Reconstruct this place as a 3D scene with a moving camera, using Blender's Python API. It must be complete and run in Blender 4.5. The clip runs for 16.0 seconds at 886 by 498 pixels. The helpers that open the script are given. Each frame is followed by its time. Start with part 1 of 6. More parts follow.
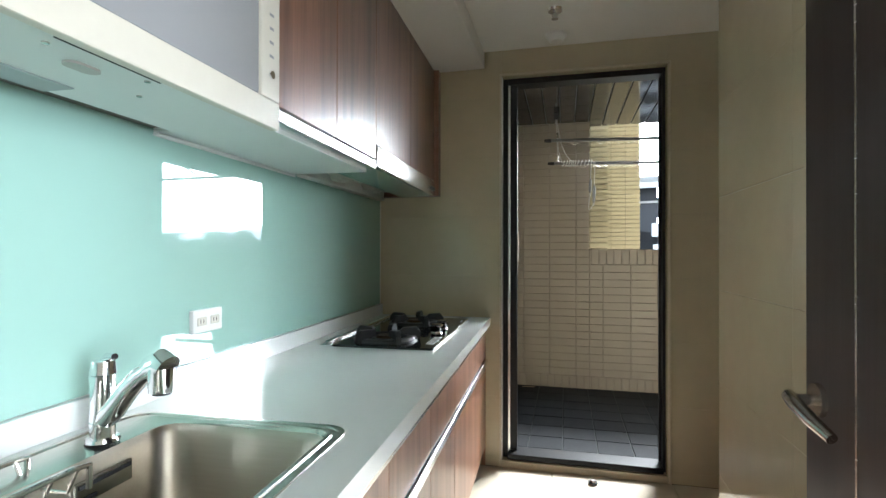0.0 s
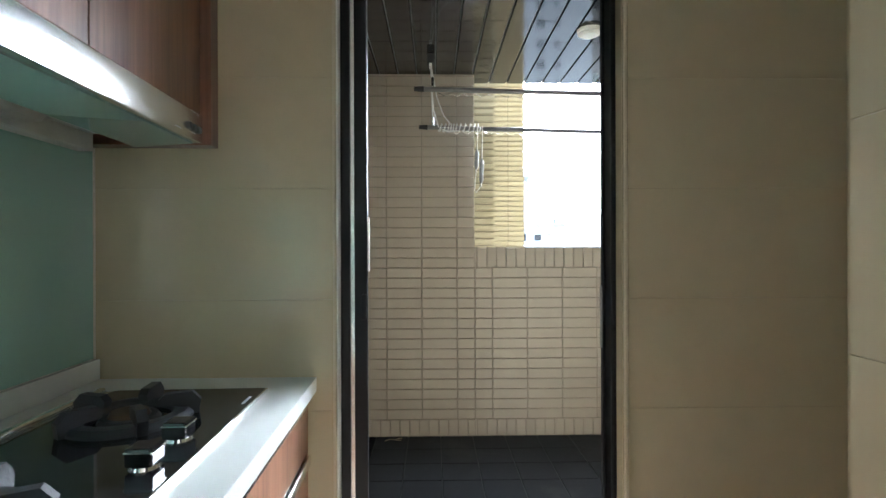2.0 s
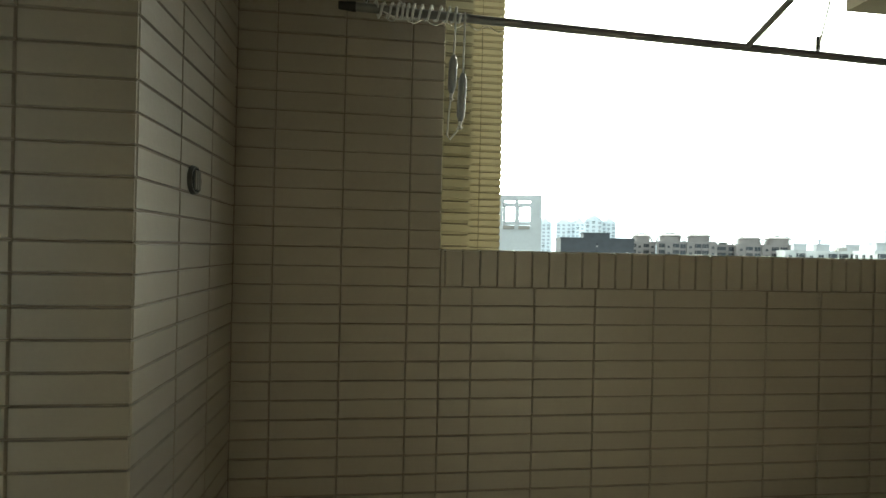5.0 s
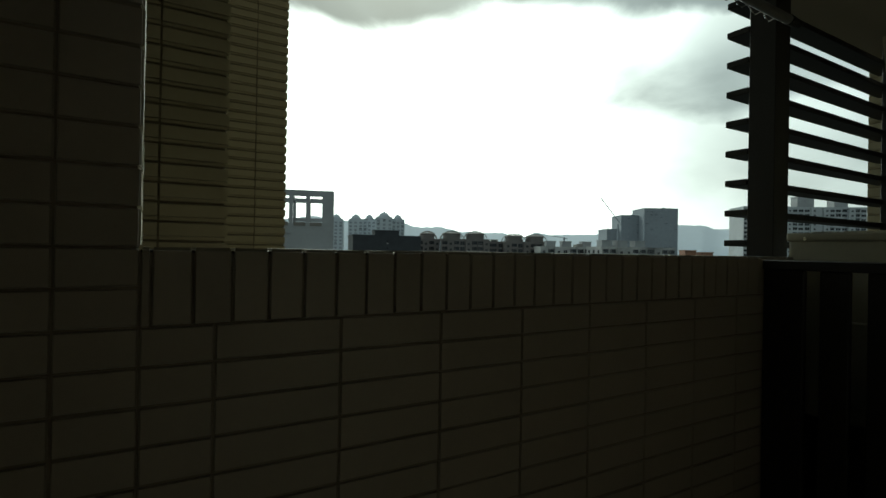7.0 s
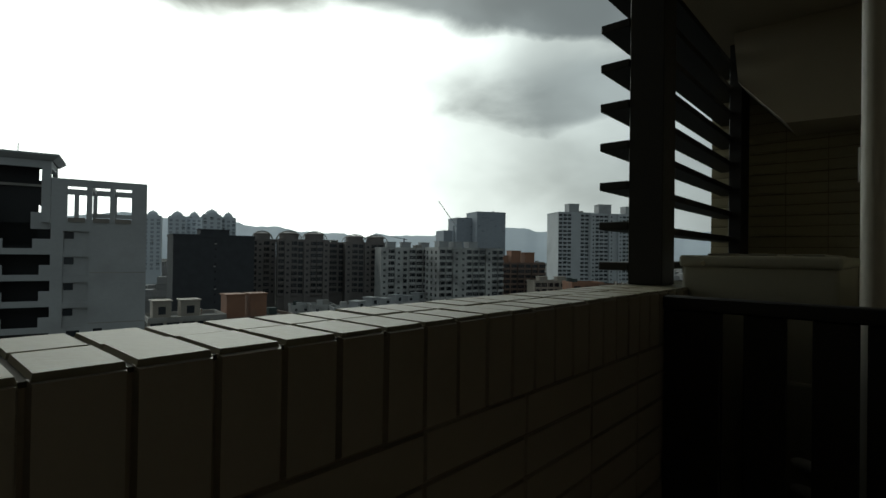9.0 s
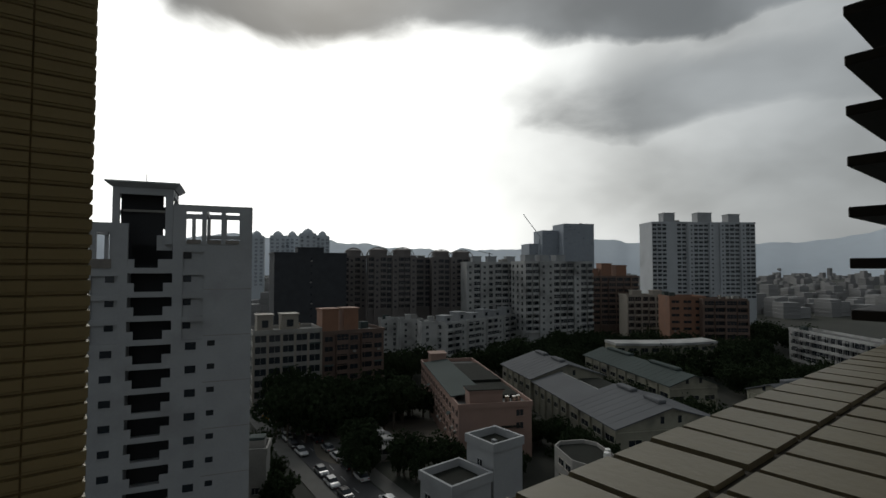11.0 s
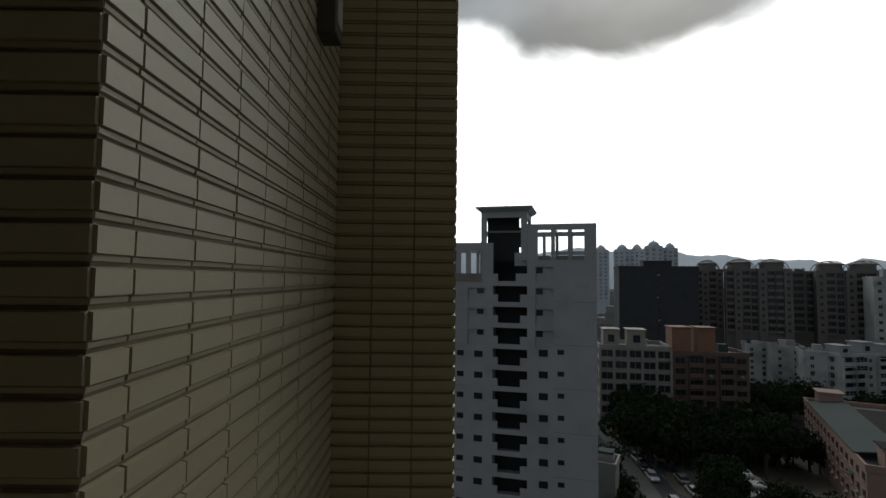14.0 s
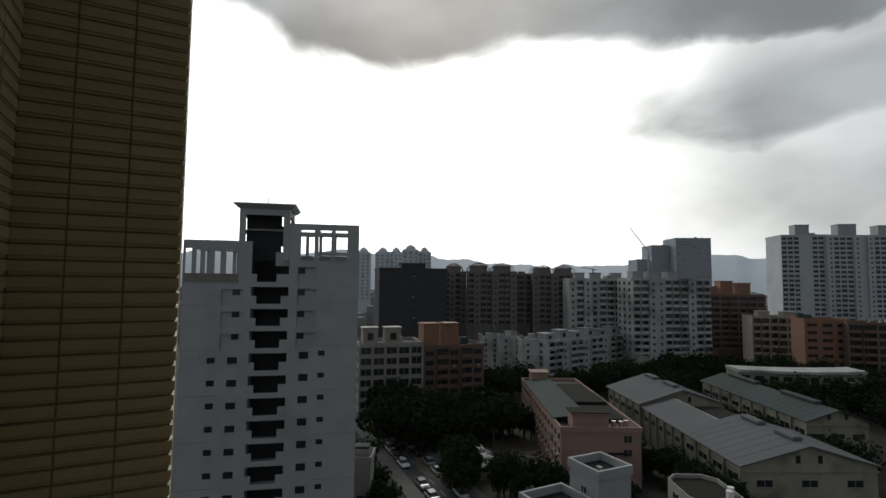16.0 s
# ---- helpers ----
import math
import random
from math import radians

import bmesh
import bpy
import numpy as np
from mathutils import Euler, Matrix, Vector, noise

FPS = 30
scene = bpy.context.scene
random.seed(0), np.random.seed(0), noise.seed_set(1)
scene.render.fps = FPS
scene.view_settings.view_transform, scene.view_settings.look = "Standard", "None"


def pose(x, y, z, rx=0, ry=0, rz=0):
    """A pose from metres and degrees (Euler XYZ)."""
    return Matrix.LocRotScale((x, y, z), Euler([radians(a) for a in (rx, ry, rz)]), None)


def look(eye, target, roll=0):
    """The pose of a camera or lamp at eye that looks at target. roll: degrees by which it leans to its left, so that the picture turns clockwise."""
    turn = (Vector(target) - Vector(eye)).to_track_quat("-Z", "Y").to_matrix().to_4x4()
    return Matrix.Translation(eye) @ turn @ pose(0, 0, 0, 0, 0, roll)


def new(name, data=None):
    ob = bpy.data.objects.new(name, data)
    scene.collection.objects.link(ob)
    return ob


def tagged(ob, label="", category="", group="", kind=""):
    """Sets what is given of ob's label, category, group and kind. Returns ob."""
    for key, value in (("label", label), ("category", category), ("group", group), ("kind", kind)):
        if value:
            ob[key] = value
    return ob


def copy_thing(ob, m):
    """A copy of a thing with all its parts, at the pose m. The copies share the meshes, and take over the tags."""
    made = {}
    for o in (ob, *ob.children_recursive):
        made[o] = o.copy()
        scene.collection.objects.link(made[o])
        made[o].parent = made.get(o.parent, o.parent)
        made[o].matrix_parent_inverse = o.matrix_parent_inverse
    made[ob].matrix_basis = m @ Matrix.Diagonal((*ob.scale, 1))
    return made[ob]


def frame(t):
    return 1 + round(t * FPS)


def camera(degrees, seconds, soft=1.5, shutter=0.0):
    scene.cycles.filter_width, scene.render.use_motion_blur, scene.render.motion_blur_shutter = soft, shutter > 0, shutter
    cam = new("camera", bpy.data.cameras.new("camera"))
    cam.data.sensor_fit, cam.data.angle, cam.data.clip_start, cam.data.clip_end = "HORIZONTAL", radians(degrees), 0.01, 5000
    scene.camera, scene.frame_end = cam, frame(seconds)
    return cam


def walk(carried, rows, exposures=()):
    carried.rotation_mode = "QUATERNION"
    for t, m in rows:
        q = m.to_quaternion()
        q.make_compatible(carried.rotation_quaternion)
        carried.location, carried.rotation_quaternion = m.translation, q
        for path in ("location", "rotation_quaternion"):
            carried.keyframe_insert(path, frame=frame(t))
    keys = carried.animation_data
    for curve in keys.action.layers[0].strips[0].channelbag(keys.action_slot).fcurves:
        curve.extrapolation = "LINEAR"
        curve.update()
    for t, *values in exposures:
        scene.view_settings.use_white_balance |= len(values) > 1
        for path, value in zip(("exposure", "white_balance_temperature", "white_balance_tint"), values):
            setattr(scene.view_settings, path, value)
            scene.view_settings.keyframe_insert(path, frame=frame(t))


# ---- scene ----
cam = camera(82.7, 16.0)
PATH = [
    (0, (1.050, -2.783, 1.185), (0.580, -0.839, 1.196), 0.1),
    (0.5, (1.010, -2.486, 1.180), (0.635, -0.521, 1.179), 0.2),
    (1, (1.000, -2.164, 1.175), (0.794, -0.174, 1.174), 0.0),
    (1.5, (0.964, -1.825, 1.198), (1.010, 0.174, 1.189), 0.0),
    (2, (0.997, -1.502, 1.201), (1.035, 0.497, 1.199), -0.2),
    (2.5, (0.984, -1.191, 1.194), (1.045, 0.808, 1.186), 0.1),
    (3, (0.998, -0.893, 1.198), (1.142, 1.101, 1.180), 0.8),
    (5.5, (1.065, 0.076, 1.208), (1.355, 2.055, 1.210), 1.5),
    (6, (1.093, 0.219, 1.197), (1.469, 2.183, 1.182), 1.6),
    (6.3, (1.153, 0.379, 1.207), (1.592, 2.330, 1.196), 1.3),
    (6.5, (1.198, 0.48, 1.223), (1.731, 2.408, 1.218), 1.6),
    (7, (1.267, 0.717, 1.210), (2.274, 2.444, 1.215), 1.0),
    (7.5, (1.332, 0.922, 1.233), (2.610, 2.460, 1.217), 0.4),
    (8, (1.494, 1.064, 1.254), (2.792, 2.586, 1.238), 0.5),
    (10.3, (1.997, 1.422, 1.356), (3.693, 2.480, 1.418), 1.1),
    (10.5, (1.985, 1.467, 1.366), (3.533, 2.733, 1.432), 0.9),
    (11, (1.794, 1.565, 1.366), (3.039, 3.128, 1.437), 0.1),
    (11.5, (1.797, 1.530, 1.419), (2.623, 3.350, 1.478), 0.1),
    (12, (1.825, 1.552, 1.456), (2.172, 3.521, 1.510), 1.0),
    (12.5, (1.828, 1.580, 1.461), (2.006, 3.571, 1.522), 1.4),
    (13, (1.821, 1.608, 1.466), (1.916, 3.602, 1.573), 1.3),
    (13.5, (1.837, 1.607, 1.464), (1.842, 3.604, 1.580), 0.9),
    (14, (1.845, 1.624, 1.463), (1.871, 3.620, 1.580), 0.6),
    (14.5, (1.874, 1.620, 1.465), (2.133, 3.599, 1.587), 0.3),
    (15, (1.899, 1.602, 1.453), (2.447, 3.521, 1.579), 0.6),
    (15.5, (1.916, 1.628, 1.433), (2.667, 3.477, 1.562), 0.7),
    (16, (1.938, 1.600, 1.418), (2.849, 3.376, 1.549), 0.6),
]
EXPO = [(0.0, 4.5, 5750, 7), (1.0, 4.5, 5750, 7), (1.5, 4.8, 5650, 8), (2.0, 5.05, 5450, 8), (2.5, 5.4, 5250, 7), (3.0, 5.5, 5250, 4), (3.4, 4.95, 5600, 3), (5.3, 2.85, 6500, -10), (6.0, 2.25, 6600, -13), (6.5, 1.58, 6500, -13), (7.0, 0.1, 6250, -12), (8.2, -0.25, 6200, -10), (10.3, -0.65, 6500, 8), (11.0, -0.6, 6500, 8), (11.5, -0.15, 6500, 8), (12.0, -0.55, 6400, 8), (12.5, -0.4, 6400, 8), (13.5, -0.55, 6400, 8), (14.0, -0.5, 6300, 8), (14.5, -1.25, 6300, 8), (15.0, -0.42, 6400, 8), (16.0, -0.25, 6500, 9)]
walk(cam, [(t, look(e, g, r)) for t, e, g, r in PATH], EXPO)

# ---- sky, sun and added fill light ----
SUN_AZ, SUN_EL = radians(-24), radians(38)
world = bpy.data.worlds.new("sky")
scene.world = world
world.use_nodes = True
wn, wl = world.node_tree.nodes, world.node_tree.links
wn.clear()


def wnode(kind, **values):
    n = wn.new(kind)
    for k, v in values.items():
        n.inputs[k].default_value = v
    return n


def wmath(op, a, b=None, c=None):
    n = wn.new("ShaderNodeMath")
    n.operation = op
    for i, v in enumerate((a, b, c)):
        if v is None:
            continue
        if isinstance(v, (int, float)):
            n.inputs[i].default_value = v
        else:
            wl.new(v, n.inputs[i])
    return n.outputs[0]


def wstep(x, lo, hi):
    n = wn.new("ShaderNodeMapRange")
    n.interpolation_type = "SMOOTHSTEP"
    n.inputs["From Min"].default_value, n.inputs["From Max"].default_value = lo, hi
    wl.new(x, n.inputs["Value"])
    return n.outputs["Result"]


nishita = wn.new("ShaderNodeTexSky")
nishita.sky_type, nishita.sun_disc = "NISHITA", False
nishita.sun_elevation, nishita.sun_rotation = SUN_EL, -SUN_AZ
nishita.air_density, nishita.dust_density = 1.5, 4.0
coord = wn.new("ShaderNodeTexCoord").outputs["Generated"]
turn = wn.new("ShaderNodeMapping")
turn.vector_type = "TEXTURE"
turn.inputs["Rotation"].default_value = (0, 0, SUN_AZ)
wl.new(coord, turn.inputs["Vector"])
sep = wn.new("ShaderNodeSeparateXYZ")
wl.new(turn.outputs[0], sep.inputs[0])
side, ahead, up = sep.outputs
flat = wn.new("ShaderNodeMapping")
flat.inputs["Scale"].default_value = (1.0, 1.0, 1.8)
wl.new(turn.outputs[0], flat.inputs["Vector"])
big = wnode("ShaderNodeTexNoise", Scale=2.0, Detail=4.0, Roughness=0.45, Distortion=0.2)
small = wnode("ShaderNodeTexNoise", Scale=5.5, Detail=6.0, Roughness=0.5, Distortion=0.3)
for n in (big, small):
    wl.new(flat.outputs[0], n.inputs["Vector"])
puff = wmath("MULTIPLY_ADD", big.outputs[0], 0.22, -0.11)
wisp = wmath("MULTIPLY_ADD", small.outputs[0], 0.10, -0.05)
fray = wmath("ADD", puff, wisp)
# thick cloud overhead with a sagging lower edge, and a long bright gap under it towards the hidden sun
lift = wmath("ADD", wmath("ADD", up, wmath("MULTIPLY", fray, 0.5)), wmath("MULTIPLY", wisp, 0.5))
sag = wmath("MULTIPLY", wstep(side, -0.40, -0.08), wmath("MULTIPLY_ADD", wstep(side, -0.02, 0.12), -0.35, 1.0))
edge = wmath("SUBTRACT", wmath("SUBTRACT", 0.445, wmath("MULTIPLY", sag, 0.062)), wmath("MULTIPLY", wstep(side, 0.15, 0.62), 0.055))
cloud = wstep(wmath("SUBTRACT", lift, edge), -0.012, 0.045)
backside = wstep(wmath("ADD", ahead, fray), 0.55, -0.05)
cover = wmath("MAXIMUM", wmath("MULTIPLY", cloud, 0.97), backside)
# a grey bank standing to the side of the gap, with a ragged tip
tip = wstep(wmath("ADD", side, wmath("MULTIPLY", fray, 1.6)), 0.24, 0.56)
base = wmath("MULTIPLY_ADD", wmath("SUBTRACT", wmath("MINIMUM", side, 0.56), 0.33), -0.3, 0.268)
bank = wmath("MULTIPLY", tip, wstep(wmath("SUBTRACT", lift, base), -0.05, 0.06))
crest = wmath("MULTIPLY_ADD", wstep(lift, 0.31, 0.39), -0.22, 1.0)
cover = wmath("MAXIMUM", cover, wmath("MULTIPLY", wmath("MULTIPLY", bank, crest), 0.93))
veil = wmath("MULTIPLY", wstep(wmath("ADD", side, wmath("MULTIPLY", fray, 1.2)), 0.10, 0.78), 0.90)
cover = wmath("MAXIMUM", cover, veil)
shade = wn.new("ShaderNodeMix")
shade.data_type = "RGBA"
shade.inputs["A"].default_value = (2.1, 2.11, 2.07, 1)
wl.new(cover, shade.inputs["Factor"])
under = wn.new("ShaderNodeMix")
under.data_type = "RGBA"
under.inputs["A"].default_value = (0.42, 0.45, 0.475, 1)
under.inputs["B"].default_value = (0.16, 0.175, 0.188, 1)
wl.new(wstep(wmath("ADD", wmath("ADD", big.outputs[0], wmath("MULTIPLY", wstep(side, 0.1, 0.6), 0.08)), wmath("MULTIPLY", wisp, 1.5)), 0.36, 0.66), under.inputs["Factor"])
wl.new(under.outputs["Result"], shade.inputs["B"])
add = wn.new("ShaderNodeMix")
add.data_type, add.blend_type = "RGBA", "ADD"
add.inputs["Factor"].default_value = 0.006
wl.new(shade.outputs["Result"], add.inputs["A"])
wl.new(nishita.outputs[0], add.inputs["B"])
ground_side = wn.new("ShaderNodeMix")
ground_side.data_type = "RGBA"
ground_side.inputs["B"].default_value = (0.06, 0.06, 0.055, 1)
wl.new(wstep(up, -0.02, -0.12), ground_side.inputs["Factor"])
wl.new(add.outputs["Result"], ground_side.inputs["A"])
back = wn.new("ShaderNodeBackground")
wl.new(ground_side.outputs["Result"], back.inputs["Color"])
back.inputs["Strength"].default_value = 1.0
wl.new(back.outputs[0], wn.new("ShaderNodeOutputWorld").inputs[0])

sun = new("sun", bpy.data.lights.new("sun", "SUN"))
sun.data.energy, sun.data.angle, sun.data.color = 0.9, radians(20), (1.0, 0.97, 0.92)
sun.matrix_world = look((0, 0, 30), (-math.sin(-SUN_AZ) * 30, -math.cos(SUN_AZ) * 30, 30 - 30 * math.tan(SUN_EL)))

# added fill lamp for the kitchen, at an assumed living room window out of view
room_fill = new("window_daylight", bpy.data.lights.new("window_daylight", "AREA"))
room_fill.data.shape, room_fill.data.size, room_fill.data.size_y = "RECTANGLE", 2.6, 1.7
room_fill.data.energy, room_fill.data.color = 21, (0.97, 0.99, 1.0)
room_fill.matrix_world = look((4.9, -4.1, 1.35), (1.0, -2.6, 1.2))

# ---- materials ----
MATS = {}


def mat(name, color, rough=0.6, metal=0.0, vary=0.12, scale=6.0, fine=60.0, bump=0.15, relief=0.002, per=0.0, spread=0.0, coat=0.0, stain=None, stain_at=(0.55, 0.75), stretch=None, spec=0.5):
    """A surface whose colour drifts at two scales, with fine relief; per: drift from piece to piece."""
    if name in MATS:
        return MATS[name]
    m = bpy.data.materials.new(name)
    MATS[name] = m
    m.use_nodes = True
    nt = m.node_tree
    N, L = nt.nodes, nt.links
    p = N["Principled BSDF"]
    geo = N.new("ShaderNodeNewGeometry")
    src = geo.outputs["Position"]
    if stretch:
        mp = N.new("ShaderNodeMapping")
        mp.inputs["Scale"].default_value = stretch
        L.new(src, mp.inputs["Vector"])
        src = mp.outputs[0]
    a = N.new("ShaderNodeTexNoise")
    a.inputs["Scale"].default_value, a.inputs["Detail"].default_value = scale, 5
    b = N.new("ShaderNodeTexNoise")
    b.inputs["Scale"].default_value, b.inputs["Detail"].default_value = fine, 6
    for n in (a, b):
        L.new(src, n.inputs["Vector"])
    tot = N.new("ShaderNodeMath")
    tot.operation = "MULTIPLY_ADD"
    tot.inputs[1].default_value = 0.45
    L.new(b.outputs[0], tot.inputs[0])
    L.new(a.outputs[0], tot.inputs[2])
    last = tot.outputs[0]
    if per:
        info = N.new("ShaderNodeObjectInfo")
        ad = N.new("ShaderNodeMath")
        ad.operation = "MULTIPLY_ADD"
        ad.inputs[1].default_value = per
        L.new(info.outputs["Random"], ad.inputs[0])
        L.new(last, ad.inputs[2])
        ad2 = N.new("ShaderNodeMath")
        ad2.operation = "MULTIPLY_ADD"
        ad2.inputs[1].default_value = per
        L.new(geo.outputs["Random Per Island"], ad2.inputs[0])
        L.new(ad.outputs[0], ad2.inputs[2])
        last = ad2.outputs[0]
    ramp = N.new("ShaderNodeMapRange")
    ramp.inputs["From Min"].default_value, ramp.inputs["From Max"].default_value = 0.4, 1.05 + 2 * per
    ramp.inputs["To Min"].default_value, ramp.inputs["To Max"].default_value = 1 - vary, 1 + vary
    L.new(last, ramp.inputs["Value"])
    mul = N.new("ShaderNodeVectorMath")
    mul.operation = "SCALE"
    mul.inputs[0].default_value = color
    L.new(ramp.outputs[0], mul.inputs["Scale"])
    col = mul.outputs[0]
    if stain:
        st = N.new("ShaderNodeTexNoise")
        st.inputs["Scale"].default_value, st.inputs["Detail"].default_value = scale * 0.6, 8
        L.new(src, st.inputs["Vector"])
        sr = N.new("ShaderNodeMapRange")
        sr.inputs["From Min"].default_value, sr.inputs["From Max"].default_value = stain_at
        L.new(st.outputs[0], sr.inputs["Value"])
        mx = N.new("ShaderNodeMix")
        mx.data_type = "RGBA"
        L.new(sr.outputs[0], mx.inputs["Factor"])
        L.new(col, mx.inputs["A"])
        mx.inputs["B"].default_value = (*stain, 1)
        col = mx.outputs["Result"]
    L.new(col, p.inputs["Base Color"])
    p.inputs["Metallic"].default_value = metal
    p.inputs["Specular IOR Level"].default_value = spec
    rr = N.new("ShaderNodeMapRange")
    rr.inputs["To Min"].default_value, rr.inputs["To Max"].default_value = max(0.01, rough * 0.85), min(1, rough * 1.15)
    L.new(b.outputs[0], rr.inputs["Value"])
    L.new(rr.outputs[0], p.inputs["Roughness"])
    p.inputs["Coat Weight"].default_value = coat
    if bump:
        bp = N.new("ShaderNodeBump")
        bp.inputs["Strength"].default_value, bp.inputs["Distance"].default_value = bump, relief
        L.new(b.outputs[0], bp.inputs["Height"])
        L.new(bp.outputs[0], p.inputs["Normal"])
    return m


def wood(name, color, dark, rough, coat=0.0, axis=2):
    """Veneer with stretched grain along one axis."""
    if name in MATS:
        return MATS[name]
    m = bpy.data.materials.new(name)
    MATS[name] = m
    m.use_nodes = True
    N, L = m.node_tree.nodes, m.node_tree.links
    p = N["Principled BSDF"]
    geo = N.new("ShaderNodeNewGeometry")
    mp = N.new("ShaderNodeMapping")
    sc = [38.0, 38.0, 38.0]
    sc[axis] = 1.6
    mp.inputs["Scale"].default_value = sc
    L.new(geo.outputs["Position"], mp.inputs["Vector"])
    a = N.new("ShaderNodeTexNoise")
    a.inputs["Scale"].default_value, a.inputs["Detail"].default_value, a.inputs["Distortion"].default_value = 0.35, 4, 0.6
    b = N.new("ShaderNodeTexNoise")
    b.inputs["Scale"].default_value, b.inputs["Detail"].default_value = 3.0, 6
    for n in (a, b):
        L.new(mp.outputs[0], n.inputs["Vector"])
    s = N.new("ShaderNodeMath")
    s.operation = "MULTIPLY_ADD"
    s.inputs[1].default_value = 0.5
    L.new(b.outputs[0], s.inputs[0])
    L.new(a.outputs[0], s.inputs[2])
    r = N.new("ShaderNodeValToRGB")
    r.color_ramp.elements[0].position, r.color_ramp.elements[0].color = 0.5, (*dark, 1)
    r.color_ramp.elements[1].position, r.color_ramp.elements[1].color = 0.95, (*color, 1)
    L.new(s.outputs[0], r.inputs[0])
    L.new(r.outputs[0], p.inputs["Base Color"])
    p.inputs["Roughness"].default_value = rough
    p.inputs["Coat Weight"].default_value, p.inputs["Coat Roughness"].default_value = coat, 0.24
    bp = N.new("ShaderNodeBump")
    bp.inputs["Strength"].default_value, bp.inputs["Distance"].default_value = 0.06, 0.001
    L.new(b.outputs[0], bp.inputs["Height"])
    L.new(bp.outputs[0], p.inputs["Normal"])
    return m


def glassy(name, color, rough=0.02, alpha=1.0):
    if name in MATS:
        return MATS[name]
    m = bpy.data.materials.new(name)
    MATS[name] = m
    m.use_nodes = True
    p = m.node_tree.nodes["Principled BSDF"]
    p.inputs["Base Color"].default_value = (*color, 1)
    p.inputs["Roughness"].default_value = rough
    p.inputs["Transmission Weight"].default_value = alpha
    return m


POLISHED = mat("polished_beige_tile", (0.52, 0.45, 0.31), 0.035, vary=0.10, scale=2.2, fine=14, bump=0.0, per=0.1)
JOINT_PALE = mat("pale_joint", (0.54, 0.475, 0.345), 0.6, bump=0.1)
CEIL_PAINT = mat("cream_ceiling_paint", (0.74, 0.72, 0.66), 0.65, vary=0.03, scale=1.5, fine=150, bump=0.05)
FLOOR_TILE = mat("kitchen_floor_tile", (0.60, 0.54, 0.43), 0.12, vary=0.08, scale=2, fine=20, bump=0.01, per=0.1)
GREEN_GLASS = mat("back_painted_green_glass", (0.36, 0.56, 0.49), 0.015, vary=0.03, scale=0.6, fine=5, bump=0.0, spec=1.0)
QUARTZ = mat("white_quartz", (0.72, 0.74, 0.72), 0.12, vary=0.03, scale=4, fine=300, bump=0.01)
WALNUT = wood("walnut_veneer", (0.25, 0.115, 0.07), (0.10, 0.042, 0.026), 0.32, 1.0)
WALNUT_LOW = wood("walnut_veneer_base", (0.34, 0.17, 0.10), (0.17, 0.075, 0.042), 0.38, 0.15)
DARK_DOOR = wood("wenge_door", (0.045, 0.033, 0.032), (0.024, 0.018, 0.018), 0.35)
ALU = mat("satin_aluminium", (0.76, 0.77, 0.77), 0.26, 1.0, vary=0.04, scale=3, fine=180, bump=0.03, stretch=(1, 0.03, 1))
WHITE_LAM = mat("white_laminate", (0.68, 0.70, 0.675), 0.35, vary=0.03, scale=3, bump=0.02)
IVORY = mat("ivory_plastic", (0.62, 0.585, 0.50), 0.4, vary=0.04, bump=0.03)
MILK_GLASS = mat("smoked_white_glass", (0.30, 0.30, 0.31), 0.09, vary=0.02, scale=2, bump=0.0, spec=0.8)
STEEL = mat("brushed_steel", (0.56, 0.54, 0.50), 0.24, 1.0, vary=0.08, scale=4, fine=140, bump=0.05, stretch=(0.06, 1, 1))
CHROME = mat("chrome", (0.80, 0.80, 0.80), 0.06, 1.0, vary=0.03, scale=5, bump=0.0)
HOB_GLASS = mat("black_hob_glass", (0.012, 0.012, 0.013), 0.05, vary=0.2, scale=9, bump=0.0, spec=0.7)
CAST_IRON = mat("cast_iron", (0.022, 0.023, 0.026), 0.45, vary=0.25, scale=20, fine=200, bump=0.3)
BLACK_ALU = mat("black_powder_coat", (0.012, 0.012, 0.014), 0.42, vary=0.15, scale=8, fine=200, bump=0.08, spec=0.25)
BLACK_PAINT = mat("black_painted_steel", (0.014, 0.013, 0.014), 0.55, vary=0.2, scale=5, fine=90, bump=0.12)
RUBBER = mat("dark_rubber", (0.02, 0.02, 0.02), 0.8)
TILE_IN = mat("balcony_wall_tile", (0.385, 0.335, 0.268), 0.42, vary=0.11, scale=5, fine=90, bump=0.25, relief=0.0015, per=0.22)
JOINT_IN = mat("balcony_joint", (0.27, 0.23, 0.185), 0.9, vary=0.2, scale=9, bump=0.4, stain=(0.15, 0.13, 0.105), stain_at=(0.5, 0.8))
TILE_OUT = mat("outer_wall_tile", (0.355, 0.318, 0.208), 0.5, vary=0.12, scale=4, fine=80, bump=0.25, relief=0.0015, per=0.2)
# For the unseen outside walls; dark brown chosen to cut their bounced light.
FACADE = mat("unseen_facade_dark", (0.17, 0.145, 0.11), 0.55, vary=0.12, scale=4, fine=80, bump=0.2)
JOINT_OUT = mat("outer_joint", (0.20, 0.17, 0.115), 0.9, vary=0.2, scale=14, bump=0.3)
CAP_TILE = mat("parapet_cap_tile", (0.27, 0.245, 0.18), 0.50, vary=0.14, scale=9, fine=110, bump=0.25, per=0.2, stain=(0.34, 0.22, 0.10), stain_at=(0.70, 0.85))
SLATE = mat("slate_floor_tile", (0.027, 0.029, 0.032), 0.75, spec=0.15, vary=0.18, scale=5, fine=70, bump=0.3, per=0.2, stain=(0.05, 0.05, 0.05))
SLATE_JOINT = mat("slate_joint", (0.05, 0.05, 0.05), 0.9)
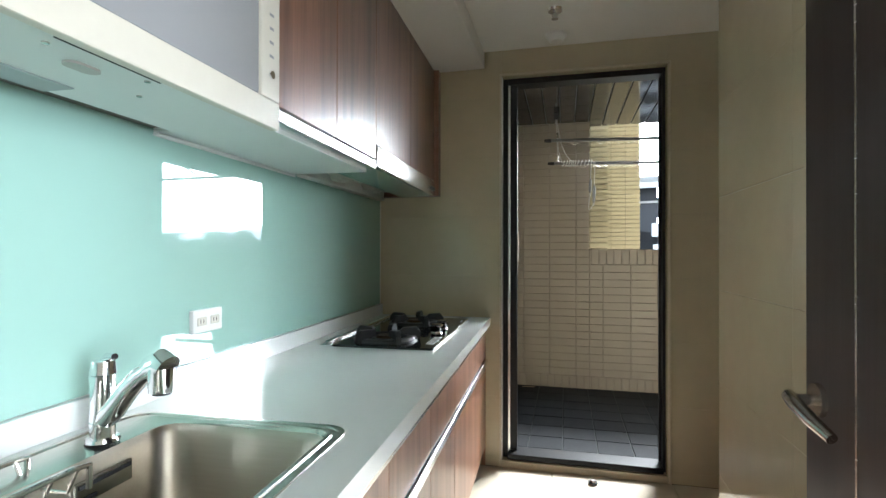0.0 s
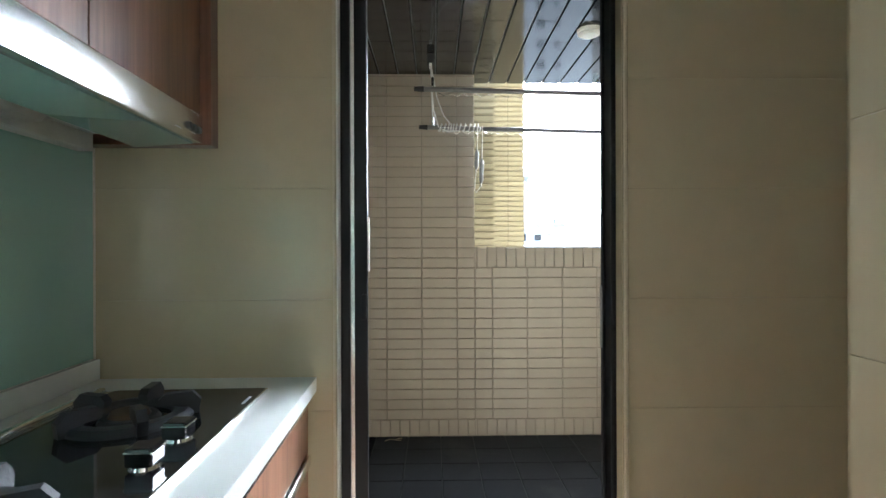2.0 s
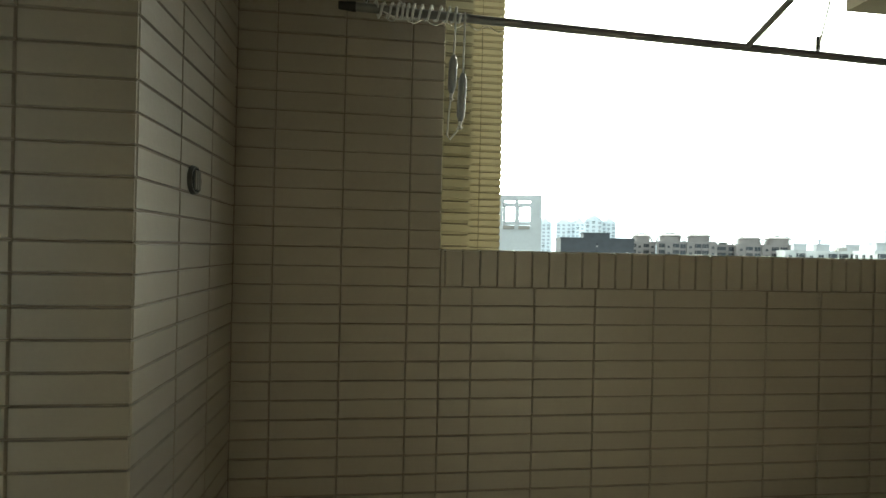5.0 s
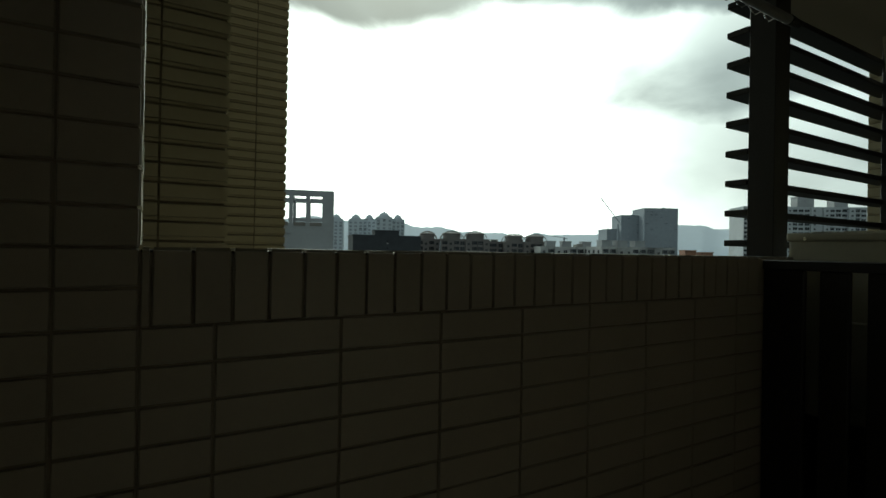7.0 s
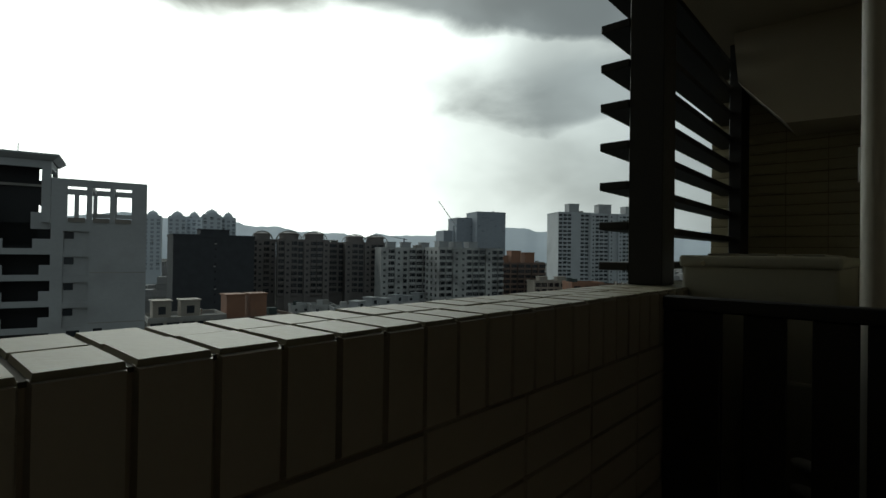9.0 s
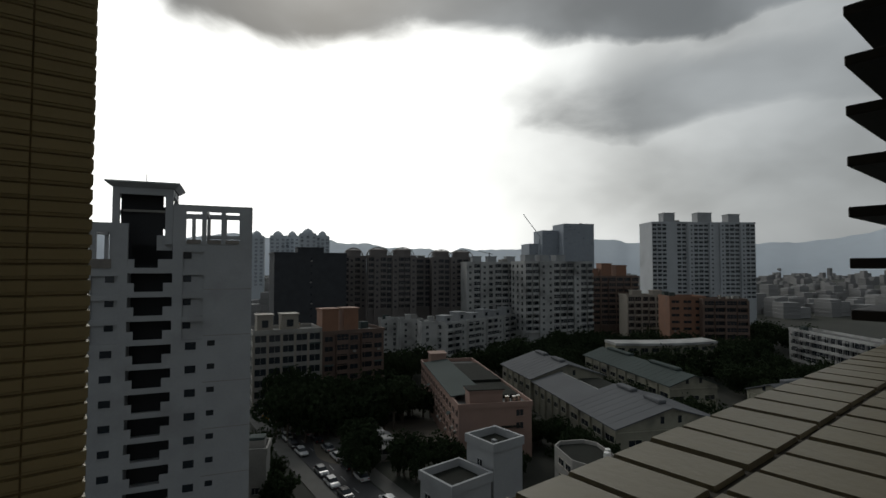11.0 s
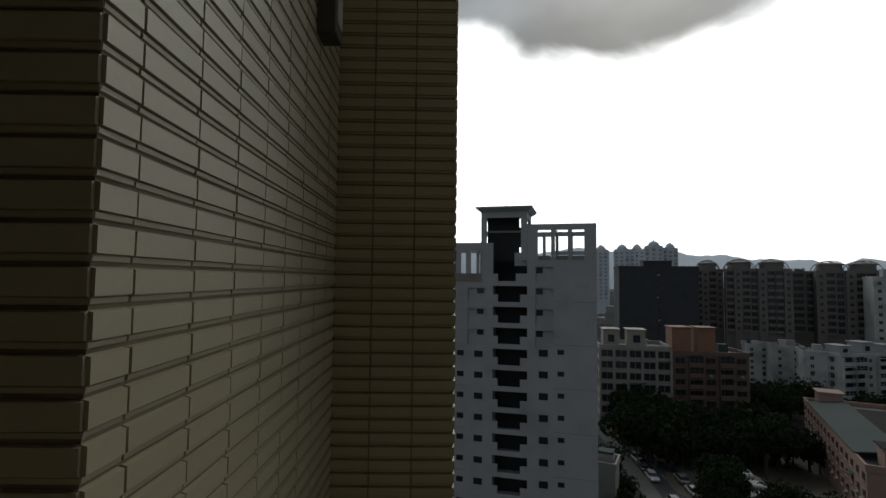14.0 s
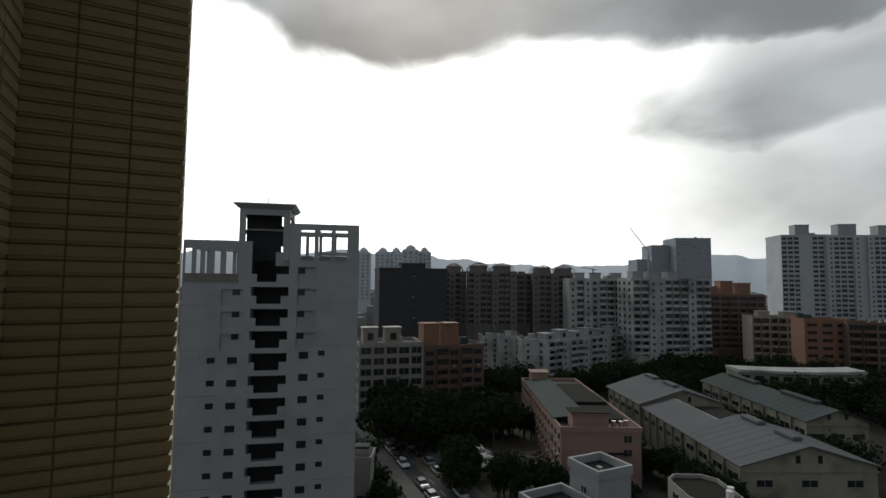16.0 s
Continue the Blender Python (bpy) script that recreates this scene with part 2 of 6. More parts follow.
DARK_PLANK = mat("dark_ceiling_plank", (0.030, 0.027, 0.026), 0.06, vary=0.2, scale=3, fine=40, bump=0.01, per=0.2, spec=0.6)
PLANK_GAP = mat("plank_joint", (0.20, 0.20, 0.20), 0.5)
SOFFIT = mat("painted_soffit", (0.34, 0.30, 0.23), 0.8, vary=0.08, scale=2, fine=90, bump=0.2)
PVC = mat("pvc_pipe", (0.55, 0.52, 0.45), 0.4, vary=0.1, scale=5)
AC_BODY = mat("cream_enamel_metal", (0.40, 0.385, 0.31), 0.45, vary=0.08, scale=4, stain=(0.30, 0.27, 0.2), stain_at=(0.62, 0.85))
CORD = mat("white_cord", (0.66, 0.65, 0.62), 0.8, fine=300, bump=0.4)
GRIP = mat("grey_plastic_grip", (0.30, 0.30, 0.30), 0.5)
WHITE_PL = mat("white_plastic", (0.78, 0.77, 0.74), 0.35, vary=0.04)
# Near-black for slots and the vent throat: their inner shade as colour.
DARK_HOLE = mat("dark_recess", (0.012, 0.012, 0.012), 0.8)
PAPER = mat("printed_label", (0.62, 0.63, 0.64), 0.4, vary=0.05)
INK = mat("grey_print", (0.28, 0.28, 0.29), 0.5)
PALE_WALL = mat("room_wall_paint", (0.70, 0.68, 0.63), 0.7, vary=0.04, scale=1.5)
HOOD_GREEN = glassy("hood_visor_glass", (0.62, 0.86, 0.78), 0.03, 0.6)

# ---- mesh helpers ----


def bm_box(a, b, bevel=0.0, seg=1, into=None):
    bm = into or bmesh.new()
    r = bmesh.ops.create_cube(bm, size=1)
    for v in r["verts"]:
        v.co = [a[i] + (v.co[i] + 0.5) * (b[i] - a[i]) for i in range(3)]
    if bevel:
        es = list({e for v in r["verts"] for e in v.link_edges})
        bmesh.ops.bevel(bm, geom=es, offset=bevel, segments=seg, affect="EDGES", profile=0.6)
    return bm


def bm_cyl(p0, p1, r0, r1=None, seg=20, caps=True, into=None):
    bm = into or bmesh.new()
    p0, p1 = Vector(p0), Vector(p1)
    r = bmesh.ops.create_cone(bm, cap_ends=caps, segments=seg, radius1=r0, radius2=r0 if r1 is None else r1, depth=(p1 - p0).length)
    m = Matrix.Translation((p0 + p1) / 2) @ (p1 - p0).to_track_quat("Z", "Y").to_matrix().to_4x4()
    bmesh.ops.transform(bm, matrix=m, verts=r["verts"])
    return bm


def bm_tube(points, radius, seg=10, into=None):
    """A round bar swept through the points; radius may be a list."""
    bm = into or bmesh.new()
    pts = [Vector(p) for p in points]
    rads = radius if isinstance(radius, (list, tuple)) else [radius] * len(pts)
    rings, ref = [], None
    for i, p in enumerate(pts):
        d = (pts[min(i + 1, len(pts) - 1)] - pts[max(i - 1, 0)]).normalized()
        if ref is None:
            ref = d.orthogonal().normalized()
        ref = (ref - d * ref.dot(d)).normalized()
        o = d.cross(ref)
        rings.append([bm.verts.new(p + (ref * math.cos(2 * math.pi * k / seg) + o * math.sin(2 * math.pi * k / seg)) * rads[i]) for k in range(seg)])
    for a, b in zip(rings, rings[1:]):
        for k in range(seg):
            bm.faces.new((a[k], a[(k + 1) % seg], b[(k + 1) % seg], b[k]))
    bm.faces.new(list(reversed(rings[0])))
    bm.faces.new(rings[-1])
    return bm


def bm_prism(outline, z0, z1, into=None):
    """A flat outline in x and y, drawn up from z0 to z1."""
    bm = into or bmesh.new()
    lo = [bm.verts.new((x, y, z0)) for x, y in outline]
    hi = [bm.verts.new((x, y, z1)) for x, y in outline]
    n = len(lo)
    bm.faces.new(list(reversed(lo)))
    bm.faces.new(hi)
    for i in range(n):
        bm.faces.new((lo[i], lo[(i + 1) % n], hi[(i + 1) % n], hi[i]))
    return bm


def mesh_of(name, bm, *materials, smooth=False):
    bmesh.ops.recalc_face_normals(bm, faces=bm.faces)
    me = bpy.data.meshes.new(name)
    bm.to_mesh(me)
    bm.free()
    for m in materials:
        me.materials.append(m)
    if smooth:
        for f in me.polygons:
            f.use_smooth = True
        me.set_sharp_from_angle(angle=radians(38))
    return me


def part(name, bm, material, parent, label="", smooth=False):
    ob = new(name, mesh_of(name, bm, material, smooth=smooth))
    ob.parent = parent
    if label:
        ob["label"] = label
    return ob


def thing(name, label, category, at=(0, 0, 0), rz=0, group="", kind=""):
    ob = new(name)
    ob.empty_display_size = 0.1
    ob.matrix_basis = pose(*at, 0, 0, rz)
    return tagged(ob, label, category, group, kind)


def structure(name, bm, material, label="", category="wall", smooth=False):
    return tagged(new(name, mesh_of(name, bm, material, smooth=smooth)), label, category, kind="structure")


def rest(parent, name, me, m):
    ob = new(name, me)
    ob.parent = parent
    ob.matrix_basis = m
    return ob


def rounded(w, h, r, seg=6, cx=0.0, cy=0.0):
    pts = []
    for sx, sy, a0 in ((1, 1, 0), (-1, 1, 90), (-1, -1, 180), (1, -1, 270)):
        for k in range(seg + 1):
            a = radians(a0 + 90 * k / seg)
            pts.append((cx + sx * (w / 2 - r) + r * math.cos(a), cy + sy * (h / 2 - r) + r * math.sin(a)))
    return pts


# ---- the shell of the kitchen and the balcony ----
KX, NY, NX, KY = 1.586, -0.80, 2.25, -3.45   # right wall, niche corner, niche depth, back wall
CEIL, BCEIL = 2.30, 2.29
DL, DR, DT = 0.709, 1.566, 2.158             # opening to the balcony
FW, JX, PZ, PO = 1.638, 1.255, 1.207, 1.82   # outer balcony wall: inner face, jamb, parapet top, outer face
WT = 0.14


def holed_wall(name, label, blocks, material):
    bm = bmesh.new()
    for a, b in blocks:
        bm_box(a, b, into=bm)
    return structure(name, bm, material, label)


floor = structure("floor", bm_box((-0.1, KY, -0.12), (NX, 0.0, -0.006)), JOINT_PALE, "cream polished tile floor of the narrow kitchen", "floor")
ceiling = structure("ceiling", bm_box((-0.1, KY - 0.1, CEIL), (NX, 0.0, CEIL + 0.15)), CEIL_PAINT, "cream painted kitchen ceiling", "ceiling")
structure("ceiling_soffit", bm_box((0.0, KY, 2.205), (0.615, -0.004, CEIL - 0.003), 0.004), CEIL_PAINT, "lowered painted box over the wall cabinets", "ceiling")
wall_left = structure("wall_left", bm_box((-0.16, KY, 0), (-0.008, 0.0, CEIL)), PALE_WALL, "plastered wall behind the kitchen cabinets")
wall_right = holed_wall("wall_right", "polished beige tile wall beside the kitchen passage",
                        [((KX + 0.0016, -2.45, 0), (KX + 0.1, NY - 0.008, CEIL)), ((KX + 0.0016, KY, 2.1), (KX + 0.1, -2.45, CEIL)), ((KX + 0.0016, KY, 0), (KX + 0.1, -3.33, 2.1))], JOINT_PALE)
holed_wall("wall_niche", "beige tiled niche wall beside the balcony door", [((NX, NY, 0), (NX + 0.1, 0.0, CEIL)), ((KX + 0.1, NY - 0.1, 0), (NX + 0.1, NY - 0.008, CEIL))], POLISHED)
wall_back = structure("wall_back", bm_box((-0.1, KY - 0.1, 0), (KX + 0.1, KY, CEIL)), PALE_WALL, "painted end wall of the kitchen")
wall_door = holed_wall("wall_door", "beige tiled wall round the balcony door",
                       [((-0.16, 0.0016, 0), (DL, WT - 0.008, CEIL + 0.15)), ((DR, 0.0016, 0), (NX + 0.1, WT - 0.008, CEIL + 0.15)), ((DL, 0.0016, DT), (DR, WT - 0.008, CEIL + 0.15)), ((DL, 0.0016, -0.12), (DR, WT - 0.008, 0.035))], JOINT_PALE)
# assumed living room beyond the kitchen doorway, unseen, built round the fill lamp
room = holed_wall("wall_living_room", "pale walls of the assumed, unseen living room",
                  [((NX + 0.1, -1.6, 0), (5.1, -1.5, 2.6)), ((KX + 0.1, -6.1, 0), (5.1, -6.0, 2.6)), ((5.0, -6.0, 0), (5.1, -1.6, 0.45)), ((5.0, -6.0, 2.25), (5.1, -1.6, 2.6)),
                   ((5.0, -6.0, 0.45), (5.1, -5.5, 2.25)), ((5.0, -2.4, 0.45), (5.1, -1.6, 2.25)), ((KX + 0.1, -6.0, 0), (KX + 0.2, KY - 0.1, 2.6)), ((KX + 0.101, -1.599, 0), (NX + 0.1, NY - 0.1, 2.6))], PALE_WALL)
structure("floor_living_room", bm_box((KX + 0.1, -6.0, -0.12), (5.1, -1.5, -0.003)), FLOOR_TILE, "cream tile floor of the assumed living room", "floor")
structure("ceiling_living_room", bm_box((KX + 0.1, -6.1, 2.6), (5.1, -0.8, 2.7)), CEIL_PAINT, "white ceiling of the assumed living room", "ceiling")

# balcony
BX0, BX1, GX = -0.75, 4.66, 3.06
PIL_X, PIL_Y = 0.582, 0.99
FZ = 0.03
floor_balcony = structure("floor_balcony", bm_box((BX0, WT, -0.15), (BX1, FW, FZ - 0.005)), SLATE_JOINT, "dark slate tile floor of the balcony", "floor")
ceiling_balcony = structure("ceiling_balcony", bm_box((BX0, WT, BCEIL + 0.012), (GX, PO, BCEIL + 0.2)), PLANK_GAP, "glossy dark plank ceiling over the balcony", "ceiling")
structure("ceiling_alcove", bm_box((GX, 0.6, BCEIL + 0.004), (BX1 + 0.2, PO + 0.12, BCEIL + 0.2)), SOFFIT, "painted concrete soffit over the air conditioner bay", "ceiling")
wall_pillar = structure("wall_pillar", bm_box((BX0, PIL_Y + 0.006, FZ - 0.03), (PIL_X - 0.006, FW + 0.1, BCEIL)), JOINT_IN, "tiled pillar at the end of the balcony")
wall_outer = structure("wall_outer", bm_box((PIL_X - 0.006, FW + 0.006, FZ - 0.03), (JX - 0.006, PO, BCEIL)), JOINT_IN, "cream tiled balcony wall beside the opening")
parapet = structure("wall_parapet", bm_box((JX - 0.006, FW + 0.006, FZ - 0.03), (BX1, PO - 0.004, PZ - 0.008)), JOINT_IN, "cream tiled balcony parapet with a flat tile cap")
wall_house = holed_wall("wall_house", "tiled house wall behind the balcony", [((NX + 0.1, WT - 0.06, 0), (GX + 0.1, WT, BCEIL)), ((BX0 - 0.1, WT - 0.06, 0), (BX0, FW, BCEIL)), ((GX + 0.004, WT, 0), (GX + 0.1, 1.20, BCEIL)), ((GX + 0.1, 1.1, 0), (BX1, 1.194, BCEIL))], JOINT_IN)
wall_end = structure("wall_end", bm_box((BX1, 0.8, -38.4), (BX1 + 0.4, 1.93, 24)), JOINT_OUT, "ochre tiled end wall beyond the louvre screen")
bm = bmesh.new()
prof = ((1.2, 1.85), (1.57, 1.86), (1.75, 2.07), (1.77, BCEIL + 0.003), (1.2, BCEIL + 0.003))
va = [bm.verts.new((4.35, y, z)) for y, z in prof]
vb = [bm.verts.new((BX1 - 0.01, y, z)) for y, z in prof]
bm.faces.new(va)
bm.faces.new(list(reversed(vb)))
for i in range(5):
    bm.faces.new((va[i], vb[i], vb[(i + 1) % 5], va[(i + 1) % 5]))
structure("ceiling_bulkhead", bm, SOFFIT, "lowered painted bulkhead with a sloped edge", "ceiling")
# the house's own outside walls, unseen and extended to block sky behind
facade_low = structure("wall_outside_below", bm_box((BX0, 0.2, -38.4), (BX1, PO - 0.01, -0.16)), FACADE, "tiled outside wall of the building below the balcony")
structure("wall_outside_right", bm_box((BX1 + 0.41, -14, -38.4), (26, 1.2, 24)), FACADE, "unseen outside wall beyond the bay, blocking sky light")
structure("wall_outside_above", bm_box((-14, -14, BCEIL + 0.41), (BX1 + 0.4, PO - 0.01, 24)), FACADE, "unseen outside wall above the balcony, blocking sky light")
AX, AY, BY, BXE = 1.448, 2.21, 3.60, 1.92
wall_wing = structure("wall_wing", bm_box((-3.0, AY + 0.006, -38.4), (AX - 0.006, BY + 0.3, 24)), JOINT_OUT, "ochre ribbed tile wing of the building beside the opening")
wall_wing_end = structure("wall_wing_end", bm_box((-3.0, BY + 0.006, -38.4), (BXE - 0.006, BY + 2.5, 24)), JOINT_OUT, "ochre tiled return at the end of the wing")
structure("wall_wing_link", bm_box((-3.0, PO, -38.4), (JX - 0.15, AY + 0.01, 24)), TILE_OUT, "shaded recess between balcony and wing")

# ---- kitchen run: base cabinets, worktop, sink, hob, wall cabinets, hood, dish dryer ----
TURN = 2.0  # the cabinet run stands this many degrees off the door wall
for ob in (wall_left,):
    ob.matrix_basis = pose(0, 0, 0, 0, 0, TURN)


def base_unit(y0, y1, seams, label, top=0.776):
    u = thing("base_cabinet", label, "cabinet", (0, 0, 0), TURN, "base cabinets of the kitchen run")
    part("body", bm_box((0.02, y0 + 0.002, 0.10), (0.602, y1 - 0.002, top)), WHITE_LAM, u)
    part("toe_kick", bm_box((0.50, y0 + 0.002, 0.0), (0.56, y1 - 0.002, 0.10)), BLACK_PAINT, u)
    edges = [y0, *seams, y1]
    for a, b in zip(edges, edges[1:]):
        top = part("drawer_front", bm_box((0.603, a + 0.0015, 0.598), (0.622, b - 0.0015, 0.742), 0.0015), WALNUT_LOW, u)
        low = part("drawer_front", bm_box((0.603, a + 0.0015, 0.105), (0.622, b - 0.0015, 0.558), 0.0015), WALNUT_LOW, u)
        bm = bm_box((0.600, a + 0.001, 0.562), (0.632, b - 0.001, 0.575), 0.002)
        bm_box((0.626, a + 0.001, 0.575), (0.634, b - 0.001, 0.594), 0.002, into=bm)
        bm_box((0.600, a + 0.001, 0.588), (0.606, b - 0.001, 0.596), into=bm)
        part("handle_rail", bm, ALU, low, "satin aluminium grip rail")
        bm = bm_box((0.600, a + 0.001, 0.745), (0.632, b - 0.001, 0.753), 0.002)
        bm_box((0.626, a + 0.001, 0.753), (0.635, b - 0.001, 0.774), 0.002, into=bm)
        part("handle_rail", bm, ALU, top, "satin aluminium grip rail")
    return u


base_unit(-0.985, -0.03, [], "walnut drawer cabinet with aluminium grip rails under the hob")
base_unit(-1.78, -0.985, [-1.38], "walnut base cabinet with aluminium grip rails beside the hob")
base_unit(-2.66, -1.78, [-2.22], "walnut base cabinet under the steel sink", 0.60)
base_unit(-3.40, -2.66, [], "walnut base cabinet at the end of the run")
fill = thing("filler_panel", "narrow walnut panel between base cabinet and tiled wall", "panel", (0, 0, 0), TURN)
part("board", bm_box((0.60, -0.028, 0.0), (0.622, -0.002, 0.775), 0.0015), WALNUT_LOW, fill)

SX0, SX1, SY0, SY1 = 0.045, 0.560, -2.62, -1.832
worktop = thing("worktop", "white quartz worktop with a raised back edge", "worktop", (0, 0, 0), TURN)
o_ring = rounded(0.648, 3.417, 0.003, 6, 0.324, -1.7115)
i_ring = rounded(SX1 - SX0 - 0.024, SY1 - SY0 - 0.024, 0.04, 6, (SX0 + SX1) / 2, (SY0 + SY1) / 2)


def loft(rings, close_last=True):
    """Skins a stack of closed outlines of equal count, each given with its height."""
    bm = bmesh.new()
    vs = [[bm.verts.new((x, y, z)) for x, y in pts] for pts, z in rings]
    n = len(vs[0])
    for a, b in zip(vs, vs[1:]):
        for i in range(n):
            bm.faces.new((a[i], a[(i + 1) % n], b[(i + 1) % n], b[i]))
    if close_last:
        bm.faces.new(vs[-1])
    return bm


part("slab", loft([(i_ring, 0.778), (o_ring, 0.778), (o_ring, 0.82), (i_ring, 0.82), (i_ring, 0.7781)], False), QUARTZ, worktop)
part("upstand", bm_box((0.0, -3.42, 0.82), (0.016, -0.003, 0.88), 0.002, 2), QUARTZ, worktop)
splash = thing("splashback", "pale green back-painted glass splashback above the worktop", "splashback", (0, 0, 0), TURN)
part("glass_panel", bm_box((-0.008, -3.42, 0.881), (0.0, -0.008, 1.60), 0.001), GREEN_GLASS, splash)
part("edge_seal", bm_box((-0.004, -0.008, 0.881), (0.003, -0.002, 1.60)), IVORY, splash)

sink = thing("kitchen_sink", "brushed steel single-bowl kitchen sink with ribbed rim", "sink", (0, 0, 0), TURN)
cx, cy, w, h = (SX0 + SX1) / 2, (SY0 + SY1) / 2, SX1 - SX0, SY1 - SY0


def ring(inset, z, r, dx=0.0):
    return rounded(w - 2 * inset - abs(dx), h - 2 * inset, max(r, 0.01), 6, cx + dx / 2, cy), z


part("rim", loft([ring(0, 0.8202, 0.05), ring(0.001, 0.8235, 0.05), ring(0.010, 0.8235, 0.048), ring(0.012, 0.8205, 0.046), ring(0.020, 0.8205, 0.044), ring(0.022, 0.8235, 0.044),
                  ring(0.030, 0.8235, 0.043), ring(0.034, 0.815, 0.042, 0.07)], False), STEEL, sink, smooth=True)
part("bowl", loft([ring(0.034, 0.815, 0.042, 0.07), ring(0.040, 0.80, 0.055, 0.07), ring(0.050, 0.66, 0.07, 0.07), ring(0.068, 0.632, 0.07, 0.07), ring(0.12, 0.626, 0.05, 0.07)]), mat("bowl_steel", (0.40, 0.365, 0.31), 0.33, 1.0, vary=0.12, scale=4, fine=140, bump=0.06, stretch=(0.06, 1, 1)), sink, smooth=True)
part("overflow_plate", bm_box((SX0 + 0.114, -2.10, 0.745), (SX0 + 0.122, -1.98, 0.785), 0.002), STEEL, sink)
part("overflow_slot", bm_box((SX0 + 0.1215, -2.095, 0.773), (SX0 + 0.124, -1.985, 0.780)), DARK_HOLE, sink)
part("overflow_slot", bm_box((SX0 + 0.1215, -2.095, 0.750), (SX0 + 0.124, -2.06, 0.757)), DARK_HOLE, sink)
part("drain", bm_cyl((cx + 0.035, cy, 0.6265), (cx + 0.035, cy, 0.631), 0.055, 0.05, 28), CHROME, sink, smooth=True)
rack = thing("sink_rack", "steel wire drainer rack in the sink", "dish rack", (0, 0, 0), TURN)
part("rack_rail", bm_tube([(0.10, -2.13, 0.80), (0.10, -2.13, 0.838), (0.10, -2.16, 0.842), (0.10, -2.50, 0.842), (0.10, -2.53, 0.80)], 0.005, 8), CHROME, rack, smooth=True)
part("rack_rail", bm_tube([(0.225, -2.13, 0.80), (0.225, -2.13, 0.838), (0.225, -2.16, 0.842), (0.225, -2.50, 0.842), (0.225, -2.53, 0.80)], 0.005, 8), CHROME, rack, smooth=True)
for k in range(9):
    y = -2.15 - 0.043 * k
    part("rack_wire", bm_tube([(0.10, y, 0.84), (0.12, y, 0.80), (0.205, y, 0.80), (0.225, y, 0.84)], 0.003, 6), STEEL, rack, smooth=True)

tap = thing("kitchen_tap", "chrome single-lever kitchen tap behind the sink", "tap", tuple(pose(0, 0, 0, 0, 0, TURN) @ Vector((0.118, -2.0, 0.823))), TURN)
bm = bm_cyl((0, 0, 0), (0, 0, 0.006), 0.030, 0.028, 28)
bm_cyl((0, 0, 0.006), (0, 0, 0.125), 0.0215, 0.0215, 28, into=bm)
part("column", bm, CHROME, tap, smooth=True)
part("collar", bm_cyl((0, 0, 0.030), (0, 0, 0.036), 0.0228, 0.0228, 28), CHROME, tap, smooth=True)
bm = bm_cyl((0, 0, 0.127), (0, 0, 0.152), 0.0225, 0.0205, 28)
part("lever_cap", bm, CHROME, tap, smooth=True)
bm = bm_tube([(-0.012, 0.012, 0.146), (0.01, 0.0, 0.160), (0.048, -0.022, 0.166)], [0.009, 0.008, 0.006], 10)
part("lever", bm, CHROME, tap, smooth=True)
bm = bm_tube([(0.0, 0, 0.035), (0.03, -0.004, 0.062), (0.066, -0.008, 0.104), (0.10, -0.012, 0.134), (0.132, -0.016, 0.150)], [0.020, 0.021, 0.020, 0.019, 0.019], 18)
part("spout", bm, CHROME, tap, smooth=True)
bm = bm_tube([(0.12, -0.015, 0.148), (0.146, -0.018, 0.158), (0.160, -0.02, 0.150)], [0.022, 0.026, 0.024], 18)
bm_cyl((0.146, -0.018, 0.15), (0.146, -0.018, 0.106), 0.0245, 0.0225, 22, into=bm)
part("spray_head", bm, CHROME, tap, smooth=True)
part("nozzle", bm_cyl((0.146, -0.018, 0.1055), (0.146, -0.018, 0.101), 0.017, 0.016, 20), RUBBER, tap)

hob = thing("gas_hob", "black glass two-burner gas hob set in the worktop", "gas hob", (0, 0, 0), TURN)
HZ = 0.8205
part("glass_top", bm_prism(rounded(0.395, 0.85, 0.012, 4, 0.345, -0.585), HZ, HZ + 0.008), HOB_GLASS, hob)
part("front_trim", bm_box((0.5425, -1.005, HZ), (0.5475, -0.165, HZ + 0.0095), 0.001), ALU, hob, "thin silver edge trim")
bm = bm_box((0.098, -1.01, HZ), (0.147, -0.16, HZ + 0.006), 0.002, 2)
bm_box((0.112, -1.0, HZ + 0.006), (0.134, -0.17, HZ + 0.02), 0.008, 3, into=bm)
part("rear_strip", bm, ALU, hob, "satin steel rear strip", smooth=True)
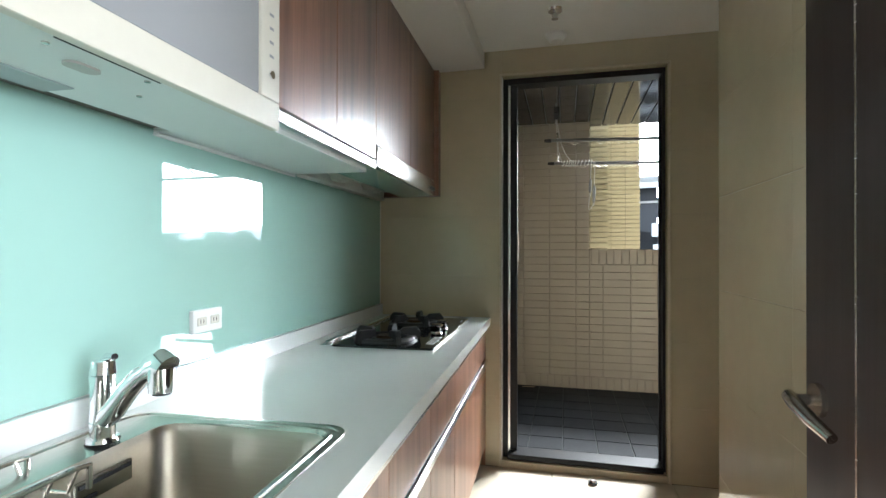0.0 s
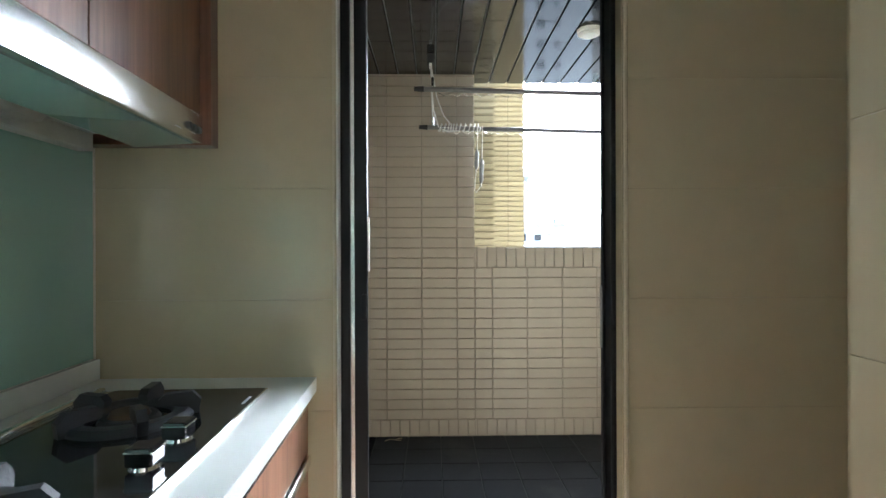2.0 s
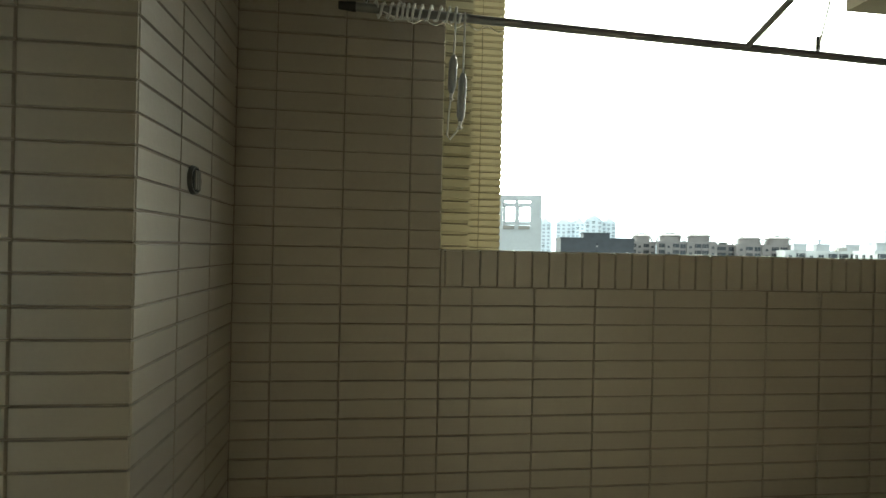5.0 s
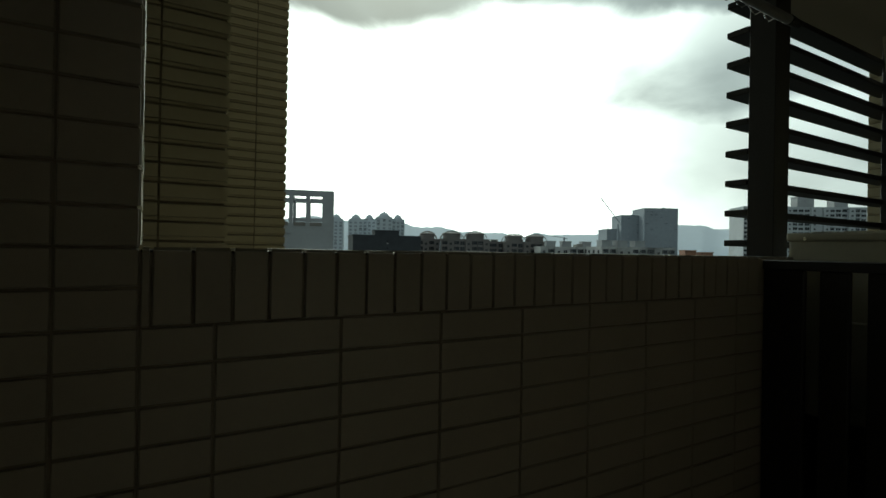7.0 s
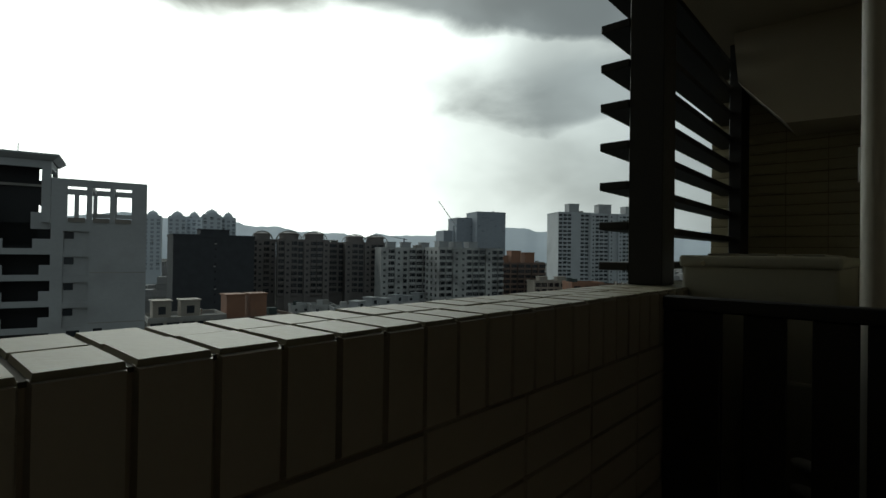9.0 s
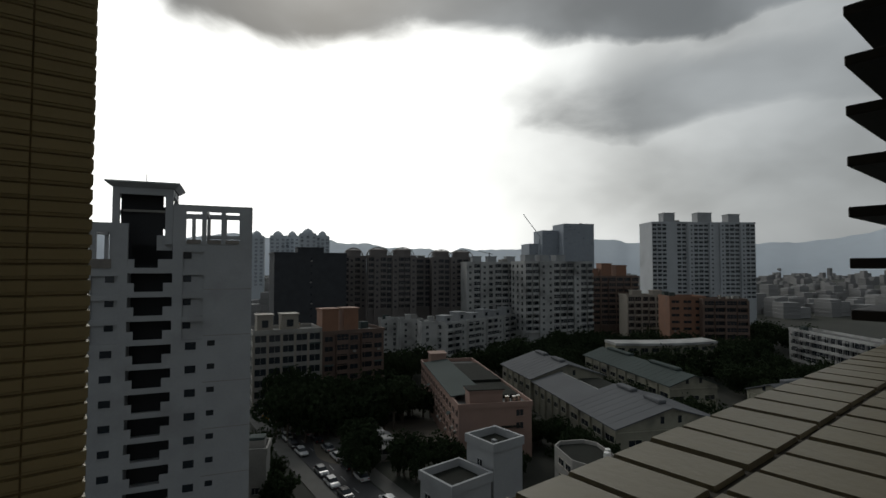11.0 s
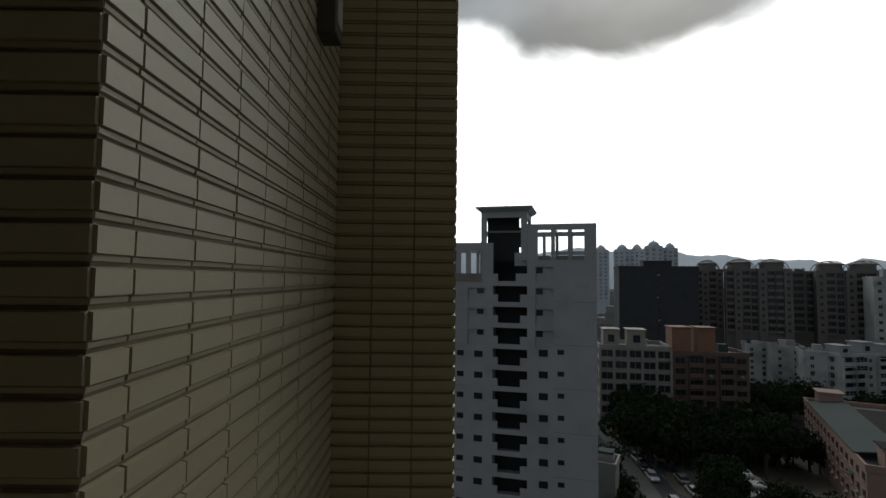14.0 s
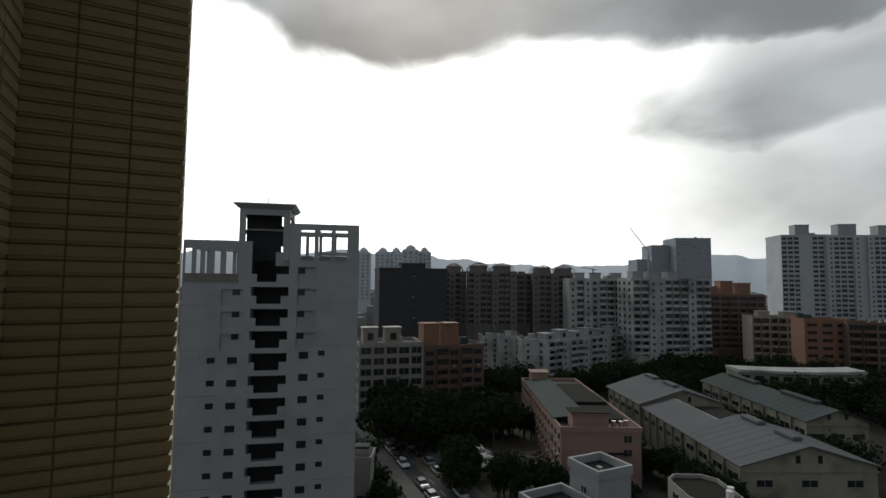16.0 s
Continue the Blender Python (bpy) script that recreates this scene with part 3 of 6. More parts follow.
for y in (-0.86, -0.395):
    c = Vector((0.315, y, HZ + 0.008))
    bm = bmesh.new()
    profile = [(0.128, 0.0), (0.128, 0.006), (0.118, 0.016), (0.098, 0.018), (0.088, 0.012), (0.084, 0.0)]
    n = 40
    rings = [[bm.verts.new(c + Vector((r * math.cos(2 * math.pi * k / n), r * math.sin(2 * math.pi * k / n), z))) for r, z in profile] for k in range(n)]
    for k in range(n):
        for i in range(len(profile) - 1):
            bm.faces.new((rings[k][i], rings[k][i + 1], rings[(k + 1) % n][i + 1], rings[(k + 1) % n][i]))
    grate = part("pan_support", bm, CAST_IRON, hob, "black cast iron ring", smooth=True)
    for k in range(5):
        a = radians(20 + 72 * k)
        m = Matrix.Translation(c) @ Matrix.Rotation(a, 4, "Z")
        bm = bmesh.new()
        out = [(0.056, 0.036), (0.070, 0.048), (0.124, 0.050), (0.142, 0.030), (0.138, 0.0), (0.106, 0.0), (0.094, 0.020), (0.060, 0.022)]
        va = [bm.verts.new(m @ Vector((x, -0.010, z))) for x, z in out]
        vb = [bm.verts.new(m @ Vector((x, 0.010, z))) for x, z in out]
        bm.faces.new(va)
        bm.faces.new(list(reversed(vb)))
        for i in range(len(out)):
            bm.faces.new((va[i], vb[i], vb[(i + 1) % len(out)], va[(i + 1) % len(out)]))
        part("grate_finger", bm, CAST_IRON, grate)
    part("burner_cup", bm_cyl(c, c + Vector((0, 0, 0.010)), 0.062, 0.055, 32), CAST_IRON, hob, smooth=True)
    bm = bm_cyl(c + Vector((0, 0, 0.010)), c + Vector((0, 0, 0.020)), 0.042, 0.036, 32)
    part("burner_cap", bm, mat("burnt_brass", (0.09, 0.06, 0.035), 0.5, 0.7), hob, "burnt brass cap", smooth=True)
for y in (-0.645, -0.52):
    kn = part("knob", bm_cyl((0.478, y, HZ + 0.008), (0.478, y, HZ + 0.014), 0.026, 0.024, 28), CHROME, hob, "chrome control knob", smooth=True)
    part("knob_grip", bm_box((0.455, y - 0.024, HZ + 0.014), (0.501, y + 0.024, HZ + 0.046), 0.005, 2), HOB_GLASS, kn)
    part("knob_edge", bm_box((0.4535, y - 0.0255, HZ + 0.036), (0.5025, y + 0.0255, HZ + 0.041), 0.002), CHROME, kn)
lab = part("sticker", bm_box((0.496, -0.93, HZ + 0.008), (0.528, -0.765, HZ + 0.0087)), PAPER, hob, "grey printed information sticker")
for k in range(3):
    part("print_line", bm_box((0.501 + 0.008 * k, -0.92, HZ + 0.0087), (0.505 + 0.008 * k, -0.80 - 0.02 * (k % 2), HZ + 0.0091)), INK, lab)
part("maker_mark", bm_box((0.522, -0.30, HZ + 0.008), (0.529, -0.24, HZ + 0.0085)), PAPER, hob, "small pale maker's mark")


def wall_unit(y0, y1, seams, label, z0, z1=2.203, front=0.335):
    u = thing("wall_cabinet", label, "cabinet", (0, 0, 0), TURN, "wall cabinets of the kitchen run")
    part("body", bm_box((0.004, y0 + 0.001, z0 + 0.002), (front - 0.021, y1 - 0.001, z1)), WHITE_LAM, u, "white laminate carcass")
    edges = [y0, *seams, y1]
    for a, b in zip(edges, edges[1:]):
        part("door", bm_box((front - 0.020, a + 0.0015, z0 + 0.032), (front, b - 0.0015, z1), 0.0015), WALNUT, u)
    return u


cab = wall_unit(-1.752, -1.045, [-1.40], "glossy walnut wall cabinet with white underside", 1.495)
bm = bm_box((0.300, -1.750, 1.490), (0.336, -1.047, 1.521), 0.003)
part("light_rail", bm, ALU, cab, "satin aluminium grip rail")
part("rail_end", bm_box((0.306, -1.0465, 1.488), (0.338, -1.041, 1.526), 0.002), GRIP, cab, "grey plastic end cap")
part("bottom_panel", bm_box((0.004, -1.749, 1.480), (0.299, -1.047, 1.494), 0.001), WHITE_LAM, cab)
part("rear_strip", bm_box((0.002, -1.749, 1.470), (0.014, -1.047, 1.4795), 0.002), WHITE_LAM, cab, "white strip along the splashback")
hoodcab = wall_unit(-1.045, -0.072, [-0.56], "glossy walnut wall cabinet over the cooker hood", 1.55)
panel = thing("end_panel", "dark walnut end panel closing the wall cabinets", "panel", (0, 0, 0), TURN)
part("board", bm_box((0.004, -0.068, 1.498), (0.362, -0.013, 2.203), 0.002), WALNUT, panel)
wall_unit(-3.40, -2.62, [-3.0], "glossy walnut wall cabinet above the sink end", 1.525)

hood = thing("cooker_hood", "slim steel cooker hood with green glass visor", "cooker hood", (0, 0, 0), TURN)
bm = bm_box((0.318, -1.040, 1.500), (0.342, -0.075, 1.578), 0.003, 2)
part("front_bar", bm, ALU, hood, "satin aluminium front bar", smooth=True)
bm = bm_box((0.010, -1.040, 1.530), (0.318, -0.075, 1.575))
part("canopy", bm, mat("hood_enamel", (0.60, 0.60, 0.54), 0.3, 0.0), hood)
bm = bmesh.new()
for (x0, z0, x1, z1) in ((0.318, 1.498, 0.16, 1.488),):
    for y in (-1.03, -0.085):
        for x, z in ((x0, z0), (x0, z0 + 0.006), (x1, z1 + 0.006), (x1, z1)):
            bm.verts.new((x, y, z))
bm.verts.ensure_lookup_table()
v = bm.verts
bm.faces.new((v[0], v[1], v[2], v[3]))
bm.faces.new((v[7], v[6], v[5], v[4]))
for i in range(4):
    bm.faces.new((v[i], v[4 + i], v[4 + (i + 1) % 4], v[(i + 1) % 4]))
part("visor", bm, HOOD_GREEN, hood, "green tempered glass visor")
part("filter", bm_box((0.05, -1.02, 1.520), (0.30, -0.10, 1.5295), 0.002), mat("filter_metal", (0.42, 0.44, 0.40), 0.4, 0.6), hood, "greyish metal grease filter")
part("rear_gutter", bm_box((0.006, -1.03, 1.474), (0.05, -0.085, 1.5295), 0.003), mat("hood_enamel", (0.6, 0.6, 0.54), 0.3), hood)
for y in (-0.80, -0.42):
    bm = loft([(rounded(0.075, 0.13, 0.02, 4, 0.095, y), 1.519), (rounded(0.075, 0.13, 0.02, 4, 0.095, y), 1.512), (rounded(0.06, 0.10, 0.02, 4, 0.095, y), 1.486)])
    cup = part("oil_cup", bm, mat("grey_cup", (0.42, 0.40, 0.35), 0.4), hood, "translucent grey oil cup", smooth=True)
    part("cup_latch", bm_box((0.133, y - 0.012, 1.502), (0.139, y + 0.012, 1.514), 0.002), DARK_HOLE, cup)
for k in range(3):
    part("push_button", bm_cyl((0.342, -0.102 - 0.029 * k, 1.532), (0.348, -0.102 - 0.029 * k, 1.532), 0.0105, 0.0092, 18), mat("button_grey", (0.09, 0.09, 0.085), 0.4), hood, "round dark grey push button", smooth=True)
part("maker_mark", bm_box((0.342, -0.86, 1.535), (0.3428, -0.80, 1.546)), INK, hood, "grey maker's mark")

dryer = thing("dish_dryer", "ivory hanging dish dryer with smoked glass front", "dish dryer", (0, 0, 0), TURN)
Y0, Y1, Z0, FX = -2.61, -1.755, 1.467, 0.348
part("casing", bm_box((0.085, Y0, Z0), (FX - 0.022, Y1, 2.20), 0.004), WHITE_LAM, dryer, "white casing")
bm = bm_box((FX - 0.022, Y0, Z0 - 0.004), (FX, Y1, Z0 + 0.058), 0.004, 2)
bm_box((FX - 0.022, Y0, 2.10), (FX, Y1, 2.20), 0.004, 2, into=bm)
bm_box((FX - 0.022, Y1 - 0.075, Z0 + 0.059), (FX, Y1, 2.099), 0.004, 2, into=bm)
bm_box((FX - 0.022, Y0, Z0 + 0.059), (FX, Y0 + 0.04, 2.099), 0.004, 2, into=bm)
part("front_frame", bm, IVORY, dryer)
part("glass_door", bm_box((FX - 0.018, Y0 + 0.041, Z0 + 0.060), (FX - 0.006, Y1 - 0.076, 2.098), 0.002), MILK_GLASS, dryer, "smoked grey glass")
for k in range(4):
    part("indicator", bm_box((FX, Y1 - 0.044, Z0 + 0.152 + 0.031 * k), (FX + 0.001, Y1 - 0.028, Z0 + 0.158 + 0.031 * k)), INK, dryer)
part("power_button", bm_cyl((FX, Y1 - 0.036, Z0 + 0.114), (FX + 0.004, Y1 - 0.036, Z0 + 0.114), 0.010, 0.009, 20), CHROME, dryer, "small chrome button", smooth=True)
part("vent_slot", bm_box((0.318, -2.275, Z0 - 0.0015), (0.328, -2.09, Z0 + 0.001)), DARK_HOLE, dryer)
part("lamp_cover", bm_prism(rounded(0.03, 0.055, 0.014, 5, 0.258, -2.178), Z0 - 0.004, Z0), mat("lamp_lens", (0.40, 0.38, 0.34), 0.3), dryer, "small grey oval lamp cover")
part("air_grille", bm_box((0.088, -2.55, Z0 - 0.003), (0.155, -2.095, Z0), 0.002), mat("grille_grey", (0.33, 0.37, 0.37), 0.5), dryer, "grey air grille")
for x, y in ((0.228, -2.035), (0.304, -2.10), (0.290, -2.262)):
    part("screw", bm_cyl((x, y, Z0 - 0.002), (x, y, Z0), 0.005, seg=10), STEEL, dryer)
# Dark block added in the gap to the wall to stand for its shade.
part("rear_bracket", bm_box((0.004, Y0, Z0 + 0.02), (0.084, Y1, Z0 + 0.06)), mat("gap_shade", (0.10, 0.08, 0.06), 0.6), dryer, "dark filler for the shaded gap behind the dryer")

outlet = thing("wall_socket", "white double wall socket on the green splashback", "socket", (0, 0, 0), TURN)
part("plate", bm_box((0.0, -1.615, 0.958), (0.014, -1.490, 1.022), 0.004, 2), WHITE_PL, outlet)
for y in (-1.580, -1.525):
    for dz in (0.0,):
        so = part("socket_face", bm_box((0.014, y - 0.018, 0.99 + dz - 0.012), (0.0155, y + 0.018, 0.99 + dz + 0.012), 0.002), IVORY, outlet)
        for dy in (-0.006, 0.006):
            part("slot", bm_box((0.0155, y + dy - 0.0012, 0.99 + dz - 0.005), (0.0158, y + dy + 0.0012, 0.99 + dz + 0.005)), DARK_HOLE, so)

det = thing("smoke_detector", "white round smoke detector on the kitchen ceiling", "smoke detector", (1.007, -0.145, CEIL))
part("base", bm_cyl((0, 0, 0), (0, 0, -0.012), 0.055, 0.053, 32), WHITE_PL, det, smooth=True)
part("dome", bm_cyl((0, 0, -0.012), (0, 0, -0.038), 0.045, 0.034, 32), WHITE_PL, det, smooth=True)
spr = thing("sprinkler", "chrome ceiling sprinkler head with round rose", "sprinkler", (1.006, -0.42, CEIL))
part("rose", bm_cyl((0, 0, 0), (0, 0, -0.010), 0.036, 0.032, 28), CHROME, spr, smooth=True)
part("stem", bm_cyl((0, 0, -0.010), (0, 0, -0.042), 0.008, 0.006, 14), CHROME, spr, smooth=True)
part("deflector", bm_cyl((0, 0, -0.042), (0, 0, -0.045), 0.016, 0.016, 20), CHROME, spr, smooth=True)
for s in (-1, 1):
    part("yoke", bm_tube([(0.009 * s, 0, -0.012), (0.013 * s, 0, -0.028), (0.004 * s, 0, -0.041)], 0.0022, 8), CHROME, spr, smooth=True)

# open door leaf lying back against the right wall
leaf = thing("door_kitchen", "dark wenge kitchen door standing open against the wall", "door", (KX - 0.012, -2.44, 0.012))
part("panel", bm_box((-0.040, 0.0, 0.0), (0.0, 0.845, 2.06), 0.003), DARK_DOOR, leaf)
part("inlay", bm_box((-0.0415, 0.655, 0.0), (-0.0400, 0.661, 2.06)), ALU, leaf, "thin silver inlay strip")
han = part("handle", bm_cyl((-0.040, 0.785, 0.885), (-0.050, 0.785, 0.885), 0.033, 0.032, 28), STEEL, leaf, "satin nickel lever handle", smooth=True)
part("neck", bm_cyl((-0.050, 0.785, 0.885), (-0.088, 0.785, 0.885), 0.0105, 0.0105, 18), STEEL, han, smooth=True)
part("lever", bm_tube([(-0.090, 0.795, 0.888), (-0.094, 0.76, 0.884), (-0.090, 0.70, 0.868), (-0.078, 0.655, 0.852)], [0.013, 0.0145, 0.013, 0.010], 14), STEEL, han, smooth=True)
for z in (0.25, 1.05, 1.85):
    part("hinge", bm_cyl((-0.02, -0.006, z - 0.05), (-0.02, -0.006, z + 0.05), 0.006, seg=12), STEEL, leaf, smooth=True)

# ---- balcony door frame with its parked sliding leaf ----
JY = 0.046                                   # the frame stands this far behind the tile face
dframe = thing("door_balcony", "black aluminium sliding door frame, slid open", "door", (0, 0, 0), kind="structure")
for x0, x1 in ((DL, DL + 0.032), (DR - 0.018, DR)):
    j = part("jamb", bm_box((x0, JY, 0.036), (x1, WT + 0.006, DT), 0.003), BLACK_ALU, dframe)
    for y in (0.058, 0.080, 0.102) if x0 == DL else ():
        part("track_rib", bm_box((x1, y, 0.05), (x1 + 0.012, y + 0.004, DT - 0.03)), ALU, j, "silver track rib")
part("head", bm_box((DL + 0.032, JY, DT - 0.035), (DR - 0.018, WT + 0.006, DT), 0.003), BLACK_ALU, dframe)
part("sill", bm_box((DL + 0.032, JY - 0.03, 0.036), (DR - 0.018, WT + 0.006, 0.066), 0.003), BLACK_ALU, dframe)
# The left reveal is white: sky glare on its polished face, put in as colour.
for x in (DL + 0.0005, DR - 0.0045):
    part("reveal", bm_box((x, -0.004, 0.036), (x + 0.004, JY - 0.001, DT - 0.005), 0.001), WHITE_PL if x < 1 else POLISHED, dframe, "reveal strip coloured white for sky glare" if x < 1 else "polished beige tile reveal")
part("reveal", bm_box((DL + 0.005, -0.004, DT - 0.0045), (DR - 0.005, JY - 0.001, DT - 0.0005), 0.001), POLISHED, dframe, "polished beige tile reveal")
part("edge_bead", bm_box((DL - 0.010, -0.008, 0.0), (DL - 0.001, 0.004, DT + 0.0005), 0.003, 2), JOINT_PALE, dframe)
part("edge_bead", bm_box((DL - 0.010, -0.010, DT + 0.001), (DR + 0.014, 0.004, DT + 0.012), 0.003), JOINT_PALE, dframe)
part("edge_bead", bm_box((DR + 0.001, -0.010, 0.0), (DR + 0.014, 0.004, DT + 0.0005), 0.003), JOINT_PALE, dframe)
st = part("leaf_stile", bm_box((DL + 0.034, 0.068, 0.07), (DL + 0.082, 0.092, DT - 0.038), 0.003), BLACK_ALU, dframe)
part("latch", bm_box((DL + 0.082, 0.072, 1.13), (DL + 0.088, 0.088, 1.30), 0.002), WHITE_PL, st, "pale latch plate")
part("pull", bm_box((DL + 0.062, 0.055, 0.98), (DL + 0.080, 0.068, 1.06), 0.004), BLACK_ALU, st)
st = part("leaf_stile", bm_box((DL + 0.034, 0.098, 0.07), (DL + 0.060, 0.120, DT - 0.038), 0.003), BLACK_ALU, dframe)
part("leaf_stile", bm_box((DR - 0.027, 0.100, 0.07), (DR - 0.019, 0.124, DT - 0.038), 0.003), BLACK_ALU, dframe)
part("strike_plate", bm_box((DR - 0.030, 0.104, 0.88), (DR - 0.027, 0.120, 1.08), 0.001), GRIP, dframe, "grey strike plate")

stop = thing("door_stop", "small steel dome door stop on the kitchen floor", "door stop", (1.19, -0.10, 0.0))
part("dome", bm_cyl((0, 0, 0), (0, 0, 0.022), 0.022, 0.014, 24), STEEL, stop, smooth=True)
part("buffer", bm_cyl((0, 0, 0.008), (0, 0, 0.014), 0.0235, 0.0225, 24), RUBBER, stop)

# ---- balcony things ----
vent = thing("wall_vent", "small dark round vent with slats in the pillar", "vent", (PIL_X + 0.001, 1.277, 1.365))
bm = bm_cyl((0, 0, 0), (0.010, 0, 0), 0.037, 0.034, 32)
part("ring", bm, mat("vent_metal", (0.10, 0.095, 0.085), 0.45, 0.4), vent, smooth=True)
part("throat", bm_cyl((0.0095, 0, 0), (0.0112, 0, 0), 0.030, 0.030, 28), DARK_HOLE, vent)
for k in range(3):
    y = -0.014 + 0.014 * k
    part("slat", bm_box((0.0112, y - 0.004, -0.024), (0.015, y + 0.004, 0.024), 0.001), mat("vent_slat", (0.22, 0.20, 0.17), 0.5), vent)

rackt = thing("drying_rack", "pulley clothes drying rack with aluminium rods under the ceiling", "drying rack", (0, 0, 0))
ROD = mat("dull_aluminium", (0.20, 0.195, 0.19), 0.45, 0.4, fine=120)
rods = (((0.93, 1.10, 2.025), (2.80, 1.12, 1.985)), ((0.945, 1.45, 1.912), (2.80, 1.44, 1.862)))
for a, b in rods:
    a, b = Vector(a), Vector(b)
    r = part("rod", bm_cyl(a, b, 0.0125, seg=18), ROD, rackt, smooth=True)
    part("end_plug", bm_cyl(a - (b - a).normalized() * 0.03, a + (b - a).normalized() * 0.02, 0.011, 0.0145, 16), RUBBER, r, "black end plug", smooth=True)
    part("end_plug", bm_cyl(b + (b - a).normalized() * 0.03, b - (b - a).normalized() * 0.02, 0.011, 0.0145, 16), RUBBER, r, "black end plug", smooth=True)
    n = 26
    wave = []
    for k in range(n * 6 + 1):
        p = a.lerp(b, 0.05 + 0.9 * k / (n * 6))
        wave.append(p + Vector((0, 0, -0.017 - 0.0075 * (1 - math.cos(2 * math.pi * k / 6)))))
    part("hanger_wire", bm_tube(wave, 0.0016, 5), CHROME, r, "wavy hanger wire")
for x in (1.0, 2.2):
    t = (x - 0.93) / 1.87
    if x > 2:
        part("cross_bar", bm_tube([Vector(rods[0][0]).lerp(Vector(rods[0][1]), t), Vector(rods[1][0]).lerp(Vector(rods[1][1]), t)], 0.010, 12), ROD, rackt, smooth=True)
for x, lim in ((0.985, 0.03), (2.45, 0.03)):
    top = Vector((x, 1.33, BCEIL))
    pu = part("pulley_block", bm_box((x - 0.02, 1.30, BCEIL - 0.05), (x + 0.02, 1.36, BCEIL - 0.001), 0.006, 2), RUBBER, rackt, "dark ceiling pulley")
    part("wheel", bm_cyl((x - 0.008, 1.33, BCEIL - 0.062), (x + 0.008, 1.33, BCEIL - 0.062), 0.018, seg=20), WHITE_PL, pu, smooth=True)
    for i, (a, b) in enumerate(rods):
        q = Vector(a).lerp(Vector(b), (x + 0.01 - a[0]) / (b[0] - a[0]))
        part("cord", bm_tube([top - Vector((0, 0, 0.06)), top.lerp(q, 0.5) - Vector((0, 0, 0.02)), q + Vector((0, 0, 0.014))], 0.0032, 6), CORD, rackt)
        bm = bm_tube([q + Vector((0, 0, 0.06)), q + Vector((0, 0, 0.015))], 0.008, 10)
        part("cord_clamp", bm, CHROME, rackt, smooth=True)
# cords looped over the lower rod, with two hanging grips
loop = []
for k in range(60):
    u = k / 59
    loop.append((1.02 + 0.25 * u + 0.01 * math.sin(9 * u), 1.448 + 0.020 * math.sin(k * 1.25), 1.908 + 0.022 * math.cos(k * 1.25)))
part("wound_cord", bm_tube(loop, 0.0042, 6), CORD, rackt, "cord wound round the rod")
part("cord", bm_tube([(0.99, 1.34, 2.22), (1.02, 1.37, 2.06), (1.06, 1.42, 1.97), (1.10, 1.45, 1.93)], 0.0036, 6), CORD, rackt)
part("cord", bm_tube([(0.985, 1.33, 2.21), (1.0, 1.39, 2.0), (1.03, 1.44, 1.91), (1.08, 1.45, 1.885), (1.14, 1.45, 1.89)], 0.0036, 6), CORD, rackt)
for x, z1, z0 in ((1.250, 1.765, 1.655), (1.278, 1.715, 1.575)):
    part("cord", bm_tube([(x + 0.008, 1.43, 1.91), (x + 0.004, 1.40, 1.84), (x, 1.388, z1)], 0.003, 6), CORD, rackt)
    g = part("pull_grip", bm_tube([(x, 1.388, z1), (x - 0.001, 1.388, z1 - 0.02), (x - 0.004, 1.388, z0 + 0.02), (x - 0.005, 1.388, z0)], [0.006, 0.0125, 0.0125, 0.006], 12), GRIP, rackt, "grey plastic pull grip", smooth=True)
    part("knot", bm_tube([(x - 0.004, 1.388, z0 + 0.004), (x - 0.007, 1.384, z0 - 0.012), (x - 0.002, 1.39, z0 - 0.018)], 0.005, 8), CORD, g, smooth=True)
part("cord", bm_tube([(1.245, 1.388, 1.655), (1.238, 1.388, 1.58), (1.236, 1.388, 1.535), (1.243, 1.388, 1.522), (1.262, 1.388, 1.545), (1.274, 1.388, 1.575)], 0.0028, 6), CORD, rackt)

blamp = thing("ceiling_lamp", "white round recessed lamp in the dark balcony ceiling", "ceiling lamp", (1.78, 1.0, BCEIL))
part("base", bm_cyl((0, 0, 0), (0, 0, -0.02), 0.062, 0.058, 28), WHITE_PL, blamp, smooth=True)
part("shade", bm_cyl((0, 0, -0.02), (0, 0, -0.03), 0.05, 0.04, 28), WHITE_PL, blamp, smooth=True)

gate = thing("gate", "black painted slatted gate beside the air conditioner", "gate", (GX, 0, 0))
part("top_rail", bm_box((-0.02, 1.205, 1.165), (0.02, 1.634, 1.197), 0.003), BLACK_PAINT, gate)
part("bottom_rail", bm_box((-0.02, 1.205, 0.06), (0.02, 1.634, 0.10), 0.003), BLACK_PAINT, gate)
for y0, y1 in ((1.514, 1.634), (1.394, 1.470), (1.277, 1.350), (1.205, 1.266)):
    part("slat", bm_box((-0.012, y0, 0.10), (0.012, y1, 1.165), 0.003), BLACK_PAINT, gate)

ac = thing("air_conditioner", "cream outdoor air conditioner unit on a stand", "air conditioner", (3.25, 1.30, 0.0))
part("casing", bm_box((0.0, 0.02, 0.66), (0.82, 0.355, 1.278), 0.012, 3), AC_BODY, ac, smooth=True)
lid = part("lid", bm_box((-0.006, 0.014, 1.262), (0.826, 0.361, 1.293), 0.010, 3), AC_BODY, ac, smooth=True)
for k in range(3):
    part("lid_rib", bm_box((0.05, 0.05 + 0.095 * k, 1.293), (0.77, 0.115 + 0.095 * k, 1.299), 0.004, 2), AC_BODY, lid)
part("fan_guard", bm_cyl((0.45, 0.353, 0.96), (0.45, 0.366, 0.96), 0.23, 0.22, 36), GRIP, ac, smooth=True)
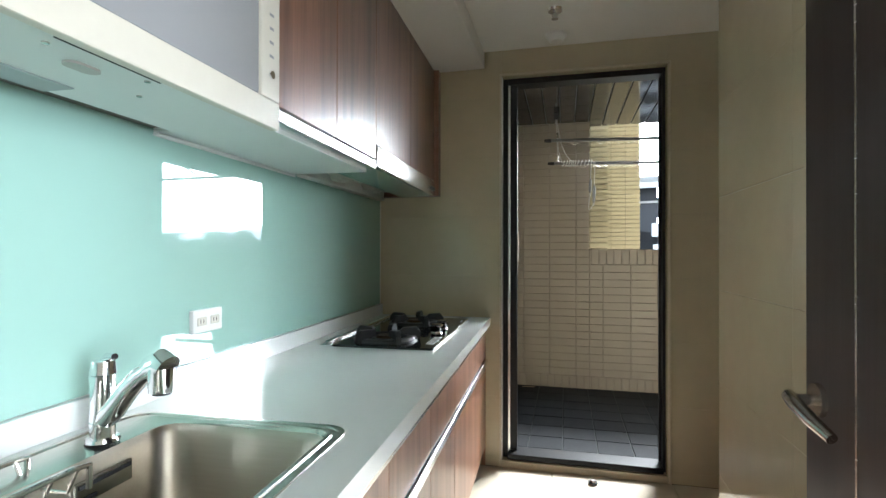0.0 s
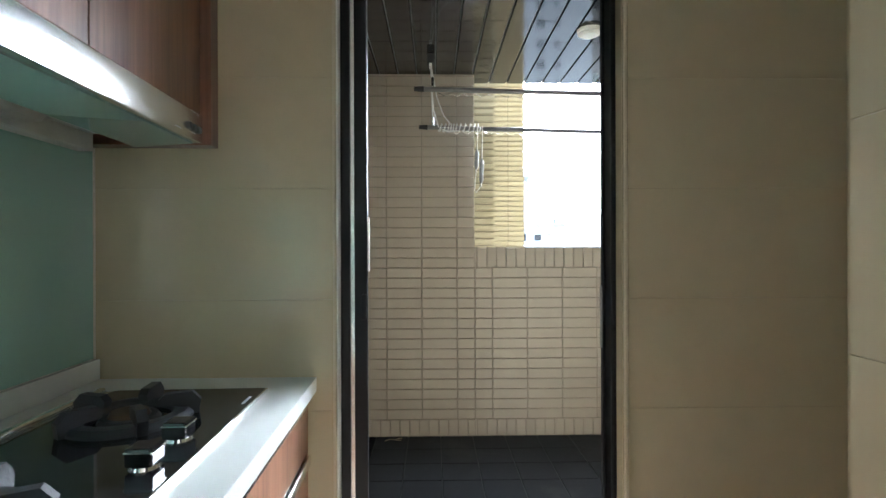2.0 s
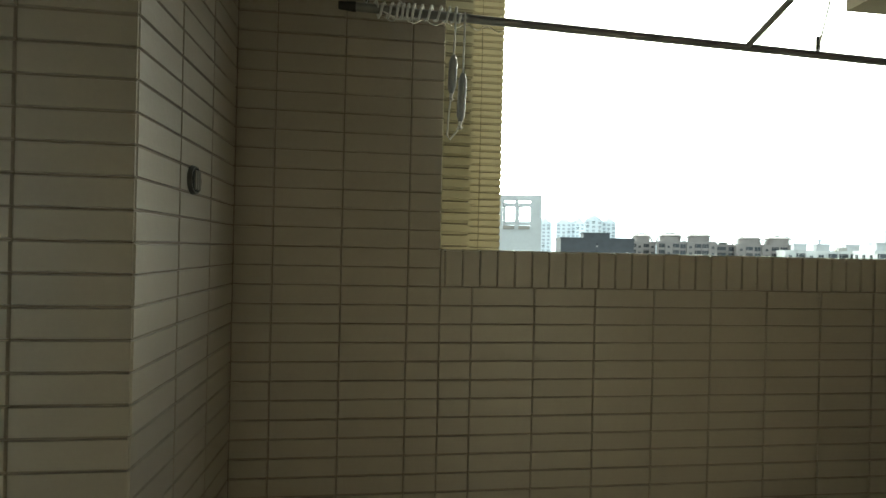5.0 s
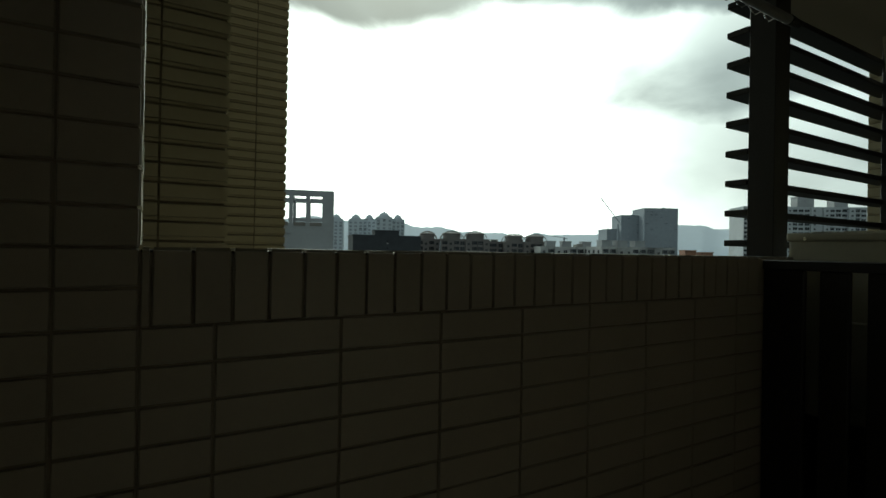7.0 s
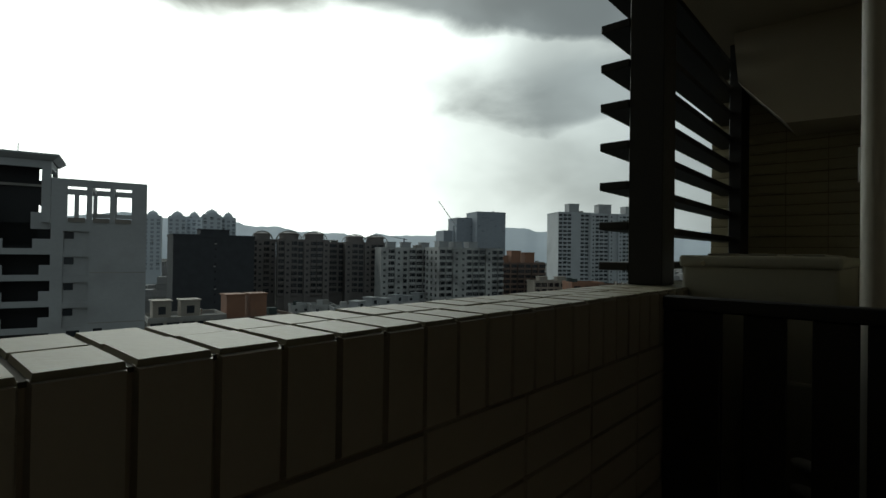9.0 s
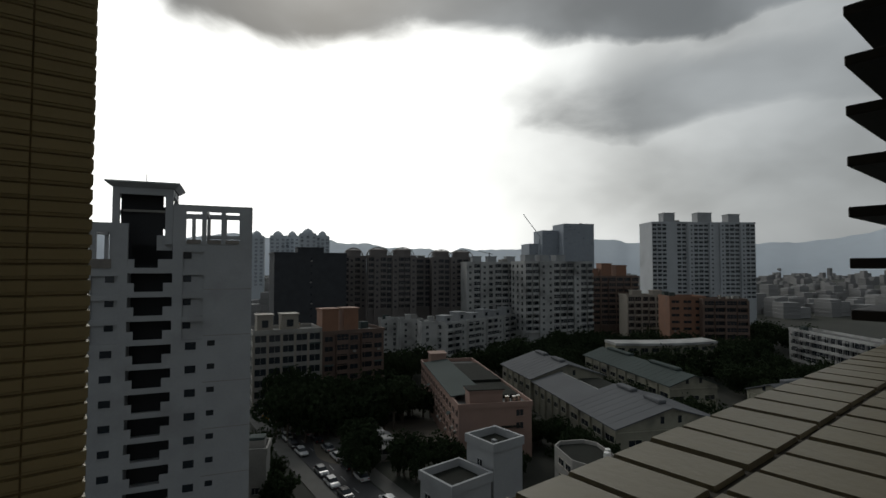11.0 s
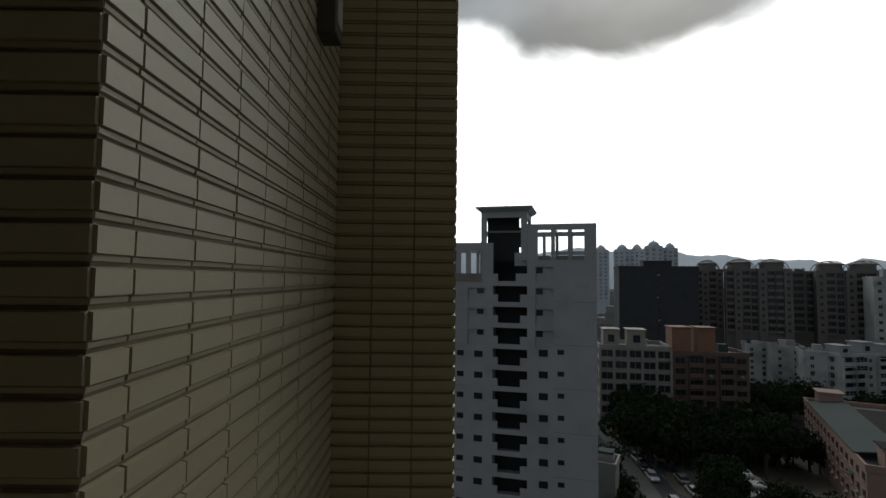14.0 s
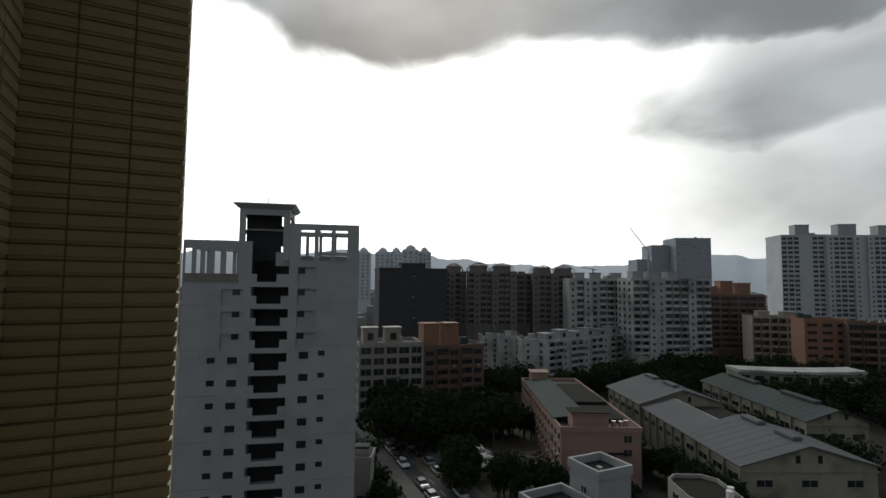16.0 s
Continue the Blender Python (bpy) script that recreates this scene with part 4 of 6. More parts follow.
part("screw", bm_cyl((-0.0045, 0.30, 1.272), (-0.0065, 0.30, 1.272), 0.006, seg=10), STEEL, ac)
part("side_cover", bm_box((-0.022, 0.05, 0.74), (0.0, 0.18, 1.0), 0.006, 2), AC_BODY, ac)
for k in range(3):
    part("refrigerant_pipe", bm_tube([(-0.01, 0.10, 0.70 + 0.06 * k), (-0.06, 0.02, 0.69 + 0.06 * k), (-0.05, -0.07, 0.66 + 0.06 * k)], 0.014, 10), CORD, ac, "white wrapped pipe", smooth=True)
for x in (0.06, 0.72):
    for y in (0.06, 0.30):
        part("stand_leg", bm_box((x, y, FZ), (x + 0.04, y + 0.04, 0.66), 0.002), BLACK_PAINT, ac)
part("stand_rail", bm_box((0.02, 0.04, 0.630), (0.80, 0.10, 0.6595)), BLACK_PAINT, ac)
part("stand_rail", bm_box((0.02, 0.27, 0.630), (0.80, 0.335, 0.6595)), BLACK_PAINT, ac)

screen = thing("louvre_screen", "black horizontal louvre screen standing on the parapet", "louvre", (0, 0, 0))
for x0, x1, y0, y1 in ((3.247, 3.350, 1.705, 1.800), (4.48, 4.645, 1.760, 1.812)):
    part("post", bm_box((x0, y0, PZ + 0.001), (x1, y1, BCEIL + 0.003), 0.002), BLACK_PAINT, screen)
for k in range(9):
    z = 1.246 + 0.1178 * k
    part("blade", bm_box((3.245, 1.801, z), (4.655, 1.888, z + 0.024), 0.002), BLACK_PAINT, screen)

pipe = thing("drain_pipe", "cream pvc drain pipe with a branch fitting", "pipe", (4.45, 1.30, 0))
part("shaft", bm_cyl((0, 0, FZ), (0, 0, 1.83), 0.032, seg=24), PVC, pipe, smooth=True)
part("fitting", bm_cyl((0, 0, 1.60), (0, 0, 1.74), 0.040, seg=24), PVC, pipe, smooth=True)
part("branch", bm_tube([(-0.01, -0.01, 1.66), (-0.10, -0.03, 1.78), (-0.30, -0.06, 1.95), (-0.62, -0.08, 2.18), (-0.72, -0.08, BCEIL)], 0.018, 14), PVC, pipe, smooth=True)
pipe = thing("conduit", "slim pale pvc conduit in the corner of the bay", "pipe", (4.625, 1.2185, 0))
part("shaft", bm_cyl((0, 0, FZ), (0, 0, 1.83), 0.022, seg=20), PVC, pipe, smooth=True)
pipe = thing("rain_pipe", "pale pvc rain pipe on the house wall", "pipe", (3.173, 1.262, 0))
part("shaft", bm_cyl((0, 0, FZ), (0, 0, BCEIL), 0.0205, seg=24), PVC, pipe, smooth=True)
for z in (0.5, 1.98):
    clip = part("clip", bm_cyl((0, 0, z), (0, 0, z + 0.04), 0.025, seg=24), PVC, pipe, smooth=True)
    part("clip_arm", bm_box((-0.008, -0.066, z + 0.01), (0.008, -0.02, z + 0.03)), PVC, clip)

fix = thing("wall_box", "small dark metal box on the ochre tile wall", "wall fixture", (AX, 3.205, 2.252))
part("box", bm_box((0.0, 0.0, 0.0), (0.066, 0.105, 0.26), 0.004), mat("bronze_box", (0.06, 0.052, 0.042), 0.5), fix)
part("face_plate", bm_box((0.066, 0.014, 0.04), (0.069, 0.09, 0.25), 0.001), mat("pale_plate", (0.36, 0.33, 0.26), 0.5), fix, "pale face plate")

scrap = thing("cord_scrap", "frayed scrap of pale cord on the slate floor", "cord", (0.70, 1.56, FZ))
part("strand", bm_tube([(0.0, 0.0, 0.004), (0.03, 0.02, 0.006), (0.06, 0.015, 0.004), (0.085, 0.04, 0.005), (0.10, 0.035, 0.004)], 0.003, 6), mat("straw_cord", (0.45, 0.37, 0.24), 0.8), scrap)
part("strand", bm_tube([(0.05, 0.016, 0.006), (0.07, 0.0, 0.007), (0.095, 0.005, 0.005)], 0.0025, 6), mat("straw_cord", (0.45, 0.37, 0.24), 0.8), scrap)

# ---- the town below ----
GZ = -38.5
CONC_W = mat("white_painted_concrete", (0.36, 0.37, 0.38), 0.8, vary=0.12, scale=0.25, fine=3, bump=0.1, stain=(0.27, 0.27, 0.27), stain_at=(0.55, 0.8))
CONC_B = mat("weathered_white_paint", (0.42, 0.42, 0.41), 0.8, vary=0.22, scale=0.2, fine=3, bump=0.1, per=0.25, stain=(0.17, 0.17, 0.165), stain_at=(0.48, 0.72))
ROOF_DK = mat("dark_roof_felt", (0.02, 0.022, 0.018), 0.85, vary=0.2, scale=0.5, fine=4, bump=0.1, spec=0.12)
CONC_G = mat("weathered_concrete", (0.30, 0.29, 0.27), 0.85, vary=0.2, scale=0.3, fine=2.5, bump=0.1, stain=(0.17, 0.16, 0.15))
TILE_B = mat("brown_facade_tile", (0.165, 0.148, 0.14), 0.7, vary=0.15, scale=0.2, fine=2.5, bump=0.1)
TILE_G = mat("grey_tan_facade_tile", (0.30, 0.27, 0.23), 0.7, vary=0.15, scale=0.2, fine=2.5, bump=0.1)
BRICK_O = mat("orange_facade_tile", (0.25, 0.128, 0.08), 0.75, vary=0.15, scale=0.3, fine=3, bump=0.1, stain=(0.2, 0.13, 0.1))
BRICK_R = mat("red_brown_facade_tile", (0.14, 0.095, 0.075), 0.75, vary=0.15, scale=0.3, fine=3, bump=0.1)
PINK = mat("pink_plaster", (0.32, 0.21, 0.17), 0.8, vary=0.12, scale=0.25, fine=3, bump=0.1, stain=(0.30, 0.2, 0.17))
NET = mat("dark_scaffold_net", (0.045, 0.048, 0.054), 0.9, vary=0.2, scale=0.3, fine=4, bump=0.2)
ROOF_G = mat("grey_roof_slab", (0.12, 0.122, 0.118), 0.85, vary=0.2, scale=0.2, fine=2, bump=0.1, stain=(0.10, 0.11, 0.10))
ROOF_M = mat("grey_sheet_roof", (0.125, 0.13, 0.137), 0.8, vary=0.12, scale=0.1, fine=2, bump=0.15, stretch=(1, 1, 1), spec=0.12)
ROOF_GR = mat("green_sheet_roof", (0.062, 0.078, 0.075), 0.8, vary=0.1, scale=0.1, fine=2, spec=0.12)
CREAM = mat("cream_render", (0.28, 0.268, 0.21), 0.85, vary=0.2, scale=0.3, fine=3, stain=(0.12, 0.115, 0.10), stain_at=(0.5, 0.75))
# Distance haze is mixed into this base colour, pale and bluish.
HAZE_BLUE = mat("hazy_tower", (0.30, 0.33, 0.37), 0.8, vary=0.08, scale=0.05, fine=0.6)
GLASS_D = mat("dark_window_glass", (0.022, 0.026, 0.032), 0.12, vary=0.3, scale=0.5, bump=0.0, per=0.4, spec=0.4)
# Far window glass, lightened in colour for the same haze.
GLASS_HAZE = mat("hazy_far_glass", (0.30, 0.325, 0.36), 0.4, vary=0.2, scale=0.3, bump=0.0, per=0.3, spec=0.2)
# Ground kept near-black, with the shade among trees and blocks in its colour.
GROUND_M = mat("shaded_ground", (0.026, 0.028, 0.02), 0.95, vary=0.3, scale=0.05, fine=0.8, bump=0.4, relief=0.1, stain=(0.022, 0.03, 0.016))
ASPHALT = mat("asphalt", (0.05, 0.05, 0.053), 0.85, vary=0.15, scale=0.2, fine=5, bump=0.2)
PAVE = mat("pavement_slabs", (0.11, 0.108, 0.10), 0.85, vary=0.15, scale=0.4, fine=4, bump=0.2)
SAND = mat("sandy_yard", (0.115, 0.10, 0.08), 0.95, vary=0.25, scale=0.15, fine=2, bump=0.3, relief=0.05)
LEAF = mat("tree_leaves", (0.024, 0.036, 0.017), 0.95, vary=0.4, scale=0.35, fine=2.5, bump=0.2, relief=0.1, per=0.2, spec=0.05)
BARK = mat("tree_bark", (0.09, 0.075, 0.06), 0.9)
# White tower paint, with some distance haze mixed into its colour.
PALE_T = mat("pale_paint_with_haze", (0.47, 0.49, 0.51), 0.8, vary=0.12, scale=0.1, fine=1.5, bump=0.05, stain=(0.34, 0.35, 0.36), stain_at=(0.55, 0.8))
# The hills' haze is painted on as a pale blue base colour.
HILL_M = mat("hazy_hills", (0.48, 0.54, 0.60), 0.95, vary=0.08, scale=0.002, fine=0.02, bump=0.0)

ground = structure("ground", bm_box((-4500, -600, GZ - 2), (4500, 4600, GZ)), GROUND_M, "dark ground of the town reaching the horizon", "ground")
WIN = {}


def window_mesh(w, h, key):
    """A pane, dark or haze-tinted, set in a raised surround with a sill."""
    if (w, h, key) not in WIN:
        bm = bm_box((-w / 2, -0.05, 0), (w / 2, 0.05, h))
        for f in bm.faces:
            f.material_index = 1
        n = len(bm.faces)
        bm_box((-w / 2 - 0.15, -0.25, -0.14), (w / 2 + 0.15, 0.1, 0.0), into=bm)
        bm_box((-w / 2 - 0.12, -0.14, h), (w / 2 + 0.12, 0.1, h + 0.10), into=bm)
        bm_box((-0.04, -0.08, 0), (0.04, 0.0, h), into=bm)
        WIN[(w, h, key)] = mesh_of("window", bm, key, GLASS_HAZE if key.name.startswith("hazy") else GLASS_D)
    return WIN[(w, h, key)]


def balcony_mesh(w, h, key, kind=0):
    """A balcony before dark glazing. kind: 0 open, 1 glazed in above the parapet, 2 under a canopy."""
    if (w, h, key, "b", kind) not in WIN:
        bm = bm_box((-w / 2, -0.04, 0.0), (w / 2, 0.06, h))
        if kind == 1:
            bm_box((-w / 2 + 0.1, -1.08, 0.95), (w / 2 - 0.1, -1.04, h - 0.12), into=bm)
        for f in bm.faces:
            f.material_index = 1
        bm_box((-w / 2, -1.15, -0.3), (w / 2, 0.05, -0.1), into=bm)
        bm_box((-w / 2, -1.15, -0.1), (w / 2, -1.0, 0.85 if kind == 2 else 0.95), into=bm)
        for s in (-1, 1):
            bm_box((s * (w / 2 - 0.1) - 0.1, -1.0, -0.1), (s * (w / 2 - 0.1) + 0.1, 0.05, 0.95 if s > 0 else h), into=bm)
        bm_box((-0.5 * w * 0.3, -0.08, 0), (-0.5 * w * 0.3 + 0.12, -0.03, h), into=bm)
        if kind == 1:
            for k in (1, 2):
                u = -w / 2 + 0.1 + (w - 0.25) * k / 3
                bm_box((u, -1.13, 0.95), (u + 0.08, -1.02, h - 0.1), into=bm)
            bm_box((-w / 2, -1.13, 0.62 * h), (w / 2, -1.03, 0.62 * h + 0.08), into=bm)
        if kind == 2:
            bm_box((-w / 2, -1.75, h - 0.42), (w / 2, -0.9, h - 0.34), into=bm)
        WIN[(w, h, key, "b", kind)] = mesh_of("balcony", bm, key, GLASS_D)
    return WIN[(w, h, key, "b", kind)]


def window_box():
    if "unit" not in WIN:
        WIN["unit"] = mesh_of("window_unit", bm_box((-0.4, -0.45, 0.0), (0.4, 0.0, 0.55), 0.04), CONC_G)
    return WIN["unit"]


def awning_mesh(w):
    if ("awning", w) not in WIN:
        bm = bmesh.new()
        q = [bm.verts.new(p) for p in ((-w / 2 - 0.2, 0, 0.45), (w / 2 + 0.2, 0, 0.45), (w / 2 + 0.2, -0.8, 0.1), (-w / 2 - 0.2, -0.8, 0.1), (-w / 2 - 0.2, 0, 0.39), (w / 2 + 0.2, 0, 0.39), (w / 2 + 0.2, -0.8, 0.04), (-w / 2 - 0.2, -0.8, 0.04))]
        for f in ((0, 1, 2, 3), (7, 6, 5, 4), (0, 4, 5, 1), (1, 5, 6, 2), (2, 6, 7, 3), (3, 7, 4, 0)):
            bm.faces.new([q[i] for i in f])
        WIN[("awning", w)] = mesh_of("awning", bm, ROOF_GR)
    return WIN[("awning", w)]


def building(name, label, x, y, rz, w, d, top, floors, bays, wall, style="window", sides="", ww=1.6, wh=1.5, skip=0, roofs=True, side_bays=3, bands=0, side_style="window", plan=""):
    """A block with its front's left foot at x, y. Windows or balconies in rows on the front and on the named sides.
    plan, a letter a bay of the front: w window, b balcony, s small window, p small window in a projecting bay, o nothing."""
    h = top - GZ
    b = thing(name, label, "building", (x, y, GZ), rz)
    part("wall", bm_box((0, 0, 0), (w, d, h)), wall, b)
    bm = bm_box((-0.2, -0.2, h), (w + 0.2, 0.15, h + 1.1))
    bm_box((-0.2, d - 0.15, h), (w + 0.2, d + 0.2, h + 1.1), into=bm)
    bm_box((-0.2, 0.15, h), (0.15, d - 0.15, h + 1.1), into=bm)
    bm_box((w - 0.15, 0.15, h), (w + 0.2, d - 0.15, h + 1.1), into=bm)
    part("parapet", bm, wall, b)
    part("roof", bm_box((0.16, 0.16, h), (w - 0.16, d - 0.16, h + 0.12)), ROOF_G, b, "grey flat roof")
    fh = h / floors
    odd = random.Random(int(abs(x) * 7 + floors))
    faces = [("f", w, bays, style)] + [(s, d, side_bays, side_style) for s in sides]
    for k, c in enumerate(plan):
        if c == "p":
            part("projecting_bay", bm_box((w * k / bays, -1.5, 0), (w * (k + 1) / bays, 0, h + 0.6)), wall, b)
    for side, length, n, st in faces:
        bw = length / n
        for f in range(skip, floors):
            for k in range(n):
                u = bw * (k + 0.5)
                z = fh * f + fh * 0.30
                if side == "f":
                    m = pose(u, -0.0, z)
                elif side == "l":
                    m = pose(0, d - u, z, 0, 0, -90)
                else:
                    m = pose(w, u, z, 0, 0, 90)
                c = plan[k] if plan and side == "f" else ""
                if c == "o":
                    continue
                if c in ("s", "p") and c:
                    rest(b, "window", window_mesh(1.1, 1.1, wall), m @ Matrix.Translation((0, -1.5 if c == "p" else 0, 0)))
                    continue
                if c == "w" or (not c and st == "window"):
                    rest(b, "window", window_mesh(ww, wh, wall), m)
                    if odd.random() < 0.16:
                        rest(b, "window_unit", window_box(), m @ Matrix.Translation((odd.uniform(-0.4, 0.4), -0.1, -0.75)))
                    elif odd.random() < 0.12:
                        rest(b, "awning", awning_mesh(ww), m @ Matrix.Translation((0, 0, wh)))
                else:
                    rest(b, "balcony", balcony_mesh(round(bw * 0.94, 1), round(fh * 0.9, 1), wall, odd.choice((0, 0, 0, 1, 1, 2))), m @ Matrix.Translation((0, 0, -0.22 * fh)))
    if roofs:
        for k in range(odd.randrange(2, 5)):
            tx, ty = odd.uniform(1.5, max(w - 2.5, 1.6)), odd.uniform(2.0, max(d - 2.5, 2.1))
            if odd.random() < 0.5:
                tk = part("water_tank", bm_cyl((tx, ty, h + 0.5), (tx, ty, h + 2.3), 0.8, 0.8, 12), STEEL if w < 40 else wall, b, "steel roof water tank")
                part("tank_stand", bm_box((tx - 0.8, ty - 0.8, h + 0.12), (tx + 0.8, ty + 0.8, h + 0.5)), CONC_G, tk)
            else:
                part("roof_shed", bm_box((tx - 1.2, ty - 1.0, h + 0.12), (tx + 1.4, ty + 1.2, h + odd.uniform(1.6, 2.8))), odd.choice((CONC_G, ROOF_GR, wall)), b)
    if style == "balcony" and not plan:
        for k in range(0, bays + 1, 2):
            part("pier", bm_box((w * k / bays - 0.35, -1.25, 0), (w * k / bays + 0.35, 0, h + 0.4)), wall, b)
    if bands:
        for f in range(1, floors):
            if f % bands == 0:
                part("floor_band", bm_box((-0.12, -0.12, fh * f - 0.12), (w + 0.12, 0.0, fh * f + 0.12)), wall, b)
    return b


def roof_box(b, x, y, w, d, z, h, wall, win=False):
    """A stair or tank house on the roof of building b."""
    o = part("roof_house", bm_box((x, y, z - GZ), (x + w, y + d, z - GZ + h)), wall, b)
    part("cap", bm_box((x - 0.3, y - 0.3, z - GZ + h), (x + w + 0.3, y + d + 0.3, z - GZ + h + 0.35)), wall, o)
    if win:
        part("window", bm_box((x + w * 0.3, y - 0.1, z - GZ + h * 0.35), (x + w * 0.7, y + 0.05, z - GZ + h * 0.75)), GLASS_D, o)
    return o


# white tower with the stair slot
tower = thing("apartment_tower", "white concrete apartment tower with dark stair slot and open roof frames", "building", (1.7, 80.4, GZ), -16.0)
TW, TD, SL, SR, FH, SKIN = 24.15, 13.0, 9.1, 14.25, 3.13, 0.28
LT, RT = 39.6, 42.8                          # roof levels of the two halves
# Near-black for the stair void: its shade is put into the colour.
SLOT = mat("slot_shade", (0.024, 0.025, 0.028), 0.85)
STAINED = mat("stained_planter", (0.22, 0.20, 0.18), 0.85, vary=0.25, scale=0.6, fine=4, bump=0.2, stain=(0.13, 0.11, 0.095))


def tbox(name, u0, u1, y0, y1, z0, z1, under=None, material=None, label=""):
    return part(name, bm_box((u0, y0, z0), (u1, y1, z1)), material or CONC_W, under or tower, label)


tbox("wall", 0, SL, SKIN, TD, 0, LT)
tbox("wall", SR, TW, SKIN, TD, 0, RT)
tbox("wall", SL, SR, 2.6, TD, 0, RT, None, SLOT, "recessed stair slot, coloured near-black for its shade")
# front skin, left open at the recessed window panels
LREC, RREC = [38.6 - FH * k for k in range(3)], [41.84 - FH * k for k in range(4)]
tbox("facing", 0, 5.2, 0, SKIN, 0, LT)
tbox("facing", 8.1, SL, 0, SKIN, 0, LT)
tbox("facing", 18.04, TW, 0, SKIN, 0, RT)
tbox("facing", SR, 15.46, 0, SKIN, 0, RT)
for u0, u1, tops, top in ((5.2, 8.1, LREC, LT), (15.46, 18.04, RREC, RT)):
    hi = top
    for z in tops:
        tbox("facing", u0, u1, 0, SKIN, z, hi)
        hi = z - 2.42
    tbox("facing", u0, u1, 0, SKIN, 0, hi)
for k in range(13):
    zl, zr = 38.6 - FH * k, 41.84 - FH * k
    if k < 3:
        tbox("window", 6.63, 7.63, SKIN - 0.05, SKIN + 0.02, zl - 0.82, zl - 0.02, None, GLASS_D)
    elif zl > 2:
        tbox("window", 3.62, 4.66, -0.02, 0.03, zl - 0.92, zl - 0.12, None, GLASS_D)
        tbox("window", 6.28, 7.58, -0.02, 0.03, zl - 1.02, zl - 0.10, None, GLASS_D)
        tbox("window_sill", 6.2, 7.66, -0.1, 0.0, zl - 1.12, zl - 1.02)
    if k < 4:
        tbox("window", 15.55, 16.51, SKIN - 0.05, SKIN + 0.02, zr - 0.94, zr - 0.08, None, GLASS_D)
    elif zr > 2:
        tbox("window", 15.93, 17.24, -0.02, 0.03, zr - 0.62, zr + 0.38, None, GLASS_D)
        tbox("window", 18.61, 19.55, -0.02, 0.03, zr - 0.22, zr + 0.50, None, GLASS_D)
        tbox("window_sill", 15.85, 17.32, -0.1, 0.0, zr - 0.72, zr - 0.62)
    if k % 2 == 0 and zr > 4:
        tbox("joint_line", 18.1, TW - 0.1, -0.006, 0.0, zr - 5.15, zr - 5.03, None, CONC_G)
        tbox("joint_line", 0.1, 5.1, -0.006, 0.0, zl - 2.33, zl - 2.21, None, CONC_G)
for k in range(13):
    z = 39.67 - FH * k
    if z < 1.5:
        break
    sp = tbox("stair_parapet", SL, SR, 0.02, 0.22, z - 0.72, z)
    tbox("slab", SL, SR, 0.22, 2.6, z - 0.72, z - 0.5, sp)
    tbox("cheek", SL, SL + 0.75, 0.02, 0.22, z, z + 1.12, sp)
    tbox("cheek", SR - (1.7 if k == 0 else 1.05), SR, 0.02, 0.22, z, z + 1.15, sp)
# open roof frame on the taller half
fr = tbox("roof_frame", SR, 15.8, 0, 0.5, RT, 48.2, None, None, "open concrete roof frame")
for u0, u1, z0, z1 in ((22.45, TW, RT, 48.2), (15.8, 22.45, 47.32, 48.2), (15.8, 22.45, RT, 43.35), (17.72, 18.29, 43.35, 47.32), (20.12, 20.62, 43.35, 47.32), (16.5, 16.95, 43.35, 46.3), (15.8, 17.72, 46.3, 46.85)):
    tbox("post", u0, u1, 0, 0.5, z0, z1, fr)
for u0 in (SR, 17.8, 20.2, TW - 0.5):
    tbox("rear_post", u0, u0 + 0.5, TD - 0.5, TD, RT, 47.4, fr)
    tbox("cross_beam", u0, u0 + 0.4, 0.5, TD - 0.5, 47.4, 48.1, fr)
tbox("rear_beam", SR, TW, TD - 0.5, TD, 47.4, 48.15, fr)
tbox("rear_beam", 17.0, TW, TD - 0.5, TD, 44.2, 44.8, fr)
for u0 in (15.9, 18.4, 20.7):
    tbox("planter", u0, u0 + 1.7, -0.12, 0.0, 42.95, 43.5, fr, STAINED)
# lower roof frame on the other half
fr = tbox("roof_frame", 7.3, SL, 0, 0.5, LT, 45.45, None, None, "open concrete roof frame")
for u0, u1, z0, z1 in ((0, 7.3, 44.3, 45.5), (0, 0.22, LT, 44.3), (1.15, 1.65, LT, 44.3), (2.25, 2.8, LT, 44.3), (3.45, 4.05, LT, 44.3), (4.9, 5.6, LT, 44.3)):
    tbox("post", u0, u1, 0, 0.5, z0, z1, fr)
tbox("planter", 0.2, 7.3, -0.1, 0.4, LT, 40.8, fr, STAINED)
for u0 in (0, 4.0, 7.8):
    tbox("rear_post", u0, u0 + 0.5, TD - 0.5, TD, LT, 44.6, fr)
    tbox("cross_beam", u0, u0 + 0.4, 0.5, TD - 0.5, 44.5, 45.3, fr)
tbox("rear_beam", 0, SL, TD - 0.5, TD, 44.6, 45.4, fr)
tbox("inner_wall", 7.0, 7.3, 0.5, 4.5, LT, 44.0, fr)
# stair house with a flared cornice
sh = tbox("stair_house", 7.25, 8.05, 0.1, 0.6, 45.45, 49.3)
tbox("corner_post", 13.3, 14.2, 0.1, 0.6, RT, 49.3, sh)
tbox("top_beam", 7.25, 14.2, 0.1, 0.6, 49.3, 50.2, sh)
tbox("corner_post", 7.25, 7.75, 6.2, 7.0, 45.4, 49.3, sh)
tbox("corner_post", 13.7, 14.2, 6.2, 7.0, 45.4, 49.3, sh)
tbox("side_beam", 7.25, 7.75, 0.6, 7.0, 49.3, 50.2, sh)
tbox("side_beam", 7.25, 7.75, 0.6, 6.2, 46.9, 47.4, sh)
tbox("side_beam", 13.7, 14.2, 0.6, 7.0, 49.3, 50.2, sh)
